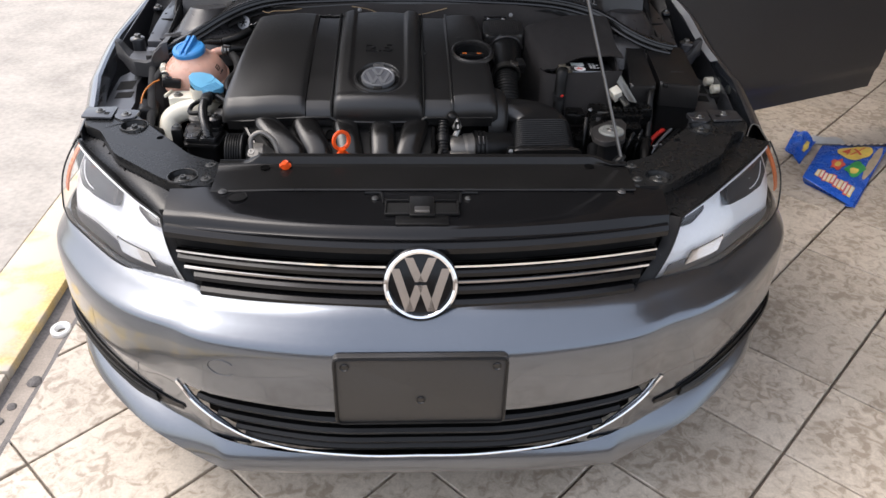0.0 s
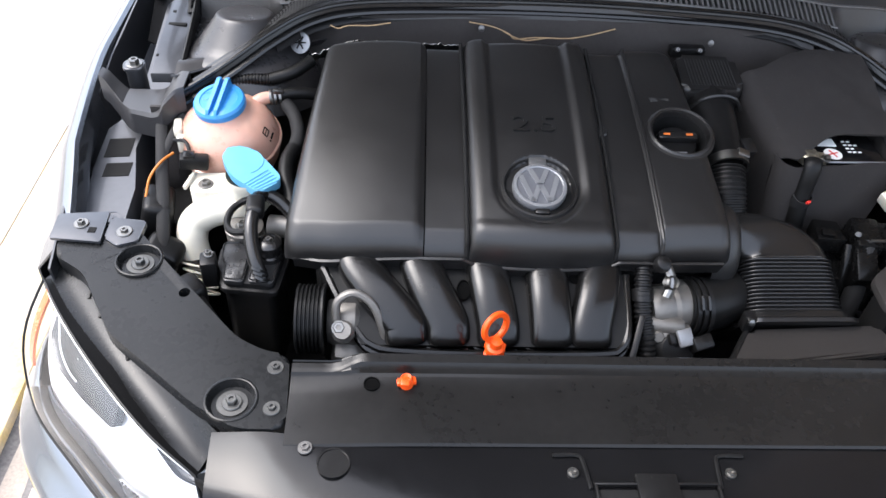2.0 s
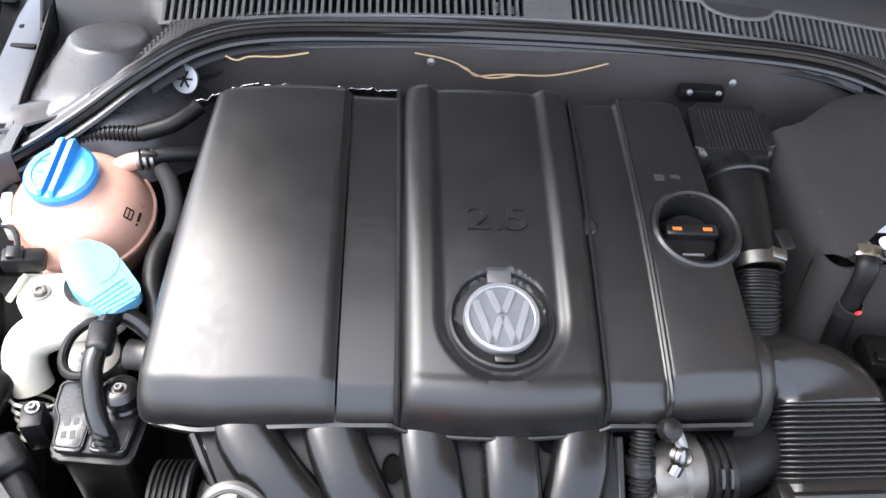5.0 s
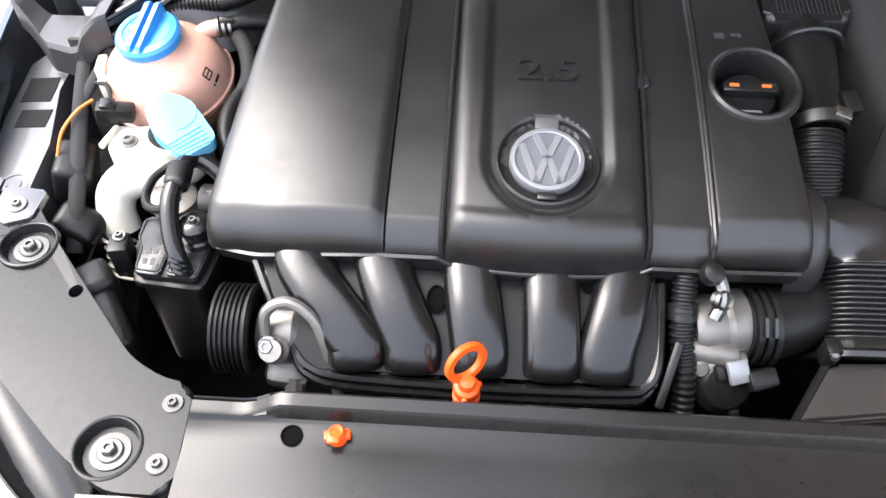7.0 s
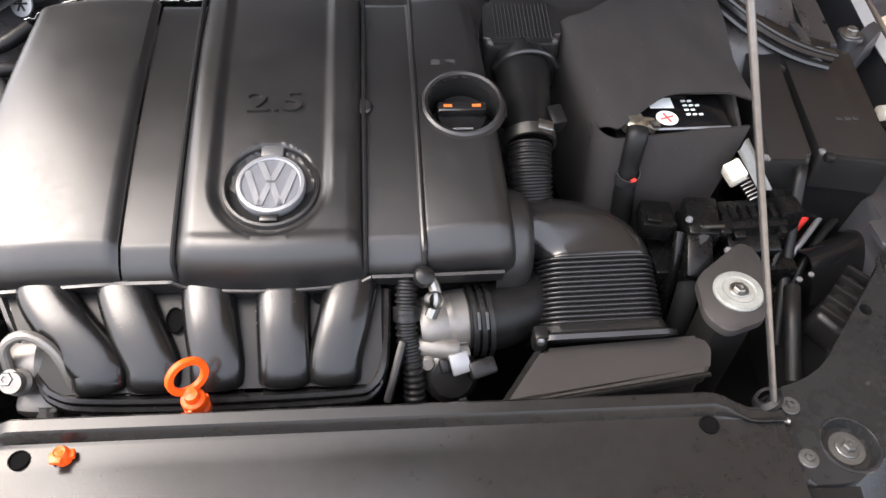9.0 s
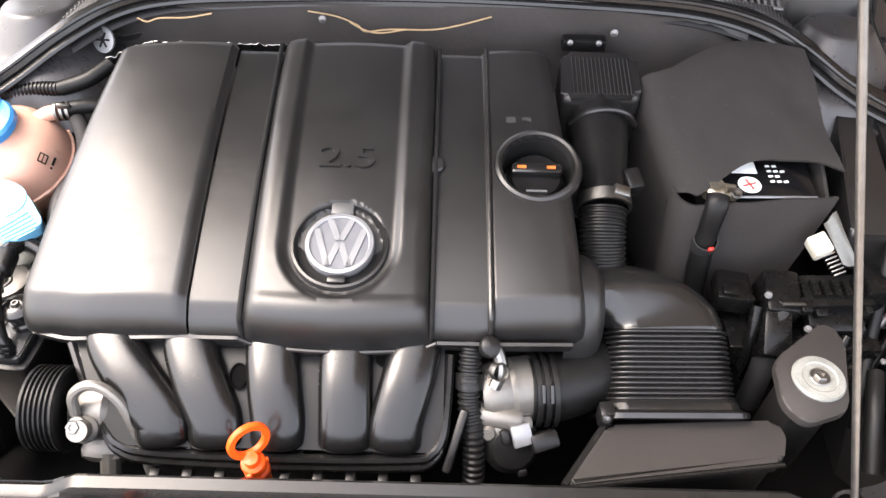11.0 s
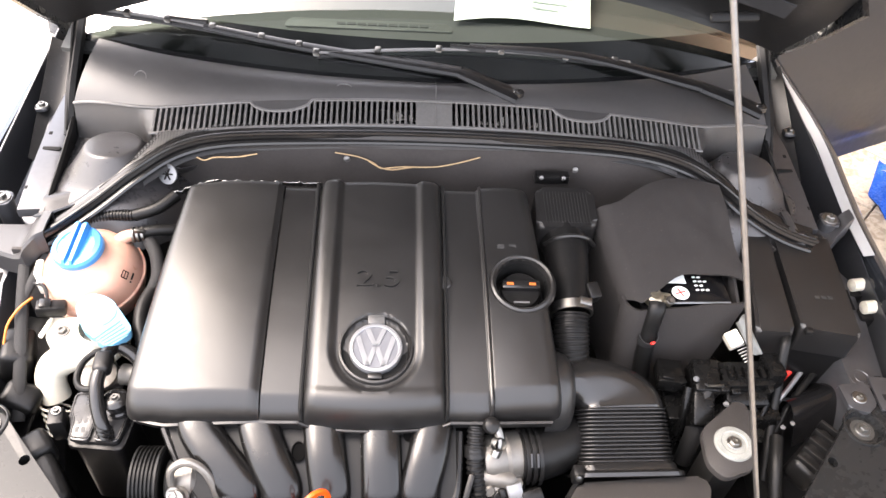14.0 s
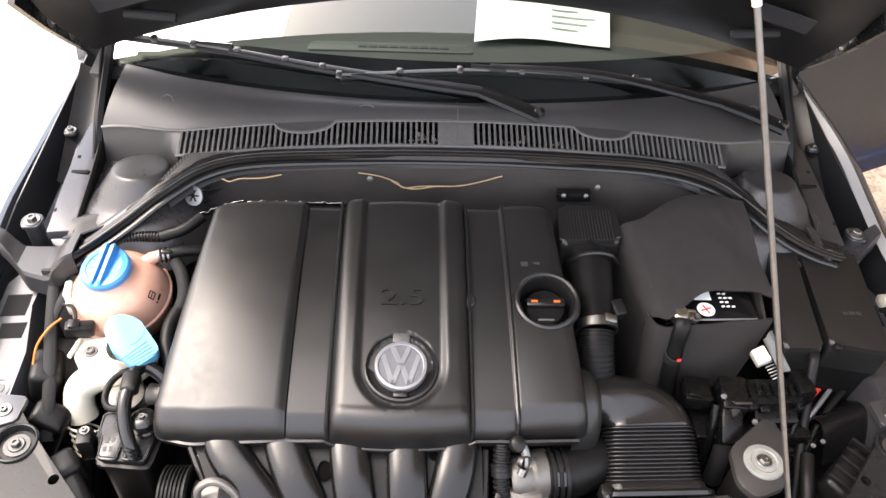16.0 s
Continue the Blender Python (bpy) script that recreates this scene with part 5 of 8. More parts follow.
part("instrument_cowl", bm, DASH, dash, "dark curved instrument cowl")
bm = bm_new()
tube(bm, [(0.40 + 0.19 * math.cos(a), 3.44 + 0.07 * math.sin(a), 0.98 + 0.175 * math.sin(a)) for a in lin(0, 2 * math.pi, 33)], 0.017, 10, 0)
box(bm, (0.40, 3.43, 0.97), (0.34, 0.05, 0.06), 0.02, (-20, 0, 0), 3)
part("steering_wheel", bm, DASH, car, "dark steering wheel")
bm = bm_new()
box(bm, (0, 2.9, 0.72), (1.5, 0.06, 0.5), 0.01)
part("dash_front", bm, DASH, car)
for side in (-1, 1):
    bm = bm_new()
    box(bm, (side * 0.37, 3.62, 0.88), (0.50, 0.14, 0.66), 0.06, (-14, 0, 0), 4)
    box(bm, (side * 0.37, 3.40, 0.55), (0.50, 0.50, 0.14), 0.05, (4, 0, 0), 4)
    seat = part("front_seat", bm, DASH, car, "dark grey front seat")
    bm = bm_new()
    box(bm, (side * 0.37, 3.72, 1.28), (0.26, 0.10, 0.17), 0.04, (-10, 0, 0), 4)
    part("headrest", bm, DASH, seat)
bm = bm_new()
box(bm, (0, 4.6, 1.0), (1.5, 0.1, 0.9), 0.02)
part("rear_seat", bm, DASH, car)
bm = bm_new()
box(bm, (0, 3.8, 0.35), (1.6, 2.2, 0.1), 0.02)
part("cabin_floor", bm, DASH, car)
bm = bm_new()
sheet(bm, lambda x, t: Vector((x * (0.60 - 0.02 * t), 3.32 + 1.5 * t, 1.44 + 0.06 * math.sin(math.pi * t) - 0.03 * x * x)), lin(-1, 1, 14), lin(0, 1, 12), 0.02)
part("roof", bm, PAINT, car)
for side in (-1, 1):
    bm = bm_new()
    y0 = 3.0 if side < 0 else 4.0
    sheet(bm, lambda y, v: Vector((side * (0.885 - 0.03 * (v - 0.5) ** 2 * 4), y, 0.28 + 0.72 * v)), lin(y0, 5.6, 20), lin(0, 1, 8), 0.03)
    if side > 0:
        sheet(bm, lambda y, v: Vector((0.87, y, 0.25 + 0.14 * v)), lin(2.98, 4.02, 6), lin(0, 1, 3), 0.03)
    part("side_panel", bm, PAINT, car)
    for yy in (2.33, 4.98):
        bm = bm_new()
        wm = pose(side * 0.775, yy, 0.315, 0, 90, 0)
        lathe(bm, [(0.20, -0.095), (0.29, -0.10), (0.312, -0.08), (0.315, 0), (0.312, 0.08), (0.29, 0.10), (0.20, 0.095)], wm, 48)
        wheel = part("wheel", bm, TYRE, car)
        bm = bm_new()
        lathe(bm, [(0, -0.06), (0.19, -0.05), (0.205, -0.085), (0.205, 0.085), (0.19, 0.05), (0, 0.06)], wm, 40)
        part("rim", bm, SILVER, wheel)
bm = bm_new()
sheet(bm, lambda x, t: Vector((x, 4.78 + 0.85 * t, 1.42 - 0.42 * t)), lin(-0.62, 0.62, 6), lin(0, 1, 8), 0.01)
sheet(bm, lambda x, t: Vector((x * (1 + 0.02 * t), 5.60 + 0.1 * math.sin(3 * t), 1.0 - 0.65 * t)), lin(-0.87, 0.87, 8), lin(0, 1, 8), 0.01)
part("rear_body", bm, PAINT, car)

# open front door
dm = Matrix.Translation((0.885, 3.20, 0)) @ Euler((0, 0, radians(24))).to_matrix().to_4x4()
bm = bm_new()
def door_skin(u, v):
    return dm @ Vector((1.48 * u, 0.03 - 0.045 * math.sin(math.pi * (0.2 + 0.8 * v)) - 0.012 * sm(v, 0.1, 0.16) + 0.03 * sm(v, 0.9, 1.0), 0.22 + 0.77 * v))
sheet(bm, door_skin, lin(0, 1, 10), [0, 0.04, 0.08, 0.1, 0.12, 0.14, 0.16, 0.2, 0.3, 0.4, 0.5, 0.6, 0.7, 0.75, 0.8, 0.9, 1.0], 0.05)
# darker, duller copy of the body paint, the door's shade put into it
door = part("front_door", bm, material("shaded_grey_paint", (0.034, 0.034, 0.036), 0.40, 0.3, vary=0.08, scale=5, coat=0.15), car, "open grey front door")
bm = bm_new()
tube(bm, [dm @ Vector(p) for p in ((0.02, 0, 0.98), (0.30, 0.02, 1.22), (0.55, 0.03, 1.38), (1.28, 0.03, 1.40), (1.44, 0.02, 1.2), (1.46, 0, 0.98))], 0.02, 8, 4)
part("window_frame", bm, PLASTIC, door)

# wipers
BLADE = material("worn_blade", (0.085, 0.083, 0.08), 0.35, 0.2, vary=0.2, scale=20)
for pts, blade_pts in (([(0.162, 2.606, 1.022), (0.104, 2.627, 1.036), (0.052, 2.648, 1.046), (-0.246, 2.688, 1.064), (-0.44, 2.718, 1.082)], [(-0.66, 2.748, 1.088), (-0.469, 2.728, 1.076), (-0.235, 2.688, 1.058)]),
                       ([(0.650, 2.610, 1.006), (0.585, 2.630, 1.024), (0.532, 2.648, 1.034), (0.294, 2.690, 1.066), (0.07, 2.702, 1.072)], [(-0.225, 2.676, 1.054), (0.07, 2.698, 1.060), (0.39, 2.690, 1.052)])):
    bm = bm_new()
    tube(bm, [pts[0], pts[1], pts[2]], (0.023, 0.019), 10, 4, flat=0.45)
    tube(bm, [pts[2], pts[3], pts[4]], (0.0165, 0.008), 10, 5, flat=0.55)
    arm = part("wiper", bm, PLASTIC, car, "black windscreen wiper")
    bm = bm_new()
    tube(bm, blade_pts, 0.0075, 6, 6, flat=0.8)
    part("blade", bm, RUBBER, arm)
    bm = bm_new()
    tube(bm, [Vector(q) + Vector((0, -0.004, 0.0085)) for q in blade_pts], 0.0042, 6, 6, flat=0.7)
    part("blade_spine", bm, BLADE, arm, "worn grey blade spine")
    for f in (0.03, 0.22, 0.42, 0.62, 0.80, 0.97):
        bm = bm_new()
        line = smooth_path(blade_pts, 10)
        q = line[int(f * (len(line) - 1))]
        box(bm, q + Vector((0, -0.004, 0.009)), (0.012, 0.013, 0.011), 0.002, (20, 0, -8))
        part("blade_clip", bm, STEEL, arm)
    bm = bm_new()
    p = Vector(blade_pts[0]).lerp(Vector(blade_pts[1]), 0.97)
    tube(bm, [p + Vector((-0.03, 0.004, 0.009)), p + Vector((0.04, -0.004, 0.009))], 0.007, 8, 2)
    part("adapter", bm, PLASTIC, arm)
    bm = bm_new()
    lathe(bm, [(0.011, 0), (0.011, 0.008), (0.0085, 0.011), (0, 0.012)], pose(*pts[0], -10) @ Matrix.Translation((0, 0, 0.004)), 18)
    part("pivot_cap", bm, SATIN, arm)

# bonnet, raised on its hinges
def bonnet(x, t, inner=0.0):
    hw = interp(t, [(0, 0.71), (0.12, 0.76), (0.5, 0.77), (0.85, 0.66), (1, 0.50)])
    y0 = 2.75
    z0 = 1.06 + 0.135 * (1 - x * x)
    ang = radians(54)
    L = 1.06 * t
    bow = 0.05 * math.sin(math.pi * t * 0.9) * (1 - 0.4 * x * x)
    return Vector((hw * x, y0 - L * math.cos(ang) + (bow - inner) * math.sin(ang), z0 + L * math.sin(ang) + (bow - inner) * math.cos(ang)))
bm = bm_new()
sheet(bm, lambda x, t: bonnet(x, t), lin(-1, 1, 30), lin(0, 1, 22), 0.002)
hood = part("bonnet", bm, PAINT, car, "raised grey bonnet")
bm = bm_new()
sheet(bm, lambda x, t: bonnet(x * 0.985, 0.012 + 0.976 * t, 0.012 + 0.022 * (0.5 + 0.5 * math.cos(5 * math.pi * x)) * (0.5 - 0.5 * math.cos(6 * math.pi * t))), lin(-1, 1, 50), lin(0, 1, 40), 0.002)
part("inner_skin", bm, PLASTIC, hood, "pressed black inner skin of the bonnet")
for side in (-1, 1):
    bm = bm_new()
    sheet(bm, lambda x, t: bonnet(x * side, t, 0.045), lin(0.70, 0.84, 8), lin(0.13, 0.17, 4), 0.002)
    part("pressed_slot", bm, PAINT_IN, hood)
    bm = bm_new()
    box(bm, (side * 0.56, 2.672, 1.175), (0.10, 0.02, 0.012), 0.005, (54, 0, side * 8))
    part("bump_stop", bm, RUBBER, hood)
    bm = bm_new()
    loft(bm, [[Vector((side * (0.765 + dx), y + dy, z + dz)) for dx, dy, dz in ((-0.006, -0.016, -0.012), (0.006, -0.016, -0.012), (0.006, 0.016, 0.012), (-0.006, 0.016, 0.012))] for y, z in ((2.86, 0.90), (2.872, 0.965), (2.850, 1.015), (2.78, 1.075), (2.70, 1.15), (2.62, 1.235))])
    hinge = part("hinge", bm, CARRIER, car, "dark steel bonnet hinge")
    for y, z in ((2.772, 1.080), (2.705, 1.142)):
        bm = bm_new()
        hexbolt(bm, pose(side * 0.758, y, z, 0, -side * 90, 0), 0.008, 0.008, 0.014)
        part("bolt", bm, STEEL, hinge)

# ---- the engine ----
engine = thing("engine", (-0.12, 2.2, 0.45), "petrol engine under a black grained plastic cover", "engine")


def top_z(y):
    return 0.968 + 0.227 * (y - 2.395) + 0.011 * max(0.0, 1 - ((y - 2.215) / 0.19) ** 2)


def cover_panel(name, left, right, yf, lift, label="", cut=None, dent=None, nu=26, nv=34, edge=0.006, low=0.075, mat=None, round_l=0.0, round_r=0.0, pillow=0.004, bull=False):
    """One pillow-shaped panel of the cover. left, right: its edges (x in front, x behind); yf(x): where its front is."""
    prof = [(2.412, -0.05), (2.408, -0.012), (2.402, -0.003), (2.395, 0.0)]
    us = sorted({0, 0.004, 0.012, 0.025, 0.05, 0.95, 0.975, 0.988, 0.996, 1, *lin(0.05, 0.95, nu)})
    front = [(0.0335, -0.0003), (0.0305, -0.0012), (0.0275, -0.0029), (0.0245, -0.0051), (0.0140, -0.0140), (0.0100, -0.0182), (0.0062, -0.0238), (0.0030, -0.031), (0.0004, -0.042), (0.002, -low), (0.012, -low - 0.004)]
    if bull:   # one full round from the top down to the lower edge
        front = [(0.0345 * (1 - math.sin(a)) ** 1.15, -0.052 * (1 - math.cos(a))) for a in lin(0.10, math.pi / 2, 9)] + [(0.002, -low), (0.012, -low - 0.004)]
    vs = list(range(4)) + [4 + i for i in range(nv)] + [4 + nv + i for i in range(11)]

    def f(u, v):
        def xat(y):
            k = min(1, max(0, (y - 2.0) / 0.395))
            a, b = left[0] + (left[1] - left[0]) * k, right[0] + (right[1] - right[0]) * k
            return a + (b - a) * u, b - a
        y_front = yf(xat(2.02)[0])
        crest = y_front + 0.0345
        if v < 4:
            y, dz = prof[v]
        elif v < 4 + nv:
            y, dz = 2.39 + (crest - 2.39) * (v - 4) / (nv - 1), 0.0
        else:
            dy, dz = front[v - 4 - nv]
            y = y_front + dy
        x, w = xat(y)
        d = min(u, 1 - u) * w
        z = top_z(2.395 if v < 4 else max(y, crest)) + dz + lift - edge * (1 - sm(d, 0, 0.009))
        if round_l:
            q = max(0, 1 - u * w / round_l)
            z -= round_l * 0.9 * (1 - math.sqrt(max(0, 1 - q * q)))
        if round_r:
            q = max(0, 1 - (1 - u) * w / round_r)
            z -= round_r * 0.9 * (1 - math.sqrt(max(0, 1 - q * q)))
        z += pillow * (1 - (2 * u - 1) ** 2)
        if dent:
            z += dent(x, y)
        return Vector((x, y, z))
    bm = bm_new()
    sheet(bm, f, us, vs, 0)
    if cut:
        cx, cy, r = cut
        bmesh.ops.delete(bm, geom=[q for q in bm.faces if (q.calc_center_median().xy - Vector((cx, cy))).length < r], context="FACES")
    return part(name, bm, mat or COVER, engine, label)


BX, BY = -0.096, 2.088


def track(x, y):
    dx = abs(x - BX)
    d = dx if y > BY else math.hypot(x - BX, y - BY)
    return -0.009 * (1 - sm(d, 0.060, 0.074)) - 0.009 * (1 - sm(math.hypot(x - BX, y - BY), 0.050, 0.054))


cover_panel("cover_panel", (-0.474, -0.434), (-0.268, -0.263), lambda x: 1.998 + 0.006 * sm(-x, 0.38, 0.44) + 0.026 * (1 - math.sqrt(max(0.0, 1 - min(1.0, max(0.0, (-x - 0.440) / 0.031)) ** 2))), 0.0, "broad flat cover panel", dent=lambda x, y: -0.015 * max(0.0, (-x - 0.275) / 0.19) ** 1.25, round_l=0.020, low=0.052, pillow=0.006)
cover_panel("cover_channel", (-0.266, -0.261), (-0.204, -0.201), lambda x: 1.998, -0.010, nu=10, low=0.055, edge=0.0, pillow=0.0)
cover_panel("cover_crown", (-0.205, -0.202), (0.014, 0.013), lambda x: 1.986 + 0.9 * (x + 0.095) ** 2, 0.008, "raised middle panel of the cover", dent=track, nu=80, nv=110, low=0.062, round_l=0.024, round_r=0.022, pillow=0.009, bull=True)
cover_panel("cover_channel", (0.014, 0.013), (0.080, 0.072), lambda x: 2.0, -0.008, nu=10, low=0.055, edge=0.0, pillow=0.0)
OX, OY = 0.140, 2.203
cover_panel("cover_panel", (0.079, 0.071), (0.198, 0.170), lambda x: 2.004 + 0.05 * max(0, x - 0.08) + 0.020 * (1 - math.sqrt(max(0.0, 1 - min(1.0, max(0.0, (x - 0.170) / 0.030)) ** 2))), -0.002, "narrow cover panel with the oil filler hole", cut=(OX, OY, 0.044), nu=70, nv=80, round_r=0.026, low=0.062)
bm = bm_new()   # rounded ear standing out of the cover's side, where the duct plugs in
sheet(bm, lambda a, k: Vector(((0.172, 0.188, 0.200, 0.210, 0.217, 0.2215, 0.224, 0.225)[k], 2.072 + (0.064, 0.064, 0.062, 0.057, 0.049, 0.038, 0.022, 0.0005)[k] * math.cos(a) * (1 - 0.12 * math.sin(a)), 0.822 + 0.92 * (0.064, 0.064, 0.062, 0.057, 0.049, 0.038, 0.022, 0.0005)[k] * math.sin(a) + 0.20 * (0.064, 0.064, 0.062, 0.057, 0.049, 0.038, 0.022, 0.0005)[k] * math.cos(a))), lin(0, 2 * math.pi, 41), range(8), 0)
part("cover_ear", bm, COVER, engine, "rounded ear on the cover's side", sharp=80)
bm = bm_new()
tube(bm, [(0.0775, 2.40, top_z(2.39) + 0.001), (0.079, 2.2, top_z(2.2)), (0.081, 2.035, top_z(2.035) - 0.001), (0.082, 2.008, top_z(2.02) - 0.016), (0.082, 2.002, 0.835)], 0.0032, 8, 6)
part("cover_rib", bm, COVER, engine)
# near-black tubes paint the shade in the cover's seams
bm = bm_new()
tube(bm, [(-0.2035, 2.40, top_z(2.39)), (-0.204, 2.2, top_z(2.2) - 0.003), (-0.205, 2.03, top_z(2.03) - 0.004), (-0.205, 2.003, 0.86), (-0.203, 2.0, 0.835)], 0.0035, 8, 6)
part("cover_seam", bm, PIT, engine)
bm = bm_new()
tube(bm, [(0.0135, 2.40, top_z(2.39)), (0.0135, 2.2, top_z(2.2) - 0.003), (0.014, 2.03, top_z(2.03) - 0.004), (0.014, 2.003, 0.86), (0.012, 2.0, 0.835)], 0.003, 8, 6)
part("cover_seam", bm, PIT, engine)
# skirt below the cover's front
bm = bm_new()
def skirt(x, v):
    crown = max(0.0, 1 - ((x + 0.095) / 0.115) ** 2)
    arch = 0.010 * max(math.exp(-((x - c) / 0.022) ** 2) for c in (-0.37, -0.278, -0.172, -0.085, 0.005))
    return Vector((x, 1.999 + 0.014 * sm(-x, 0.40, 0.47) + 0.025 * max(0, x - 0.08) - 0.0095 * crown + 0.010 * v, 0.846 - 0.009 * sm(crown, 0, 0.3) - 0.016 * max(0.0, (-x - 0.275) / 0.19) ** 1.25 - (0.026 - arch) * v))
sheet(bm, skirt, lin(-0.455, 0.178, 120), lin(0, 1, 5), 0.004)
tube(bm, [skirt(x, 0.0) + Vector((0, -0.003, 0)) for x in lin(-0.21, 0.02, 24)], 0.0028, 8, 0)
part("cover_skirt", bm, COVER, engine)
# cover mark and words
bm = bm_new()
letters(bm, "2.5", 0.044, 0.0026, pose(BX + 0.001, 2.200, top_z(2.200) + 0.0092, 12.8) @ Matrix.Diagonal((1.35, 1, 1, 1)))
part("engine_size_mark", bm, COVER, engine, "raised moulded figures", sharp=20)
bz = top_z(BY) + 0.008 - 0.003
bt = pose(BX, BY, bz, 12.8) @ Matrix.Diagonal((0.89, 0.89, 1, 1))
bm = bm_new()
lathe(bm, [(0.0578, -0.008), (0.0585, 0.000), (0.0605, 0.003), (0.064, 0.0025), (0.0675, -0.003)], bt, 64)
part("badge_rim", bm, COVER, engine)
bm = bm_new()
lathe(bm, [(0.0, -0.009), (0.0586, -0.009), (0.0586, -0.0075), (0, -0.0075)], bt, 56)
part("badge_well", bm, PIT, engine)
bm = bm_new()
lathe(bm, [(0.0, -0.008), (0.0455, -0.008), (0.0455, 0.002), (0.044, 0.003), (0, 0.003)], bt, 48)
cb = part("cover_badge", bm, DARKSILVER, engine, "round silver badge of slanted bars")
bm = bm_new()
lathe(bm, [(0.0385, 0.002), (0.0385, 0.0045), (0.040, 0.0055), (0.0445, 0.005), (0.046, 0.002), (0.046, -0.004)], bt, 48)
part("ring", bm, SILVER, cb)
bm = bm_new()
badge_bars(bm, bt @ Matrix.Translation((0, 0, 0.0025)), 0.0405, 0.0044, 0.0022)
part("bar_sign", bm, SILVER, cb, sharp=20)
for a, nm in ((90, "tab"), (-90, "tab")):
    bm = bm_new()
    box(bm, (0, 0.0535 if a > 0 else -0.052, 0.001), (0.03 if a > 0 else 0.024, 0.018 if a > 0 else 0.010, 0.006), 0.002)
    bmesh.ops.transform(bm, matrix=bt, verts=bm.verts)
    part(nm, bm, COVER if a < 0 else material("grey_tab", (0.06, 0.06, 0.06), 0.45), cb)
# oil filler: sunk collar and cap
ot = pose(OX, OY, top_z(OY), 12.8)
bm = bm_new()
lathe(bm, [(0.056, -0.003), (0.053, 0.004), (0.0495, 0.006), (0.046, 0.0045), (0.044, -0.002), (0.0435, -0.008)], ot, 56)
part("filler_collar", bm, COVER, engine)
bm = bm_new()
lathe(bm, [(0.0436, -0.007), (0.043, -0.05), (0.0, -0.052)], ot, 40)
part("filler_well", bm, PIT, engine)
bm = bm_new()
lathe(bm, [(0.034, -0.05), (0.034, -0.024), (0.031, -0.020), (0.0, -0.019)], ot, 36)
capo = part("oil_cap", bm, PLASTIC, engine, "black oil filler cap with orange marks")
bm = bm_new()
box(bm, (0, 0.004, -0.014), (0.064, 0.016, 0.014), 0.004)
bmesh.ops.transform(bm, matrix=ot, verts=bm.verts)
part("grip", bm, SATIN, capo)
for x in (-0.019, 0.018):
    bm = bm_new()
    box(bm, (x, 0.004, -0.0067), (0.011, 0.0045, 0.0008), 0)
    bmesh.ops.transform(bm, matrix=ot, verts=bm.verts)
    part("mark", bm, MARKORANGE, capo, "orange printed mark")
bm = bm_new()
box(bm, (0, -0.024, -0.0188), (0.026, 0.003, 0.0012), 0)
bmesh.ops.transform(bm, matrix=ot, verts=bm.verts)
part("mark", bm, SILVER, capo)
for x in (0.108, 0.128):
    bm = bm_new()
    box(bm, (x, 2.272, top_z(2.272) - 0.0005 + 0.002), (0.012, 0.009, 0.001), 0, (12.8, 0, 0))
    part("symbol", bm, GREYMARK, engine)
bm = bm_new()
lathe(bm, [(0.0, 0.0), (0.012, 0.0), (0.010, 0.002), (0, 0.003)], pose(0.012, 2.206, top_z(2.206) - 0.004, 12.8), 18)
part("clip_dimple", bm, COVER, engine)
# bright foil along the cover's rear edge
bm = bm_new()
sheet(bm, lambda x, v: Vector((x, 2.408 + 0.014 * v + 0.003 * noise.noise((x * 90, v * 5, 1)), top_z(2.395) - 0.006 - 0.02 * v - 0.03 * sm(-x, 0.38, 0.47) + 0.005 * noise.noise((x * 120, v * 9, 7)))), lin(-0.46, -0.20, 90), lin(0, 1, 5), 0.001)
part("heat_foil", bm, FOIL, engine, "crumpled bright heat foil")

# intake manifold
bm = bm_new()
sheet(bm, lambda x, v: Vector((x + 0.055 * v * sm(-x, 0.25, 0.4), 2.008 - 0.112 * v, 0.820 - 0.048 * v + 0.006 * math.sin(v * 3))), lin(-0.408, 0.030, 16), lin(0, 1, 8), 0.01)
manifold = part("intake_manifold", bm, RUBBER, engine, "black moulded intake manifold")
bm = bm_new()
for dr, dz in ((0.0, 0.0), (0.004, -0.010)):   # rounded lip round the moulding
    tube(bm, [(-0.412, 2.004, 0.816 + dz), (-0.385, 1.955, 0.796 + dz), (-0.356, 1.914 - dr, 0.777 + dz), (-0.338, 1.899 - dr, 0.769 + dz), (-0.30, 1.892 - dr, 0.765 + dz), (-0.158, 1.889 - dr, 0.763 + dz), (-0.01, 1.891 - dr, 0.765 + dz), (0.018, 1.897 - dr, 0.769 + dz), (0.030, 1.915, 0.779 + dz), (0.034, 1.955, 0.796 + dz), (0.036, 2.0, 0.816 + dz)], 0.0065, 8, 4)
part("flange_lip", bm, MANIFOLD, manifold)
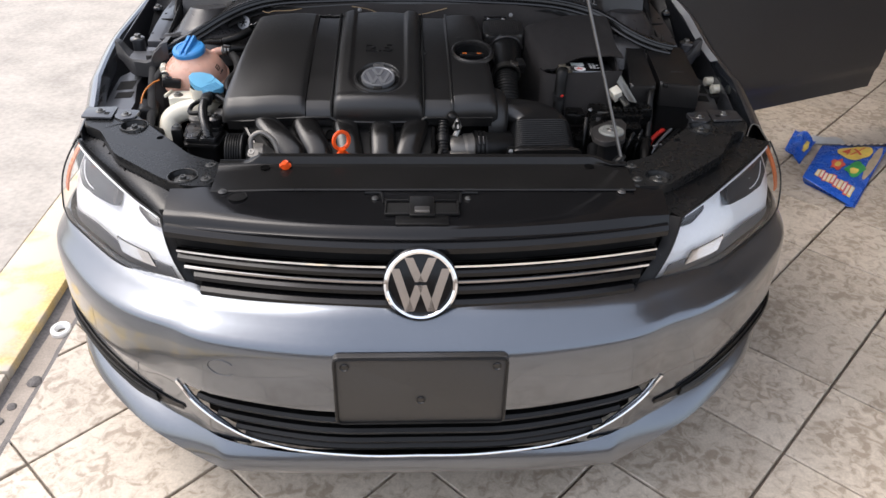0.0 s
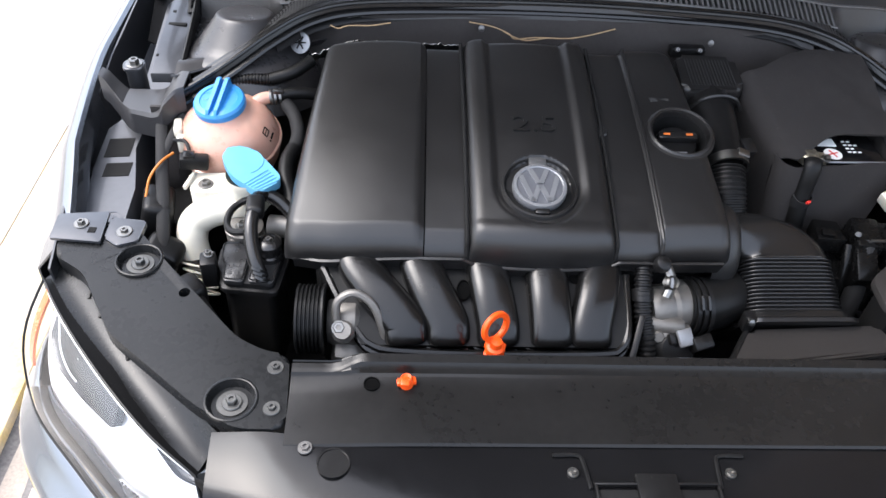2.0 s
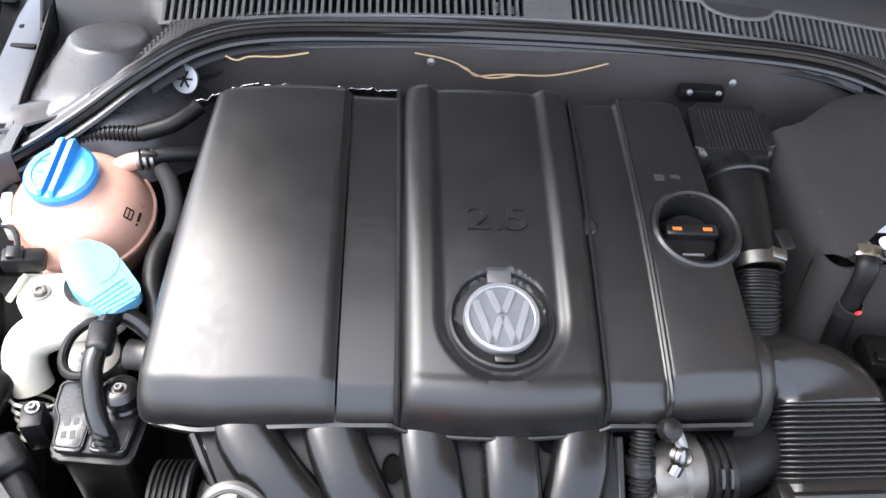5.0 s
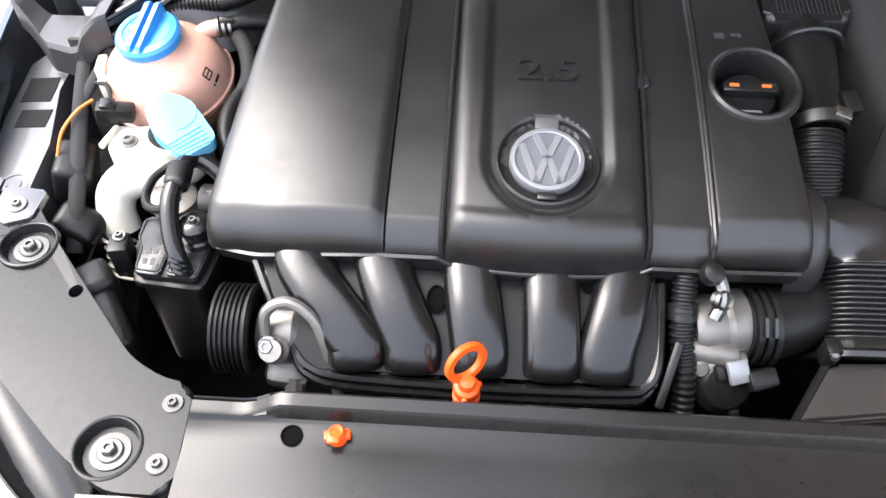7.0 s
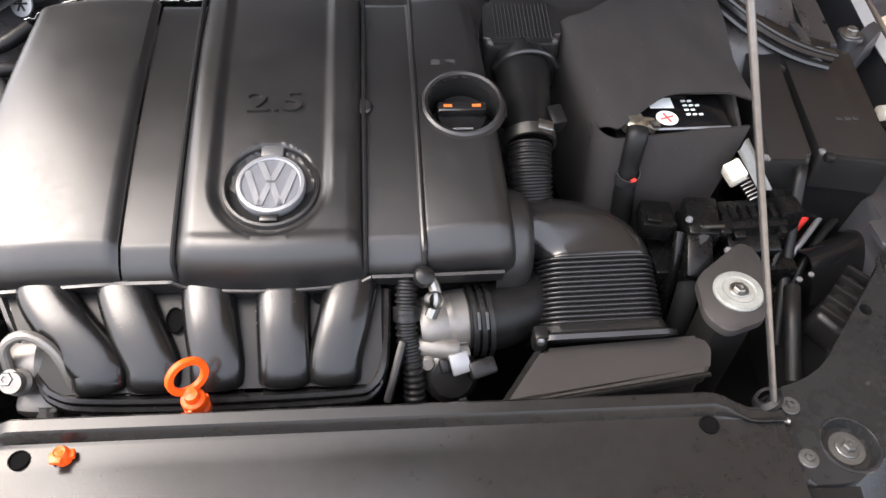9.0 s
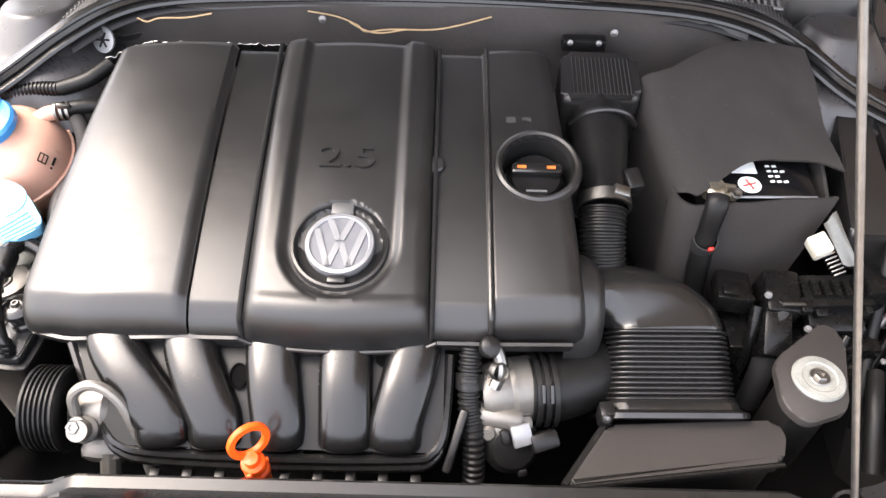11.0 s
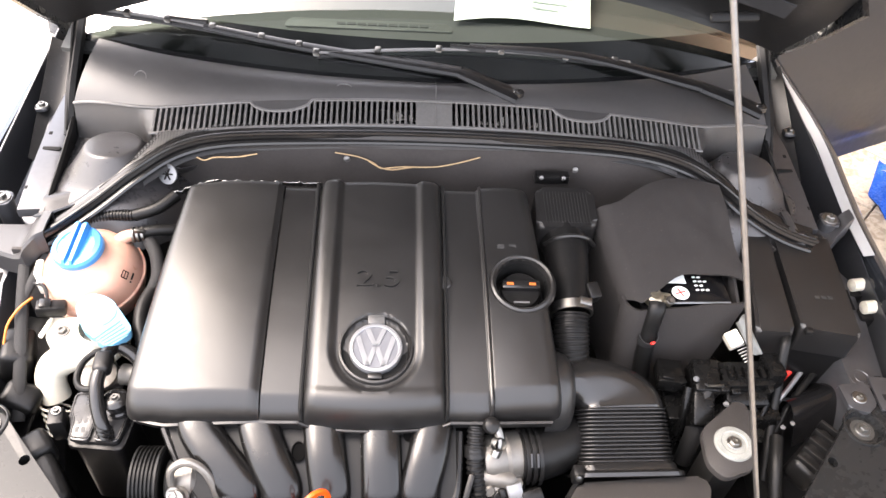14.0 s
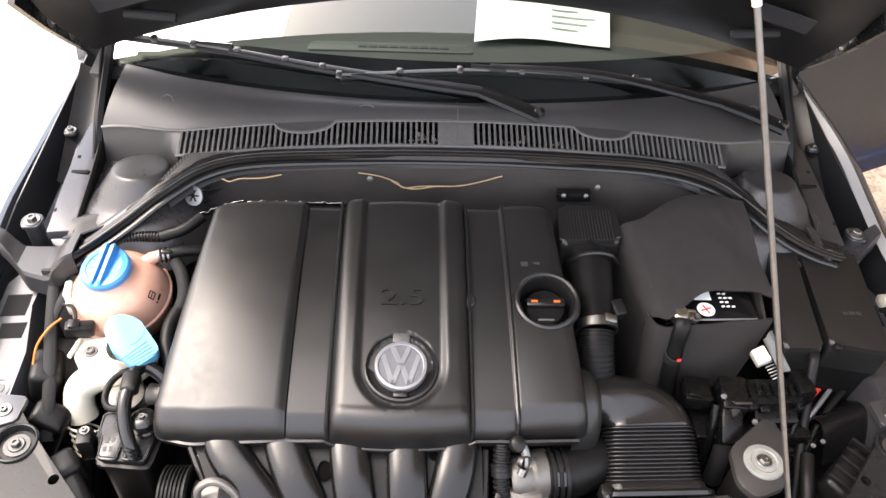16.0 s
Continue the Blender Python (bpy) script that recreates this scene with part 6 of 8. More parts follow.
for xt, xb in ((-0.364, -0.290), (-0.272, -0.230), (-0.174, -0.159), (-0.086, -0.082), (-0.004, -0.025)):
    bm = bm_new()
    way_pts = smooth_path([(xt, 2.022, 0.826), (xt + 0.1 * (xb - xt), 1.998, 0.820), (xt + 0.5 * (xb - xt), 1.960, 0.806), (xb - 0.05 * (xb - xt), 1.927, 0.786), (xb, 1.913, 0.774), (xb + 0.02 * (xb - xt), 1.906, 0.764)], 6)
    rings = []
    for i, p in enumerate(way_pts):
        q = i / (len(way_pts) - 1)
        d = (way_pts[min(i + 1, len(way_pts) - 1)] - way_pts[max(i - 1, 0)]).normalized()
        sx = (Vector((1, 0, 0)) - d * d.x).normalized()
        up = sx.cross(d).normalized()
        up = up if up.z > 0 else -up
        r = 0.0315 * math.sqrt(max(0.05, 1 - max(0, (q - 0.82) / 0.19) ** 3))
        rings.append([p + sx * r * math.copysign(abs(math.cos(a)) ** 0.72, math.cos(a)) + up * r * 0.76 * math.copysign(abs(math.sin(a)) ** 0.72, math.sin(a)) for a in (2 * math.pi * k / 32 for k in range(32))])
    loft(bm, rings)
    part("runner", bm, MANIFOLD, manifold, sharp=60)
    bm = bm_new()   # raised seam beside the runner
    tube(bm, [p + Vector((-0.0365, 0.004, -0.010)) for p in way_pts[4:-3]] + [way_pts[-2] + Vector((dx, dy, -0.006)) for dx, dy in ((-0.030, -0.004), (-0.014, -0.010), (0.012, -0.011), (0.028, -0.006))], 0.0030, 8, 2)
    part("runner_seam", bm, MANIFOLD, manifold)
# black discs on the moulding paint the shade inside its holes
bm = bm_new()
lathe(bm, [(0.014, 0), (0.014, 0.003), (0.0125, 0.0035), (0.0115, 0.0005), (0, 0.0003)], pose(-0.208, 1.966, 0.8130, 26) @ Matrix.Diagonal((0.75, 1.1, 1, 1)), 24)
part("manifold_hole", bm, DEEP, manifold)
bm = bm_new()
lathe(bm, [(0.009, 0), (0.009, 0.002), (0.0, 0.0022)], pose(-0.042, 1.991, 0.818, 28), 18)
part("manifold_hole", bm, DEEP, manifold)
for x in lin(-0.30, 0.0, 9):
    bm = bm_new()
    box(bm, (x, 1.876, 0.727), (0.012, 0.012, 0.04), 0.002)
    part("lug", bm, PLASTIC, manifold)
bm = bm_new()
box(bm, (0.045, 1.913, 0.77), (0.01, 0.075, 0.012), 0.003, (35, 0, -20))
part("bracket", bm, PLASTIC, manifold)
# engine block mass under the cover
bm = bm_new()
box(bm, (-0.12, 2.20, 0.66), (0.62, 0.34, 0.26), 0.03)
# painted near-black as the shade under the cover
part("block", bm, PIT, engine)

# dipstick
dipstick = thing("dipstick", (-0.168, 1.862, 0.78), "orange ring-topped oil dipstick", "dipstick")
rm = Matrix.Translation((-0.173, 1.868, 0.846)) @ Vector((0.58, -0.79, 0.18)).to_track_quat("Z", "Y").to_matrix().to_4x4()
bm = bm_new()
rings = []
for j in range(41):   # flat-sided moulded ring
    a = 2 * math.pi * j / 40
    c = Vector((math.cos(a), math.sin(a), 0))
    rings.append([rm @ (c * (0.0195 + dr) + Vector((0, 0, dz))) for dr, dz in ((0.0040, -0.002), (0.0040, 0.002), (0.0030, 0.0034), (-0.0030, 0.0034), (-0.0040, 0.002), (-0.0040, -0.002), (-0.0030, -0.0034), (0.0030, -0.0034))])
loft(bm, rings, caps=False)
part("ring", bm, ORANGE, dipstick)
bm = bm_new()
lathe(bm, [(0.0, 0.030), (0.0075, 0.029), (0.0085, 0.019), (0.0125, 0.017), (0.0135, 0.014), (0.0135, 0.006), (0.0105, 0.004), (0.0105, -0.002), (0.0140, -0.004), (0.0140, -0.013), (0.0115, -0.017), (0.0100, -0.05), (0.008, -0.07)], pose(-0.171, 1.860, 0.803, 8), 22)
part("stopper", bm, ORANGE, dipstick)
for a in (25, 145, 265):   # grip lugs round the stopper
    bm = bm_new()
    box(bm, (-0.171 + 0.0135 * math.cos(radians(a)), 1.858 + 0.0135 * math.sin(radians(a)), 0.812), (0.005, 0.005, 0.010), 0.0015, (8, 0, a))
    part("lug", bm, ORANGE, dipstick)
clip_or = thing("orange_clip", (-0.29, 1.797, 0.811), "small orange plastic clip on the radiator cover", "clip")
bm = bm_new()
lathe(bm, [(0, 0), (0.009, 0), (0.0095, 0.004), (0.008, 0.013), (0.006, 0.016), (0.003, 0.014), (0, 0.014)], pose(-0.29, 1.797, 0.8140), 14)
part("stem", bm, ORANGE, clip_or)
bm = bm_new()
box(bm, (-0.29, 1.797, 0.8202), (0.025, 0.010, 0.007), 0.002, (0, 0, 10))
box(bm, (-0.292, 1.792, 0.8262), (0.012, 0.014, 0.006), 0.002)
part("crossbar", bm, ORANGE, clip_or)

# pulley, pump and pipe
bm = bm_new()
pm2 = pose(-0.425, 1.94, 0.775, 0, 90, 0)
prof = [(0.0, -0.02), (0.047, -0.02), (0.050, -0.019)]
for k in range(6):
    z = -0.016 + 0.0056 * k
    prof += [(0.050, z), (0.0465, z + 0.0014), (0.0465, z + 0.0026), (0.050, z + 0.004)]
prof += [(0.051, 0.019), (0.047, 0.021), (0.020, 0.017), (0.0, 0.017)]
lathe(bm, prof, pm2, 48)
part("pulley", bm, RUBBER, engine, "black ribbed belt pulley")
bm = bm_new()
lathe(bm, [(0, -0.03), (0.030, -0.03), (0.036, -0.02), (0.036, 0.01), (0.028, 0.02), (0.028, 0.035), (0, 0.036)], pose(-0.372, 1.945, 0.765, 0, 90, 0), 28)
box(bm, (-0.37, 1.92, 0.735), (0.05, 0.05, 0.04), 0.01, (20, 10, 0))
lathe(bm, [(0, 0), (0.016, 0), (0.016, 0.012), (0.012, 0.016), (0.012, 0.03), (0, 0.03)], pose(-0.378, 1.915, 0.775, 35, 0, 0), 18)
pump = part("pump", bm, ALU, engine, "cast aluminium pump")
bm = bm_new()
hexbolt(bm, pose(-0.383, 1.908, 0.792, 35), 0.0085, 0.012, 0.0115)
part("nut", bm, STEEL, pump)
bm = bm_new()
tube(bm, [(-0.388, 1.918, 0.79), (-0.386, 1.932, 0.82), (-0.362, 1.938, 0.832), (-0.335, 1.928, 0.815), (-0.318, 1.905, 0.77), (-0.31, 1.885, 0.73)], 0.0062, 10, 6)
part("pipe", bm, ALU, pump, "dull aluminium pipe")
bm = bm_new()
tube(bm, [(-0.36, 1.905, 0.74), (-0.362, 1.885, 0.71), (-0.365, 1.87, 0.66)], 0.012, 10, 4)
part("pipe", bm, ALU, pump)
bm = bm_new()
box(bm, (-0.40, 2.0, 0.79), (0.02, 0.03, 0.05), 0.006)
part("bracket", bm, ALU, engine)

# throttle body and its rubber elbow
bm = bm_new()
lathe(bm, [(0, -0.035), (0.034, -0.035), (0.038, -0.025), (0.036, 0.0), (0.040, 0.006), (0.040, 0.03), (0, 0.03)], pose(0.108, 1.985, 0.765, 0, 90, 10), 28)
box(bm, (0.10, 1.95, 0.755), (0.055, 0.03, 0.02), 0.007, (30, 10, 0))
box(bm, (0.112, 1.945, 0.752), (0.05, 0.018, 0.03), 0.006, (30, 0, 14))
lathe(bm, [(0, 0), (0.0095, 0), (0.0095, 0.012), (0.007, 0.015), (0, 0.015)], pose(0.084, 1.938, 0.752, 50, 0, 0), 16)
box(bm, (0.118, 1.952, 0.772), (0.030, 0.010, 0.008), 0.002, (30, 0, 10))
lathe(bm, [(0, 0), (0.0145, 0), (0.0155, 0.004), (0.0155, 0.046), (0.012, 0.052), (0, 0.053)], pose(0.072, 1.952, 0.764, 0, 90, -8), 20)
box(bm, (0.122, 1.955, 0.762), (0.012, 0.022, 0.018), 0.003, (25, 0, -8))
throttle = part("throttle_body", bm, ALU, engine, "cast aluminium throttle body")
bm = bm_new()
tube(bm, [(0.082, 1.995, 0.852), (0.092, 1.985, 0.842), (0.095, 1.97, 0.83), (0.088, 1.958, 0.815)], 0.0075, 10, 5)
lathe(bm, [(0.009, 0), (0.011, 0.003), (0.009, 0.008), (0.011, 0.012), (0.009, 0.016)], pose(0.09, 1.972, 0.83, 40, 20, 0), 14)
part("fitting", bm, STEEL, throttle, "bright metal pipe fitting")
bm = bm_new()
lathe(bm, [(0.0, 0), (0.012, 0), (0.013, 0.008), (0.011, 0.013), (0.006, 0.0155), (0, 0.016)], pose(0.080, 1.992, 0.846, 25, 10, 0), 20)
part("hose_cap", bm, PLASTIC, throttle)
bm = bm_new()
tube(bm, [(0.132, 1.985, 0.768), (0.165, 1.990, 0.766), (0.195, 2.006, 0.760), (0.222, 2.030, 0.748), (0.25, 2.06, 0.73)], (0.040, 0.046), 24, 6)
elbow = part("intake_hose", bm, RUBBER, engine, "black rubber intake hose")
for x in (0.140, 0.150, 0.160):
    bm = bm_new()
    lathe(bm, [(0.042, -0.003), (0.0455, -0.003), (0.0455, 0.003), (0.042, 0.003)], pose(x, 1.986, 0.767, 0, 90, 6), 32)
    part("clamp", bm, PLASTIC, elbow)
for x in (0.146, 0.156):
    bm = bm_new()
    box(bm, (x, 1.957, 0.805), (0.004, 0.022, 0.006), 0.001, (40, 0, 3))
    part("clamp_lug", bm, SATIN, elbow)
bm = bm_new()
tube(bm, [(0.062, 2.01, 0.835), (0.060, 1.985, 0.815), (0.060, 1.955, 0.785), (0.066, 1.925, 0.755), (0.068, 1.90, 0.72), (0.068, 1.885, 0.68)], 0.0125, 14, 6, ribs=26)
part("wiring_conduit", bm, PLASTIC, engine, "ribbed black wiring conduit")
bm = bm_new()
lathe(bm, [(0.0125, 0), (0.0165, 0), (0.0165, 0.018), (0.0125, 0.018)], pose(0.060, 1.968, 0.795, -51), 18)
part("conduit_clip", bm, PLASTIC, engine)
bm = bm_new()
lathe(bm, [(0, -0.03), (0.030, -0.03), (0.032, -0.012), (0.035, -0.010), (0.035, -0.004), (0.030, 0.0), (0.026, 0.006), (0.012, 0.008), (0, 0.008)], pose(0.114, 1.922, 0.742, 48, 0, 14), 28)
for a in (20, 110, 200, 290):   # screw ears on the cover's rim
    box(bm, (0.114 + 0.036 * math.cos(radians(a)), 1.925 + 0.024 * math.sin(radians(a)), 0.741 + 0.026 * math.sin(radians(a))), (0.012, 0.010, 0.012), 0.003, (48, 0, 14))
box(bm, (0.150, 1.925, 0.752), (0.034, 0.022, 0.020), 0.004, (30, 0, 20))
plug = part("throttle_plug", bm, PLASTIC, engine, "black plug with a white latch")
bm = bm_new()
box(bm, (0.123, 1.926, 0.763), (0.024, 0.026, 0.007), 0.002, (38, 0, 18))
part("latch", bm, SILVER, plug)
bm = bm_new()
box(bm, (0.103, 1.925, 0.760), (0.010, 0.018, 0.012), 0.003, (38, 0, 18))
part("latch", bm, PLASTIC, plug)

# ---- air filter box with bellows ----
airbox = thing("air_filter_box", (0.31, 1.93, 0.55), "black plastic air filter box with a ribbed bellows duct", "air filter box")
ax = Vector((0.02, -0.88, -0.47)).normalized()
side_v = (Vector((1, 0.03, 0.02)) - ax * Vector((1, 0.03, 0.02)).dot(ax)).normalized()
deep = side_v.cross(ax).normalized()
if deep.y < 0:
    deep = -deep


def rect_ring(c, w, d, r, right=side_v, back=deep, n=6):
    out = []
    for sx, sy, a0 in ((1, 1, 0), (-1, 1, 90), (-1, -1, 180), (1, -1, 270)):
        for k in range(n + 1):
            a = radians(a0 + 90 * k / n)
            out.append(c + right * (sx * (w / 2 - r) + r * math.cos(a)) + back * (sy * (d / 2 - r) + r * math.sin(a)))
    return out


b_top = Vector((0.304, 2.042, 0.824)) + deep * 0.056
rings = []
for k in range(14):
    c = b_top + ax * (0.0062 * k)
    for j in range(6):
        g = 0.008 * math.sin(math.pi * j / 6) ** 0.7
        rings.append(rect_ring(c + ax * 0.0062 * j / 6, 0.148 + g + 0.0008 * k, 0.106 + g, 0.036, n=8))
bm = bm_new()
loft(bm, rings)
part("bellows", bm, SATIN, airbox, "ribbed black bellows", sharp=80)
bm = bm_new()   # fan-shaped elbow from the bellows round into the cover's side
pivot = b_top - side_v * 0.074
rings = [rect_ring(b_top + ax * 0.004, 0.144, 0.102, 0.036, n=8)]
for th in lin(0.0, math.pi / 2 + 0.15, 22):
    e = side_v * (0.150 * math.cos(th)) - ax * (0.088 * math.sin(th))
    near = side_v * (0.002 * math.cos(th) - 0.010 * math.sin(th)) - ax * (0.008 * math.sin(th))
    w = (e - near).length
    rings.append(rect_ring(pivot + (e + near) / 2 - deep * (0.012 * math.sin(th) ** 2), w, 0.106 - 0.020 * math.sin(th), 0.036 + 0.006 * math.sin(th), right=(e - near).normalized(), n=8))
loft(bm, rings)
part("duct_elbow", bm, SATIN, airbox, "smooth black duct elbow", sharp=85)
b_bot = b_top + ax * 0.089
bm = bm_new()
loft(bm, [rect_ring(b_bot + ax * o, 0.160 + g, 0.125 + g, 0.025) for o, g in ((-0.004, -0.008), (0.0, 0.0), (0.008, 0.004), (0.012, 0.02), (0.018, 0.02), (0.02, 0.0))])
part("collar", bm, SATIN, airbox)
bm = bm_new()
LID = [(0.171, 1.864), (0.226, 1.941), (0.426, 1.951), (0.433, 1.930), (0.421, 1.897)]
slab(bm, rounded(LID, 0.008), -0.02, 0.006, 0.006, seg=3, m=Matrix.Translation((0, 0, 0.762)), zf=lambda x, y: 0.02 * (x - 0.3) - 0.06 * (y - 1.92))
part("lid", bm, MATT, airbox)
bm = bm_new()
slab(bm, rounded([(x * 0.96 + 0.012, y * 0.99 + 0.02) for x, y in LID], 0.01), 0.55, 0.742, 0.004)
part("box_body", bm, PLASTIC, airbox)
bm = bm_new()
tube(bm, [(0.168, 1.865, 0.762), (0.223, 1.943, 0.759)], 0.005, 6, 2)
tube(bm, [(0.173, 1.862, 0.765), (0.421, 1.894, 0.769)], 0.003, 6, 2)
part("lid_lip", bm, SATIN, airbox)
bm = bm_new()
box(bm, (0.222, 1.95, 0.775), (0.018, 0.02, 0.03), 0.004)
part("clip", bm, PLASTIC, airbox)
bm = bm_new()
lathe(bm, [(0, 0), (0.006, 0), (0.005, 0.004), (0, 0.005)], pose(0.22, 1.939, 0.785, 60), 12)
part("screw", bm, STEEL, airbox)

# resonator and breather hose beside the cover
breather = thing("breather_duct", (0.25, 2.30, 0.80), "black breather duct with ribbed hose and steel clamp", "air duct")
bm = bm_new()
slab(bm, rounded([(0.180, 2.338), (0.292, 2.345), (0.292, 2.428), (0.185, 2.43)], 0.014), 0.86, 0.942, 0.010, seg=4, zf=lambda x, y: 0.16 * (y - 2.38))
head = part("resonator", bm, COVER, breather)
bm = bm_new()
for i in range(15):   # fine ridges along the lid
    box(bm, (0.200 + 0.0056 * i, 2.384, 0.9432), (0.0020, 0.070, 0.0016), 0.0004, (9.1, 0, 0), 1)
tagged(part("ridged_lid", bm, COVER, head), kind="stuff")
bm = bm_new()
tube(bm, [(0.235, 2.35, 0.894), (0.236, 2.315, 0.895), (0.234, 2.26, 0.888), (0.231, 2.204, 0.880)], (0.044, 0.029), 24, 6)
part("neck", bm, PLASTIC, breather)
bm = bm_new()
tube(bm, [(0.196, 2.325, 0.905), (0.215, 2.318, 0.930), (0.242, 2.316, 0.938), (0.268, 2.318, 0.930), (0.286, 2.325, 0.905)], 0.004, 8, 5)
part("rib", bm, COVER, breather)
bm = bm_new()
tube(bm, [(0.230, 2.192, 0.875), (0.229, 2.165, 0.858), (0.230, 2.140, 0.832), (0.232, 2.115, 0.79)], 0.029, 24, 6, ribs=17, rib=0.06)
part("ribbed_hose", bm, RUBBER, breather)
bm = bm_new()
lathe(bm, [(0.032, -0.008), (0.0365, -0.008), (0.0365, 0.008), (0.032, 0.008)], pose(0.2305, 2.197, 0.878, -72, 0, 0), 32)
box(bm, (0.248, 2.191, 0.909), (0.022, 0.014, 0.008), 0.002, (24, 20, 0))
part("clamp", bm, STEEL, breather, "bright steel hose clamp")
for x, y, z in ((0.208, 2.245, 0.885), (0.258, 2.238, 0.88), (0.268, 2.225, 0.892)):
    bm = bm_new()
    box(bm, (x, y, z), (0.022, 0.03, 0.03), 0.004, (20, 0, 15))
    part("fitting", bm, PLASTIC, breather)

# ---- battery in its felt jacket ----
battery = thing("battery", (0.43, 2.28, 0.62), "black car battery in a felt jacket with its flap open", "battery")
bm = bm_new()
box(bm, (0.44, 2.30, 0.76), (0.165, 0.165, 0.21), 0.006)
part("case", bm, PLASTIC, battery)
bm = bm_new()
def drape(u, v):
    """The flap that lies over the top and runs on, round the shoulder, as the jacket's side."""
    wob = 0.003 * noise.noise((u * 6, v * 4, 2)) + 0.0015 * noise.noise((u * 17, v * 11, 5))
    q = min(1.0, u / 0.6)
    bx, by, bz = 0.532 - 0.214 * q, 2.438 + 0.030 * math.sin(math.pi * min(1.0, q * 1.1)) - 0.052 * q * q, 0.956 - 0.006 * q
    fx, fy, fz = 0.543 - 0.191 * q, 2.236 + 0.040 * math.sin(math.pi * min(1.0, q * 1.02)) ** 0.9 - 0.030 * q + 0.003 * math.sin(13 * q), 0.906 - 0.016 * q * q
    x, y = bx + (fx - bx) * v, by + (fy - by) * v
    z = bz + (fz - bz) * v + 0.012 * math.sin(math.pi * v) * math.sin(math.pi * q) + 0.006 * (1 - q) * math.sin(7 * v + 0.5)
    if u >= 0.6:
        a = min(1.0, (u - 0.6) / 0.2) * math.pi / 2
        x, z = x - 0.030 * math.sin(a), z - 0.030 + 0.030 * math.cos(a)
        y += 0.016 * v * math.sin(a)
    if u > 0.8:
        k = (u - 0.8) / 0.2
        x, z = x + 0.004 * k, z + (0.70 - z) * k
        y -= 0.040 * k * v
    return Vector((x, y, z + wob))
sheet(bm, drape, lin(0, 1, 56), lin(0, 1, 28), 0.004)
part("flap", bm, FELT, battery, "folded-back felt flap and side of the jacket", sharp=70)
bm = bm_new()
def front_wall(u, v):
    if u < 0.2:   # rounded upright corner
        a = u / 0.2 * math.pi / 2
        x, y, top = 0.352 - 0.031 * math.cos(a), 2.226 - 0.030 * math.sin(a), 0.886 - 0.006 * u / 0.2
    else:
        k = (u - 0.2) / 0.8
        x, y, top = 0.352 + (0.135 + 0.053 * v) * k, 2.196 + 0.018 * k, 0.880 + 0.004 * k
    return Vector((x, y - 0.040 * (1 - v) ** 0.8 + 0.003 * noise.noise((x * 22, v * 3, 1)), 0.70 + (top - 0.70) * v))
sheet(bm, front_wall, lin(0, 1, 41), lin(0, 1, 14), 0.005)
part("jacket_front", bm, FELT, battery, "black felt front of the jacket", sharp=70)
bm = bm_new()
sheet(bm, lambda u, v: Vector((0.526 + 0.010 * v, 2.222 + 0.18 * u, 0.70 + (0.17 + 0.07 * u) * v)), lin(0, 1, 8), lin(0, 1, 6), 0.005)
part("jacket_side", bm, FELT, battery)
bm = bm_new()
box(bm, (0.444, 2.262, 0.872), (0.150, 0.090, 0.012), 0.003)
part("battery_top", bm, GLOSSY, battery)
bm = bm_new()
tube(bm, [(0.405, 2.216, 0.879), (0.515, 2.219, 0.879)], 0.0018, 6, 2)
part("edge", bm, SILVER, battery)
bm = bm_new()
lathe(bm, [(0, 0), (0.0155, 0), (0.0155, 0.0008), (0, 0.001)], pose(0.431, 2.240, 0.8785), 28)
sign = part("plus_sign", bm, WHITE, battery, "white disc with a red plus")
for rz in (20, 110):
    bm = bm_new()
    box(bm, (0.431, 2.240, 0.8798), (0.02, 0.0026, 0.0006), 0, (0, 0, rz))
    part("bar", bm, RED, sign)
bm = bm_new()
box(bm, (0.430, 2.274, 0.8785), (0.034, 0.022, 0.001), 0)
part("label", bm, PAPER, battery, "white printed label")
for k in range(4):
    for j in range(2 + k % 2):
        bm = bm_new()
        box(bm, (0.464 + 0.009 * j, 2.278 - 0.010 * k, 0.8785), (0.006, 0.0035, 0.0006), 0, (0, 0, 10))
        part("mark", bm, WHITE, battery)
BRASS = material("dull_lead_clamp", (0.42, 0.38, 0.30), 0.35, 0.9, vary=0.2)
bm = bm_new()
lathe(bm, [(0.006, -0.008), (0.015, -0.008), (0.0155, 0.006), (0.013, 0.009), (0.010, 0.010), (0.0095, 0.014), (0, 0.014)], pose(0.379, 2.224, 0.882), 22)
box(bm, (0.396, 2.217, 0.882), (0.024, 0.012, 0.012), 0.003, (0, 0, -20))
box(bm, (0.397, 2.229, 0.884), (0.022, 0.006, 0.010), 0.002, (0, 0, -12))
term = part("terminal_clamp", bm, BRASS, battery, "dull metal terminal clamp")
bm = bm_new()
hexbolt(bm, pose(0.404, 2.214, 0.887, 25), 0.006, 0.007, 0.008)
part("bolt", bm, STEEL, term)
bm = bm_new()
tube(bm, [(0.380, 2.208, 0.888), (0.377, 2.197, 0.882), (0.374, 2.190, 0.864), (0.372, 2.184, 0.838), (0.371, 2.172, 0.80), (0.374, 2.160, 0.75), (0.378, 2.150, 0.70)], 0.0150, 14, 6, flat=0.7)
cab = part("positive_lead", bm, RUBBER, battery, "black positive lead over the jacket")
bm = bm_new()
box(bm, (0.376, 2.164, 0.833), (0.008, 0.005, 0.007), 0.002, (25, 0, 20))
part("tag", bm, RED, cab)
bm = bm_new()
lathe(bm, [(0.0150, -0.010), (0.0172, -0.010), (0.0172, 0.010), (0.0150, 0.010)], pose(0.372, 2.181, 0.826, 14), 16)
part("tape", bm, CLOTH, cab)

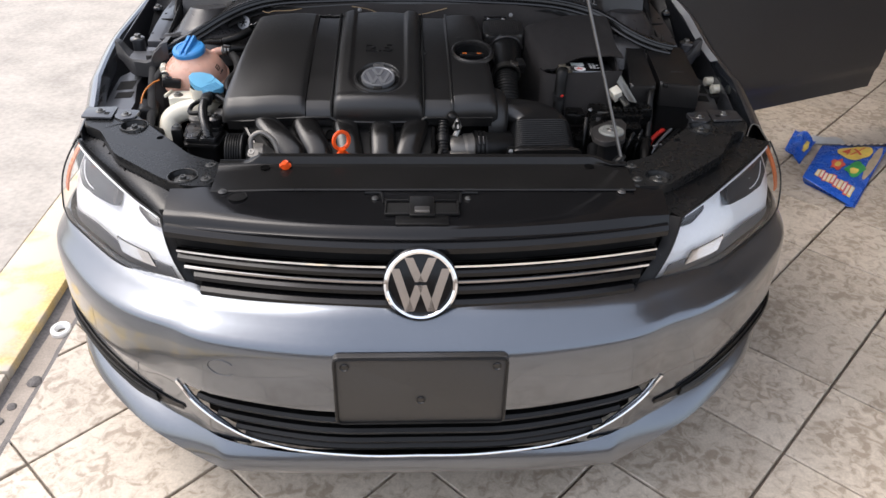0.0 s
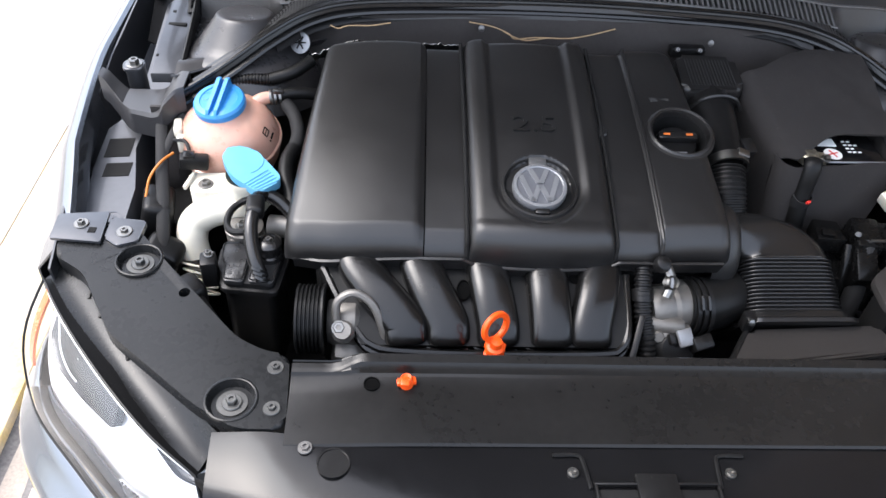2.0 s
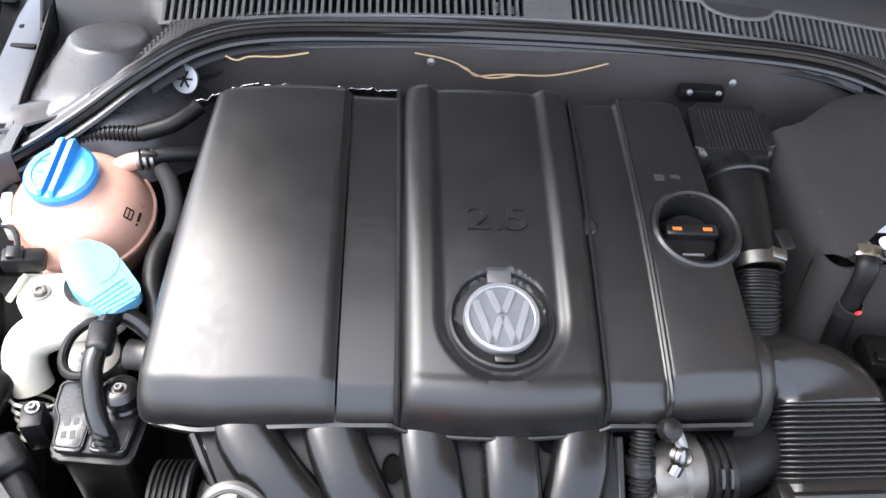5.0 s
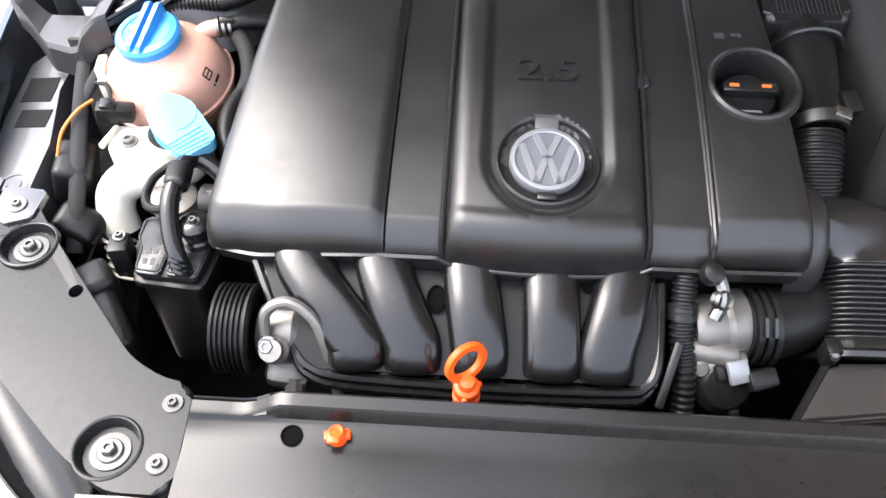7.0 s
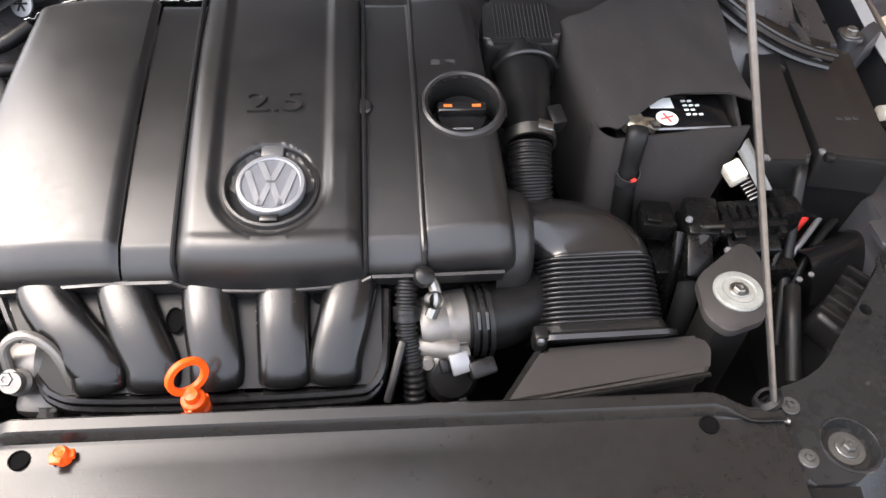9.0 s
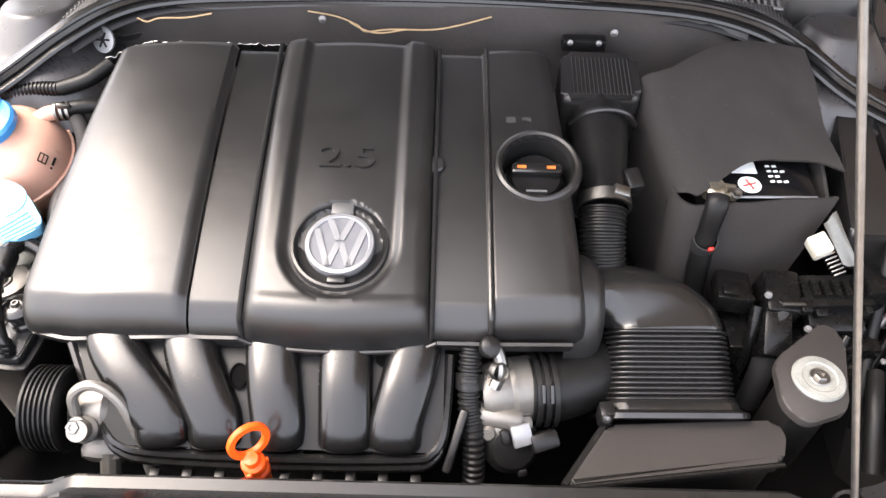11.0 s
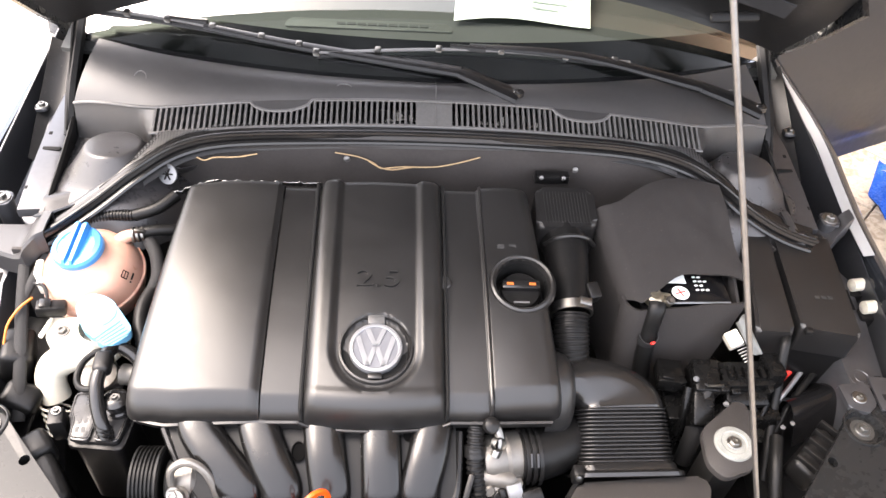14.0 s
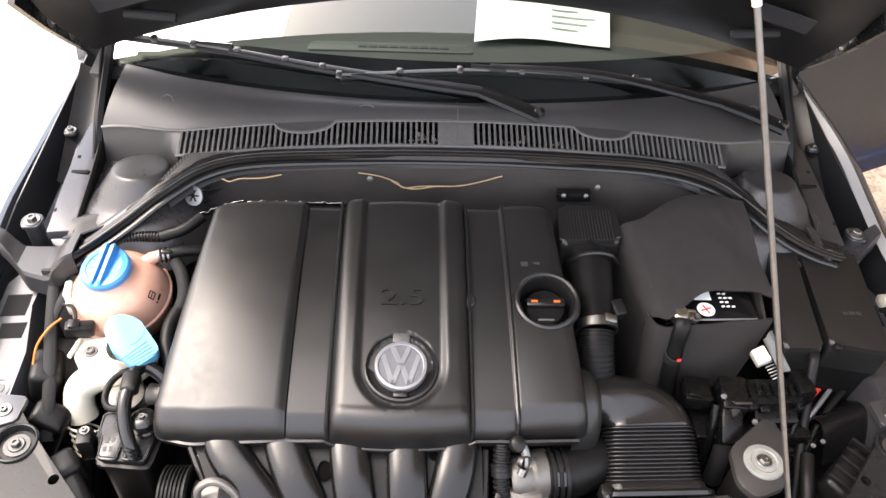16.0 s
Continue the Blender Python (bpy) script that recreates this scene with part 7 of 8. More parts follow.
# fuse carrier in front of the battery
fuse = thing("fuse_carrier", (0.49, 2.12, 0.70), "black fuse and connector carrier with cream plugs", "fuse box")
bm = bm_new()
for c, s, r in (((0.405, 2.125, 0.795), (0.045, 0.05, 0.03), (0, 0, -8)), ((0.462, 2.115, 0.795), (0.045, 0.06, 0.05), (12, 0, -4)), ((0.452, 2.075, 0.765), (0.035, 0.06, 0.07), (28, 0, -8)), ((0.535, 2.12, 0.795), (0.09, 0.05, 0.035), (5, 0, 3)), ((0.535, 2.095, 0.765), (0.075, 0.03, 0.05), (20, 0, 2)), ((0.585, 2.13, 0.80), (0.03, 0.05, 0.05), (0, 0, 5)), ((0.50, 2.10, 0.72), (0.2, 0.08, 0.08), (0, 0, 0))):
    box(bm, c, s, 0.005, r)
for k in range(6):
    box(bm, (0.505 + 0.014 * k, 2.117, 0.815), (0.009, 0.026, 0.01), 0.002)
for c, s, r in (((0.420, 2.105, 0.806), (0.012, 0.014, 0.010), (0, 0, 10)), ((0.397, 2.112, 0.813), (0.020, 0.016, 0.008), (8, 0, -12)), ((0.486, 2.090, 0.812), (0.014, 0.020, 0.014), (14, 0, 0)), ((0.512, 2.094, 0.790), (0.016, 0.012, 0.026), (18, 0, 4)), ((0.548, 2.086, 0.778), (0.020, 0.012, 0.020), (18, 0, -6)), ((0.572, 2.100, 0.792), (0.010, 0.020, 0.030), (12, 0, 8)), ((0.535, 2.078, 0.748), (0.050, 0.010, 0.012), (25, 0, 3))):
    box(bm, c, s, 0.002, r)
BLACKBOX = material("black_connector_plastic", (0.004, 0.004, 0.004), 0.26, 0, vary=0.2, Specular_IOR_Level=0.18)
part("carrier", bm, BLACKBOX, fuse)
for pts, r in (([(0.462, 2.100, 0.805), (0.452, 2.072, 0.780), (0.448, 2.050, 0.730), (0.448, 2.040, 0.66)], 0.016), ([(0.432, 2.098, 0.800), (0.426, 2.072, 0.770), (0.420, 2.055, 0.72), (0.418, 2.05, 0.66)], 0.008), ([(0.505, 2.080, 0.785), (0.497, 2.062, 0.745), (0.495, 2.055, 0.68)], 0.006), ([(0.552, 2.075, 0.770), (0.535, 2.052, 0.745), (0.522, 2.045, 0.69)], 0.006), ([(0.575, 2.085, 0.775), (0.560, 2.060, 0.740), (0.552, 2.050, 0.68)], 0.005)):
    bm = bm_new()
    tube(bm, pts, r, 12, 5)
    part("loom", bm, CLOTH if r > 0.01 else BLACKBOX, fuse)
for x, y, z in ((0.438, 2.098, 0.822), (0.492, 2.07, 0.79)):
    bm = bm_new()
    lathe(bm, [(0, 0), (0.005, 0), (0.004, 0.004), (0, 0.005)], pose(x, y, z), 12)
    part("rivet", bm, SILVER, fuse)
bm = bm_new()
box(bm, (0.468, 2.085, 0.822), (0.028, 0.004, 0.004), 0.001)
part("edge", bm, STEEL, fuse)
bm = bm_new()
box(bm, (0.518, 2.170, 0.838), (0.024, 0.028, 0.030), 0.003, (20, -24, 14))
part("plug", bm, CREAM, fuse, "cream plug")
bm = bm_new()
for k in range(6):
    box(bm, (0.531 + 0.0026 * k, 2.162 - 0.0042 * k, 0.830 - 0.0026 * k), (0.016, 0.0022, 0.010), 0.0008, (20, -24, 14))
part("terminal_row", bm, STEEL, fuse, "bright metal contacts")
bm = bm_new()
sheet(bm, lambda u, v: Vector((0.520, 2.188, 0.862)).lerp(Vector((0.547, 2.148, 0.828)), u).lerp(Vector((0.529, 2.190, 0.882)).lerp(Vector((0.573, 2.150, 0.820)), u), v) + Vector((0, -0.002 * math.sin(6 * v), 0)), lin(0, 1, 8), lin(0, 1, 6), 0.003)
part("bracket", bm, material("pale_zinc_plate", (0.13, 0.13, 0.12), 0.4, 0.5, vary=0.2, scale=25), fuse, "pale metal bracket")

# control unit cover by the wing
ecu = thing("control_box", (0.65, 2.25, 0.60), "black plastic control unit cover with a stepped lid", "control box")
bm = bm_new()
slab(bm, rounded([(0.634, 2.178), (0.736, 2.160), (0.748, 2.382), (0.644, 2.396)], 0.008), 0.80, 0.862, 0.008, seg=3, zf=lambda x, y: 0.12 * (y - 2.15))
part("lid", bm, COVER, ecu)
bm = bm_new()
slab(bm, rounded([(0.552, 2.172), (0.622, 2.170), (0.634, 2.398), (0.592, 2.412)], 0.010), 0.79, 0.858, 0.008, seg=3, zf=lambda x, y: 0.14 * (y - 2.15))
part("side_lid", bm, COVER, ecu)
bm = bm_new()
slab(bm, rounded([(0.636, 2.184), (0.740, 2.166), (0.742, 2.37), (0.62, 2.38)], 0.01), 0.62, 0.82, 0.004)
part("body", bm, PLASTIC, ecu)
bm = bm_new()
box(bm, (0.645, 2.172, 0.862), (0.014, 0.012, 0.012), 0.003)
part("latch", bm, PLASTIC, ecu)
for k in range(3):
    bm = bm_new()
    box(bm, (0.682 + 0.012 * k, 2.24, 0.8733), (0.008, 0.006, 0.0008), 0, (6, 0, 0))
    part("moulded_mark", bm, GREYMARK, ecu)

# engine mount with its steel washer
mount = thing("engine_mount", (0.47, 1.98, 0.60), "black engine mount plate with a dull steel washer", "engine mount")
bm = bm_new()
slab(bm, rounded([(0.500, 2.064), (0.421, 2.004), (0.416, 1.945), (0.436, 1.919), (0.490, 1.937), (0.517, 2.038)], 0.014), 0.806, 0.818, 0.003)
part("plate", bm, MATT, mount)
bm = bm_new()
lathe(bm, [(0, 0), (0.0300, 0), (0.0308, 0.003), (0.029, 0.006), (0.021, 0.0068), (0.019, 0.0055), (0, 0.0055)], pose(0.466, 1.978, 0.818), 40)
bm2 = bm_new()
box(bm2, (0.47, 1.985, 0.70), (0.05, 0.06, 0.22), 0.01)
part("post", bm2, PIT, mount)
washer = part("washer", bm, material("pale_zinc", (0.20, 0.205, 0.19), 0.55, 0.25, vary=0.3, scale=45), mount, "dull grey steel washer")
bm = bm_new()
hexbolt(bm, pose(0.466, 1.978, 0.823), 0.008, 0.006, 0.012)
part("bolt", bm, STEEL, mount)

# bonnet stay
stay = thing("bonnet_stay", (0.45, 1.805, 0.81), "thin dark steel rod propping the bonnet", "bonnet stay")
base, way = Vector((0.456, 1.814, 0.812)), Vector((-0.295, 0.345, 1.0)).normalized()
bm = bm_new()
tube(bm, [base + Vector((0.012, -0.012, 0.004)), base, base + way * 0.02, base + way * 0.6, base + way * 1.17, base + way * 1.19 + Vector((0, 0.02, 0))], 0.0036, 12, 5)
part("rod", bm, ROD, stay)
bm = bm_new()
lathe(bm, [(0.0036, 0), (0.0050, 0.001), (0.0050, 0.008), (0.0036, 0.009)], Matrix.Translation(base + way * 0.78) @ way.to_track_quat("Z", "Y").to_matrix().to_4x4(), 16)
part("sleeve", bm, CREAM, stay, "small pale sleeve")
bm = bm_new()
lathe(bm, [(0.008, 0.0), (0.016, 0.0), (0.017, 0.006), (0.012, 0.011), (0.008, 0.010)], pose(0.452, 1.826, 0.818, -20, -40, 0), 20)
part("grommet", bm, RUBBER, stay)

# ---- coolant bottle and washer filler ----
coolant = thing("coolant_bottle", (-0.593, 2.303, 0.72), "pinkish round coolant bottle with a blue screw cap", "coolant bottle")
bm = bm_new()
CB = Vector((-0.593, 2.303, 0.822))
CT = Matrix.Translation(CB) @ pose(0, 0, 0, 10, -5, 0)
lathe(bm, [(0.0, -0.085), (0.035, -0.08), (0.062, -0.06), (0.078, -0.03), (0.0840, -0.003), (0.0875, -0.002), (0.0875, 0.003), (0.0840, 0.004), (0.0815, 0.022), (0.072, 0.044), (0.056, 0.060), (0.040, 0.069), (0.036, 0.074), (0.034, 0.080), (0, 0.081)], CT, 56)
part("bottle", bm, COOLANT, coolant, "translucent pink bottle", sharp=50)
ct = CT @ Matrix.Translation((0.0, 0.006, 0.072))
bm = bm_new()
lathe(bm, [(0, 0), (0.0405, 0), (0.0425, 0.003), (0.0425, 0.012), (0.0395, 0.0165), (0.031, 0.0180), (0.030, 0.0165), (0, 0.0165)], ct, 44)
cap = part("cap", bm, BLUE, coolant, "bright blue screw cap")
gt = ct @ pose(0, 0, 0, 0, 0, -10)
for dx in (-0.0068, 0.0068):   # two fins of the grip, rising towards the back
    bm = bm_new()
    loft(bm, [[gt @ Vector((dx + sx * w, y, z)) for sx, z in ((-1, 0.016), (1, 0.016), (0.8, h), (-0.8, h))] for y, h, w in ((-0.0385, 0.0185, 0.0028), (-0.034, 0.0235, 0.0036), (0.0, 0.0275, 0.0040), (0.034, 0.0315, 0.0040), (0.0400, 0.0285, 0.0032))])
    part("grip", bm, BLUE, cap)
bm = bm_new()
tube(bm, [gt @ Vector((-0.022 + 0.0085 * math.cos(a), 0.004 + 0.0085 * math.sin(a), 0.0170)) for a in lin(0, 2 * math.pi, 17)], 0.0007, 5, 0)
part("moulded_symbol", bm, BLUE, cap)
bm = bm_new()
tube(bm, [(-0.556, 2.336, 0.872), (-0.540, 2.345, 0.880), (-0.526, 2.349, 0.882)], (0.0125, 0.010), 14, 3)
part("spout", bm, COOLANT, coolant)
bm = bm_new()
for k in range(3):
    lathe(bm, [(0.0115, -0.002), (0.0138, -0.002), (0.0138, 0.002), (0.0115, 0.002)], pose(-0.526 + 0.008 * k, 2.349 + 0.0015 * k, 0.882, 0, 85, 8), 16)
box(bm, (-0.512, 2.345, 0.896), (0.018, 0.006, 0.008), 0.0015, (0, 12, 10))
part("clamp", bm, STEEL, coolant, "bright spring hose clamp")
sd = (Vector((-0.520, 2.274, 0.854)) - CB).normalized()
sm_m = Matrix.Translation(CB + sd * 0.0850) @ sd.to_track_quat("Z", "Y").to_matrix().to_4x4() @ pose(0, 0, 0, 0, 0, -65)
for c, s in (((-0.012, 0.006), (0.012, 0.0016)), ((-0.012, -0.006), (0.012, 0.0016)), ((-0.018, 0), (0.0016, 0.012)), ((-0.012, 0), (0.0012, 0.012)), ((-0.006, 0), (0.0016, 0.012)), ((0.004, 0.003), (0.0035, 0.012)), ((0.004, -0.007), (0.003, 0.003))):
    bm = bm_new()
    box(bm, (*c, 0), (*s, 0.0008), 0)
    bmesh.ops.transform(bm, matrix=sm_m, verts=bm.verts)
    part("printed_symbol", bm, PIT, coolant)
bm = bm_new()
box(bm, (-0.672, 2.286, 0.852), (0.014, 0.036, 0.026), 0.004, (0, 0, 10))
box(bm, (-0.664, 2.262, 0.842), (0.012, 0.014, 0.03), 0.003)
part("lug", bm, CREAM, coolant)
bm = bm_new()
slab(bm, rounded([(-0.645, 2.207), (-0.632, 2.158), (-0.556, 2.163), (-0.562, 2.212)], 0.007), 0.785, 0.823, 0.004)
box(bm, (-0.638, 2.184, 0.826), (0.006, 0.040, 0.008), 0.002, (0, 0, -12))
br = part("bracket", bm, CREAM, coolant, "cream plastic bracket")
bm = bm_new()
hexbolt(bm, pose(-0.612, 2.179, 0.823), 0.008, 0.006, 0.012)
part("bolt", bm, ALU, br)

washer_f = thing("washer_filler", (-0.58, 2.15, 0.62), "cream washer fluid filler neck with a pale blue cap", "washer filler")
bm = bm_new()
tilt = lambda x, y: 0.10 * (y - 2.175) - 0.06 * (x + 0.535)
outline = rounded([(-0.586, 2.205), (-0.580, 2.184), (-0.562, 2.153), (-0.536, 2.134), (-0.517, 2.122), (-0.488, 2.150), (-0.490, 2.163), (-0.518, 2.198), (-0.538, 2.218), (-0.571, 2.225)], 0.010, 4)
slab(bm, outline, 0.850, 0.863, 0.004, seg=3, zf=tilt)
wc = part("cap", bm, PALEBLUE, washer_f, "pale blue snap cap")
for k in range(5):
    bm = bm_new()
    a, b = Vector((-0.541 + 0.0052 * k, 2.137 - 0.0026 * k, 0.8632)), Vector((-0.510 + 0.0050 * k, 2.172 - 0.0050 * k, 0.8632))
    for p in (a, b):
        p.z += tilt(p.x, p.y)
    tube(bm, [a, b], 0.0016, 6, 2)
    part("grip_rib", bm, PALEBLUE, wc)
bm = bm_new()
tube(bm, [Vector((-0.547 + 0.028 * math.cos(a), 2.188 + 0.028 * math.sin(a), 0.8634)) + Vector((0, 0, tilt(-0.547 + 0.028 * math.cos(a), 2.188 + 0.028 * math.sin(a)))) for a in lin(-1.1, 1.4, 16)], 0.0009, 6, 0)
part("moulded_line", bm, PALEBLUE, wc)
bm = bm_new()
lathe(bm, [(0.036, 0.0), (0.037, -0.012), (0.035, -0.016), (0.035, -0.05)], pose(-0.540, 2.172, 0.853), 28)
tube(bm, [(-0.532, 2.166, 0.822), (-0.540, 2.163, 0.806), (-0.562, 2.158, 0.797), (-0.600, 2.154, 0.790), (-0.628, 2.144, 0.774), (-0.634, 2.128, 0.752), (-0.628, 2.115, 0.725)], (0.0285, 0.0235), 22, 7)
neck = part("neck", bm, CREAM, washer_f, "cream filler neck")
bm = bm_new()
for k in range(5):
    lathe(bm, [(0.0232, -0.002), (0.0258, -0.001), (0.0258, 0.001), (0.0232, 0.002)], Matrix.Translation(Vector((-0.625, 2.098, 0.722)) + Vector((0.003, -0.007, -0.008)) * k) @ pose(0, 0, 0, -40, 15, 0), 22)
part("flex_rings", bm, CREAM, neck)
bm = bm_new()
box(bm, (-0.556, 2.150, 0.775), (0.05, 0.012, 0.03), 0.004, (0, 0, 10))
part("web", bm, CREAM, neck)

# vapour canister with its hose loop
canister = thing("vapour_canister", (-0.525, 2.04, 0.62), "black plastic vapour canister with a looped hose", "canister")
bm = bm_new()
slab(bm, rounded([(-0.560, 2.003), (-0.486, 1.996), (-0.477, 2.070), (-0.54, 2.090), (-0.571, 2.086), (-0.571, 2.05)], 0.012), 0.60, 0.782, 0.006, seg=3)
part("body", bm, PLASTIC, canister)
bm = bm_new()
slab(bm, rounded([(-0.566, 1.997), (-0.480, 1.989), (-0.470, 2.074), (-0.54, 2.097), (-0.578, 2.092), (-0.577, 2.046), (-0.569, 2.034)], 0.012), 0.765, 0.773, 0.003)
part("flange", bm, PLASTIC, canister)
LIDPLAST = material("canister_lid_plastic", (0.016, 0.016, 0.0165), 0.3, 0, vary=0.25, grain=0.25, grain_scale=500)
for poly in ([(-0.560, 2.001), (-0.530, 1.998), (-0.528, 2.060), (-0.545, 2.088), (-0.572, 2.086), (-0.571, 2.052), (-0.562, 2.036)], [(-0.524, 2.000), (-0.486, 1.996), (-0.478, 2.066), (-0.522, 2.078)]):
    bm = bm_new()
    slab(bm, rounded(poly, 0.007), 0.780, 0.787, 0.0025)
    lid = part("lid", bm, LIDPLAST, canister)
    bm = bm_new()
    ring = rounded([(x + (sum(p[0] for p in poly) / len(poly) - x) * 0.10, y + (sum(p[1] for p in poly) / len(poly) - y) * 0.10) for x, y in poly], 0.006, 4)
    tube(bm, [(x, y, 0.7872) for x, y in ring + ring[:1]], 0.0014, 6, 0)
    part("moulded_rib", bm, SATIN, lid)
for k in range(6):
    bm = bm_new()
    box(bm, (-0.552 + 0.009 * (k % 3), 2.034 - 0.016 * (k // 3), 0.7872), (0.005, 0.010 - 0.002 * (k % 2), 0.0008), 0, (0, 0, 8))
    part("moulded_mark", bm, GREYMARK, canister)
bm = bm_new()
lathe(bm, [(0.019, 0), (0.019, 0.010), (0.016, 0.012), (0.016, 0.022), (0.0195, 0.024), (0.0195, 0.032), (0.014, 0.037), (0.009, 0.038), (0.0085, 0.033), (0.0, 0.033)], pose(-0.497, 2.054, 0.785), 28)
valve = part("valve", bm, SATIN, canister, "round black valve with a bright core")
bm = bm_new()
hexbolt(bm, pose(-0.497, 2.054, 0.818), 0.0055, 0.006, 0.0082)
part("core", bm, ROD, valve)
bm = bm_new()
box(bm, (-0.545, 2.122, 0.765), (0.06, 0.045, 0.03), 0.01, (0, 0, 20))
lathe(bm, [(0.03, 0), (0.03, 0.006), (0.024, 0.008), (0, 0.008)], pose(-0.545, 2.114, 0.788), 24)
mount_c = part("mount", bm, ALU, canister, "cast aluminium mount")
bm = bm_new()
hexbolt(bm, pose(-0.546, 2.110, 0.796), 0.008, 0.008, 0.013)
part("bolt", bm, STEEL, mount_c)
bm = bm_new()
tube(bm, [(-0.518, 2.072, 0.828), (-0.538, 2.066, 0.824), (-0.556, 2.074, 0.820), (-0.565, 2.094, 0.818), (-0.562, 2.118, 0.822), (-0.548, 2.134, 0.826), (-0.530, 2.134, 0.834), (-0.520, 2.122, 0.842)], 0.0055, 10, 6)
part("hose_loop", bm, RUBBER, canister)
bm = bm_new()
tube(bm, [(-0.440, 2.098, 0.806), (-0.466, 2.116, 0.818), (-0.490, 2.132, 0.832), (-0.510, 2.137, 0.840), (-0.519, 2.120, 0.846), (-0.521, 2.09, 0.846), (-0.523, 2.066, 0.838), (-0.519, 2.040, 0.822), (-0.510, 2.016, 0.804), (-0.503, 2.006, 0.788)], 0.0110, 14, 6)
hose = part("hose", bm, SATIN, canister, "black rubber hose")
bm = bm_new()
box(bm, (-0.520, 2.100, 0.846), (0.027, 0.040, 0.025), 0.008, (0, 0, 4), 3)
part("coupling", bm, PLASTIC, hose)
for k in range(3):
    bm = bm_new()
    lathe(bm, [(0.0112, -0.002), (0.0132, -0.002), (0.0132, 0.002), (0.0112, 0.002)], pose(-0.508 + 0.0022 * k, 2.013 - 0.004 * k, 0.801 - 0.005 * k, -40, 0, -30), 16)
    part("clip_ring", bm, SATIN, hose)
bm = bm_new()
tube(bm, [(-0.505, 2.115, 0.796), (-0.475, 2.110, 0.797), (-0.44, 2.104, 0.795)], 0.0175, 18, 4)
part("metal_pipe", bm, ALU, canister, "dull metal pipe")

# ---- hoses, looms and small fittings ----
def hose_thing(name, pts, r, mat, label, category, ribs=0, n=6, flat=1.0):
    bm = bm_new()
    tube(bm, pts, r, 12, n, ribs=ribs, flat=flat)
    return solo(name, bm, mat, label, category)


hose_thing("coolant_hose", [(-0.52, 2.350, 0.882), (-0.495, 2.356, 0.886), (-0.46, 2.364, 0.882), (-0.425, 2.372, 0.868), (-0.40, 2.37, 0.85)], 0.0105, RUBBER, "black rubber coolant hose running behind the engine cover", "hose")
hose_thing("ribbed_loom", [(-0.72, 2.325, 0.855), (-0.68, 2.36, 0.868), (-0.63, 2.378, 0.880), (-0.575, 2.385, 0.892), (-0.53, 2.385, 0.895)], 0.0095, PLASTIC, "ribbed black cable conduit under the bonnet seal", "conduit", ribs=38)
hose_thing("cable_loom", [(-0.53, 2.385, 0.895), (-0.49, 2.395, 0.905), (-0.46, 2.42, 0.915)], 0.011, RUBBER, "black taped cable loom by the bulkhead", "cable loom")
hose_thing("heat_sleeve", [(-0.500, 2.345, 0.872), (-0.484, 2.318, 0.866), (-0.474, 2.28, 0.856), (-0.478, 2.245, 0.848)], 0.0115, CLOTH, "braided black heat sleeve", "hose")
hose_thing("taped_hose", [(-0.478, 2.247, 0.850), (-0.486, 2.215, 0.846), (-0.484, 2.18, 0.838), (-0.474, 2.15, 0.826), (-0.468, 2.12, 0.815), (-0.456, 2.09, 0.80)], 0.0125, RUBBER, "black rubber hose with worn pale marks", "hose")
hose_thing("taped_loom", [(-0.712, 2.345, 0.850), (-0.704, 2.30, 0.848), (-0.694, 2.25, 0.838), (-0.686, 2.20, 0.818), (-0.676, 2.14, 0.79), (-0.668, 2.06, 0.74)], 0.0105, CLOTH, "taped black wiring loom by the coolant bottle", "cable loom", flat=0.7)
hose_thing("taped_loom", [(-0.668, 2.315, 0.862), (-0.680, 2.275, 0.848), (-0.690, 2.235, 0.832), (-0.686, 2.19, 0.812)], 0.0085, CLOTH, "thin taped black wiring loom by the coolant bottle", "cable loom", flat=0.7)
hose_thing("orange_wire", [(-0.672, 2.235, 0.842), (-0.688, 2.215, 0.838), (-0.702, 2.19, 0.825), (-0.706, 2.165, 0.805)], 0.0022, YELLOW, "loose thin orange wire by the coolant bottle", "wire")
hose_thing("brown_wire", [(-0.675, 2.26, 0.85), (-0.655, 2.25, 0.855), (-0.645, 2.23, 0.848), (-0.65, 2.215, 0.836)], 0.003, CLOTH, "thin brown sensor wire", "wire")
conn = thing("sensor_plug", (-0.634, 2.213, 0.80), "black two-part sensor plug beside the coolant bottle", "plug")
bm = bm_new()
box(bm, (-0.634, 2.212, 0.843), (0.046, 0.022, 0.022), 0.004, (0, 10, 12))
part("housing", bm, PLASTIC, conn)
bm = bm_new()
box(bm, (-0.640, 2.211, 0.856), (0.018, 0.018, 0.008), 0.002, (0, 10, 12))
part("latch", bm, SATIN, conn)
for c, s, r, nm, lb in (((-0.695, 2.17, 0.77), (0.05, 0.07, 0.07), (0, 15, 10), "horn_cover", "black plastic horn cover in the wheel arch corner"), ((-0.675, 2.10, 0.74), (0.06, 0.05, 0.06), (10, 20, -10), "relay_cover", "black plastic relay cover beside the lamp"), ((-0.615, 2.0, 0.755), (0.05, 0.05, 0.05), (0, 0, 40), "lamp_socket", "black lamp socket cover"), ((-0.585, 1.955, 0.72), (0.04, 0.11, 0.10), (0, 0, 35), "lamp_socket", "black ribbed lamp socket cover")):
    bm = bm_new()
    box(bm, c, s, 0.012, r, 3)
    solo(nm, bm, PLASTIC, lb, "cover")
bm = bm_new()
box(bm, (-0.586, 2.035, 0.775), (0.024, 0.03, 0.05), 0.004, (0, 0, 10))
fit_b = solo("hose_bracket", bm, PLASTIC, "black hose bracket with a steel bolt", "bracket")
bm = bm_new()
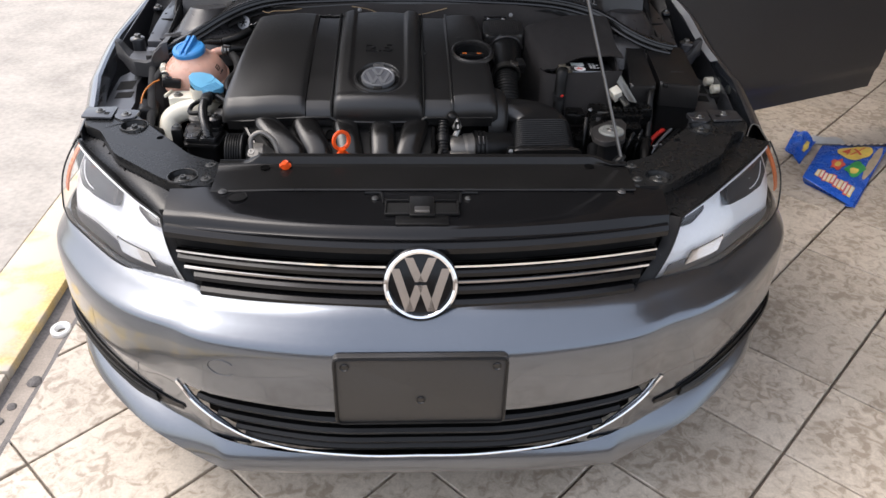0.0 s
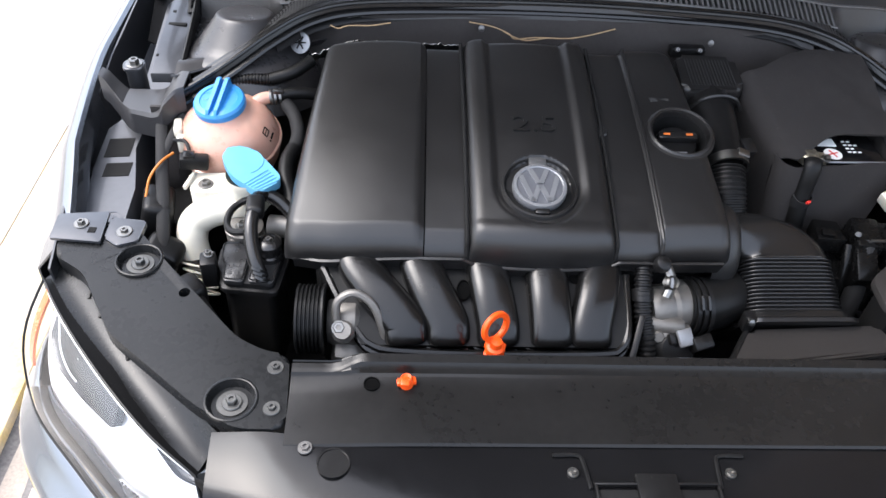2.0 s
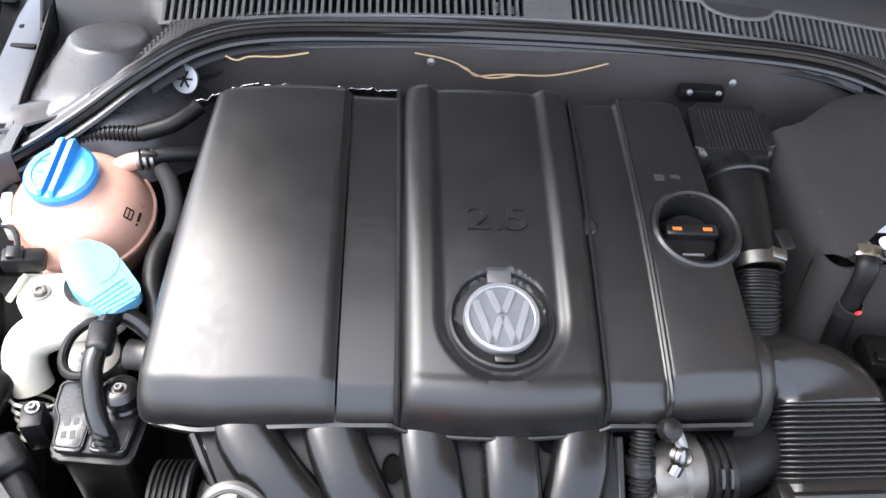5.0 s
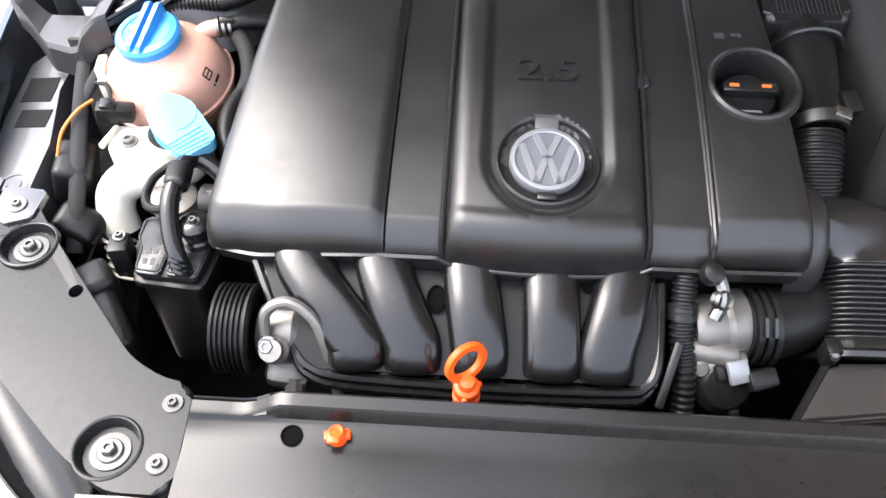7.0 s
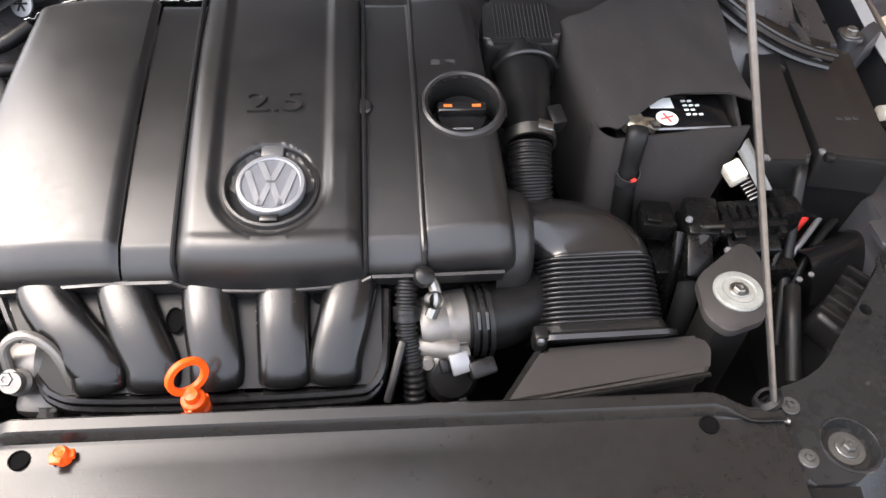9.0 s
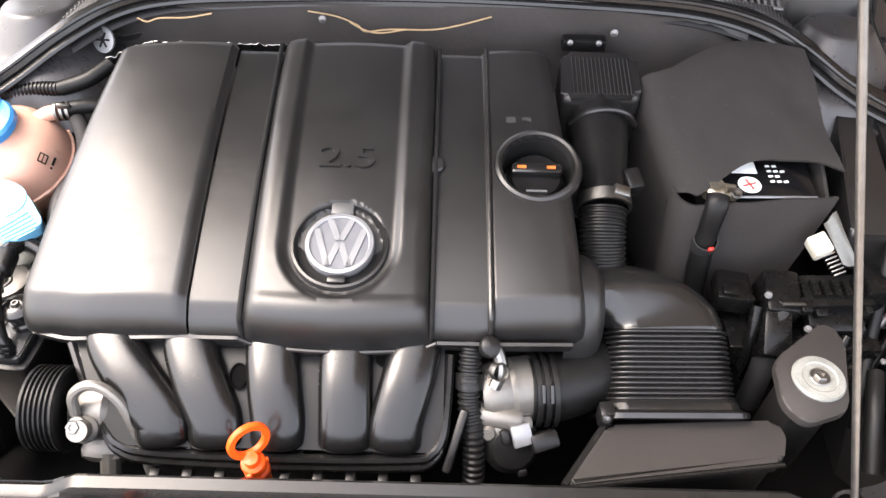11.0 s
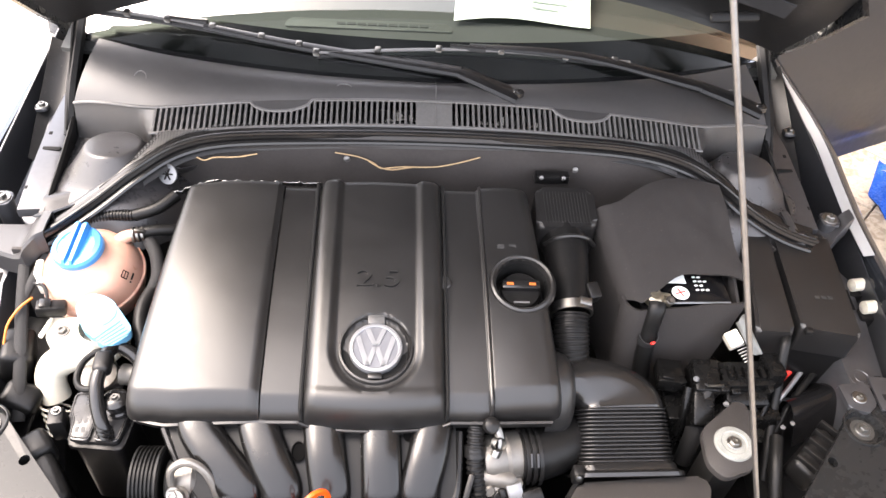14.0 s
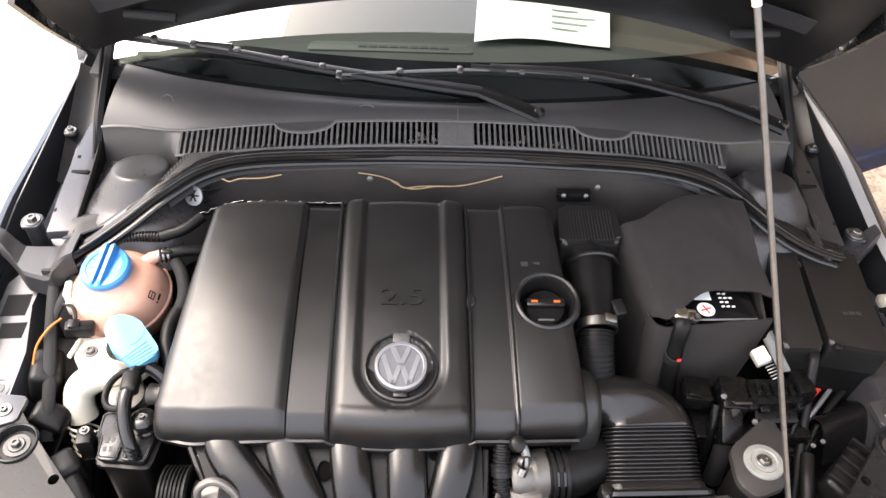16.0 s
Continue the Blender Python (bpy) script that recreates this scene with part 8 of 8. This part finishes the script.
hexbolt(bm, pose(-0.586, 2.042, 0.80), 0.005, 0.005, 0.008)
part("bolt", bm, STEEL, fit_b)
bm = bm_new()
sheet(bm, lambda u, v: Vector((-0.775 + 0.125 * u, 2.02 + 0.27 * v, 0.735 + 0.02 * v - 0.035 * math.sin(math.pi * u))), lin(0, 1, 10), lin(0, 1, 12), 0.003)
solo("wing_liner", bm, PLASTIC, "dark plastic liner between inner wing and lamp", "liner")
# leads on the lamp side of the battery
hose_thing("red_lead", [(0.690, 2.206, 0.740), (0.680, 2.194, 0.736), (0.634, 2.157, 0.718), (0.620, 2.145, 0.70)], 0.0065, RED, "bright red power lead", "lead")
hose_thing("white_lead", [(0.688, 2.180, 0.735), (0.668, 2.160, 0.728), (0.640, 2.134, 0.712), (0.625, 2.12, 0.69)], 0.0045, SILVER, "pale grey lead beside the red one", "lead")
hose_thing("grey_lead", [(0.715, 2.180, 0.735), (0.690, 2.158, 0.730), (0.650, 2.118, 0.710), (0.625, 2.085, 0.68)], 0.0065, RUBBER, "thick black lead beside the red one", "lead")
hose_thing("taped_lead", [(0.612, 2.172, 0.845), (0.606, 2.158, 0.842), (0.602, 2.140, 0.822), (0.600, 2.118, 0.79), (0.59, 2.07, 0.74), (0.57, 1.99, 0.68)], 0.0085, RUBBER, "taped black lead bending down", "lead")
bm = bm_new()
sheet(bm, lambda u, v: Vector((0.640 + 0.16 * u, 2.050 + 0.10 * v + 0.05 * u, 0.690 + 0.045 * math.sin(math.pi * v) + 0.03 * u)), lin(0, 1, 12), lin(0, 1, 14), 0.003)
solo("lamp_housing", bm, GLOSSY, "shiny black curved back of the lamp housing", "lamp housing")
hose_thing("lamp_loom", [(0.57, 2.02, 0.77), (0.555, 1.97, 0.76), (0.55, 1.91, 0.72)], 0.011, RUBBER, "black lamp wiring loom", "cable loom")
bm = bm_new()
box(bm, (0.63, 1.99, 0.75), (0.10, 0.05, 0.05), 0.01, (10, 0, 40), 3)
for k in range(5):
    box(bm, (0.60 + 0.016 * k, 1.965 + 0.016 * k, 0.775), (0.006, 0.04, 0.02), 0.002, (0, 0, 40))
solo("lamp_socket", bm, PLASTIC, "ribbed black lamp socket cover", "cover")
for x, y in ((0.604, 2.055), (0.624, 2.063)):
    bm = bm_new()
    lathe(bm, [(0, 0), (0.004, 0), (0.004, 0.003), (0, 0.004)], pose(x, y, 0.742), 14)
    solo("white_clip", bm, SILVER, "small pale round clip", "clip")

# ---- loose things ----
paper = thing("paper_sheet", (0.21, 2.95, 1.02), "white printed sheet lying on the dashboard", "paper")
bm = bm_new()
sheet(bm, lambda u, v: Vector((0.05 + 0.30 * u + 0.02 * v, 2.875 + 0.21 * v + 0.012 * math.sin(3 * u), 1.030 + 0.006 * math.sin(5 * u + 2 * v) + 0.075 * v)), lin(0, 1, 12), lin(0, 1, 8), 0.0008)
part("page", bm, PAPER, paper)
for k in range(9):
    bm = bm_new()
    sheet(bm, lambda u, v: Vector((0.22 + 0.10 * u + 0.02 * (0.15 + 0.08 * k), 2.875 + 0.21 * (0.15 + 0.085 * k + 0.03 * v) + 0.012 * math.sin(3 * (0.55 + 0.33 * u)), 1.0325 + 0.006 * math.sin(5 * (0.55 + 0.33 * u) + 2 * (0.15 + 0.085 * k)) + 0.075 * (0.15 + 0.085 * k))), lin(0, 0.6 + 0.4 * (k % 3) / 2, 5), lin(0, 1, 2), 0.0004)
    part("text_line", bm, INK, paper)

bag = thing("plastic_bag", (1.95, 3.35, 0.0), "crumpled blue printed plastic bag on the tiles", "bag")
BAGBLUE = material("blue_film", (0.02, 0.10, 0.50), 0.28, vary=0.2, scale=12, grain=0.15, grain_scale=60)
B00, B10, B01, B11 = Vector((1.700, 3.205, 0.040)), Vector((1.822, 2.990, 0.012)), Vector((1.940, 3.530, 0.032)), Vector((2.285, 3.555, 0.030))
def bagp(u, v, lift=0.0):
    p = B00.lerp(B10, u).lerp(B01.lerp(B11, u), v)
    e = min(1, 6 * min(u, 1 - u, v, 1 - v) + 0.02)
    h = 0.018 * max(0, math.sin(math.pi * u) * math.sin(math.pi * v)) ** 0.6
    h += max(0, e) * (0.012 * noise.noise((u * 3, v * 4, 5)) + 0.005 * noise.noise((u * 9, v * 12, 9)) + 0.007 * abs(noise.noise((u * 2 + v * 3, v * 1.5 - u * 2, 3))))
    return Vector((p.x, p.y, max(0.006, p.z + h) + lift))
bm = bm_new()
sheet(bm, lambda u, v: bagp(u, v), lin(0, 1, 36), lin(0, 1, 50), 0.003)
sheet(bm, lambda u, v: Vector((bagp(u, v).x + 0.02 * (1 - v), bagp(u, v).y + 0.01, 0.004 + 0.01 * v)), lin(0, 1, 8), lin(0, 1, 8), 0.003)
for ue in (0.0, 1.0):   # folded sides
    sheet(bm, lambda a, v: bagp(ue, v).lerp(Vector((bagp(ue, v).x + 0.03 - 0.05 * ue, bagp(ue, v).y + 0.02, 0.006)), a), lin(0, 1, 4), lin(0, 1, 24), 0.002)
sheet(bm, lambda a, u: bagp(u, 0).lerp(Vector((bagp(u, 0).x + 0.02, bagp(u, 0).y + 0.02, 0.006)), a), lin(0, 1, 4), lin(0, 1, 16), 0.002)
part("film", bm, BAGBLUE, bag)
bm = bm_new()
def flap(u, v):
    p = Vector((1.768, 3.54, 0.008)).lerp(Vector((1.772, 3.385, 0.010)), u).lerp(Vector((1.91, 3.755, 0.008)).lerp(Vector((1.95, 3.61, 0.018)), u), v)
    return p + Vector((0, 0, 0.024 * max(0, 1 - abs(u - 0.55) / 0.35) * (0.5 + 0.5 * v) + 0.008 * noise.noise((u * 4, v * 5, 1))))
sheet(bm, flap, lin(0, 1, 20), lin(0, 1, 16), 0.003)
part("flap", bm, BAGBLUE, bag)
BAGRED = material("red_print", (0.65, 0.10, 0.06), 0.35, vary=0.2, scale=30)
BAGGREEN = material("green_print", (0.05, 0.33, 0.09), 0.35, vary=0.25, scale=30)
BAGYEL = material("yellow_print", (0.75, 0.55, 0.12), 0.35, vary=0.2, scale=30)
BAGCREAM = material("cream_print", (0.74, 0.68, 0.58), 0.4)
BAGTAN = material("tan_print", (0.45, 0.36, 0.24), 0.4, vary=0.3, scale=30)
def patch(name, cu, cv, ru, rv, mat, lift=0.0025, lab="", lobes=0, face=bagp):
    bm = bm_new()
    g = [[face(cu + ru * r * (1 + 0.16 * math.sin(lobes * a)) * math.cos(a), cv + rv * r * (1 + 0.16 * math.sin(lobes * a + 1)) * math.sin(a), lift) for a in lin(0, 2 * math.pi, 37)[:-1]] for r in (1, 0.75, 0.5, 0.25, 0.02)]
    loft(bm, g, caps=False)
    part(name, bm, mat, bag, lab)
patch("print", 0.56, 0.75, 0.27, 0.13, BAGYEL)
patch("print", 0.42, 0.45, 0.11, 0.115, BAGRED, lobes=5)
patch("print", 0.42, 0.46, 0.05, 0.05, BAGYEL, 0.0035)
patch("print", 0.72, 0.44, 0.15, 0.12, BAGGREEN, lobes=4)
patch("print", 0.72, 0.40, 0.07, 0.05, BAGYEL, 0.0035, lobes=3)
patch("print", 0.92, 0.62, 0.065, 0.24, BAGTAN)
bm = bm_new()
letters(bm, "4X", 1.0, 0.001, Matrix.Identity(4))
for q in bm.verts:
    q.co = bagp(0.53 + 0.27 * q.co.x, 0.76 + 0.20 * q.co.y, 0.0045 + 0.5 * q.co.z)
part("printed_words", bm, BAGRED, bag, "red printed figures", sharp=20)
for k in range(10):   # a line of words worn past reading
    u0 = 0.20 + 0.073 * k
    for wide, mat, lift in ((0.034, BAGRED if k % 3 else BAGYEL, 0.0022), (0.021, BAGCREAM, 0.0036)):
        bm = bm_new()
        sheet(bm, lambda a, b: bagp(u0 + wide * (2 * a - 1), 0.19 - 0.06 * k / 9 + (0.03 + 1.1 * wide) * (2 * b - 1) + 0.012 * math.sin(k * 2.1), lift), lin(0, 1, 4), lin(0, 1, 6), 0.0006)
        part("print", bm, mat, bag)
bm = bm_new()
sheet(bm, lambda a, b: bagp(0.12 + 0.86 * a, 0.925 + 0.06 * b - 0.02 * math.sin(3 * a), 0.003), lin(0, 1, 20), lin(0, 1, 4), 0.0008)
part("print_band", bm, material("navy_print", (0.015, 0.02, 0.05), 0.35), bag)
for k in range(7):
    patch("print", 0.30 + 0.095 * k, 0.955 - 0.02 * math.sin(2.1 + 0.3 * k), 0.028, 0.022, BAGCREAM, 0.005)
patch("print", 0.80, 0.55, 0.10, 0.22, BAGYEL, 0.003, lobes=6, face=lambda u, v, lift: flap(u, v) + Vector((0, 0, lift)))
bm = bm_new()
sheet(bm, lambda u, v: Vector((1.885 + 0.20 * u, 3.60 + 0.085 * v - 0.02 * u, 0.010 + 0.02 * math.sin(math.pi * v) * (1 - 0.7 * u) + 0.006 * noise.noise((u * 4, v * 4, 7)))), lin(0, 1, 12), lin(0, 1, 8), 0.002)
part("inner_film", bm, material("grey_film", (0.42, 0.43, 0.43), 0.4), bag, "grey inner film")

cup = thing("bottle_cap", (-1.141, 2.255, 0.0), "white plastic ring lying in the gutter", "cap")
bm = bm_new()
lathe(bm, [(0.016, 0.0), (0.031, 0.0), (0.033, 0.006), (0.032, 0.018), (0.028, 0.022), (0.02, 0.021), (0.016, 0.016), (0.014, 0.004)], pose(-1.141, 2.255, -0.022, 8), 24)
part("ring", bm, WHITE, cup)
for k, (x, y) in enumerate(((-1.16, 1.92), (-1.175, 1.86), (-1.135, 2.02), (-1.15, 1.78))):
    bm = bm_new()
    t = bm_new()
    bmesh.ops.create_icosphere(t, subdivisions=2, radius=0.014 + 0.004 * (k % 3))
    for v in t.verts:
        v.co *= 1 + 0.3 * noise.noise(v.co * 60 + Vector((k, 0, 0)))
        v.co.z *= 0.5
    bmesh.ops.translate(t, verts=t.verts, vec=(x, y, -0.018))
    absorb(bm, t)
    solo("debris", bm, TAR, "small dark clod of grit in the gutter", "debris", "debris in the gutter")

# dry leaf scraps caught under the intake slots
LEAF = material("dry_leaf", (0.42, 0.40, 0.36), 0.7, vary=0.2, scale=40)
for k, (x, d) in enumerate(((-0.085, 0.3), (-0.062, 0.55), (-0.035, 0.4), (0.10, 0.45), (0.125, 0.5), (0.19, 0.35), (0.505, 0.5))):
    p = scuttle(x, 3).lerp(upper(x, 0), d) + Vector((0, 0.010, -0.022))
    bm = bm_new()
    sheet(bm, lambda u, v: p + Vector((0.022 * (u - 0.5), 0.020 * (v - 0.5) + 0.006 * (u - 0.5), 0.010 * math.sin(3 * u + k) * v + 0.004 * math.sin(5 * v + k))), lin(0, 1, 6), lin(0, 1, 6), 0.0006)
    solo("dry_leaf", bm, LEAF, "pale dry leaf scrap under the scuttle slots", "leaf", "leaf scraps in the scuttle")
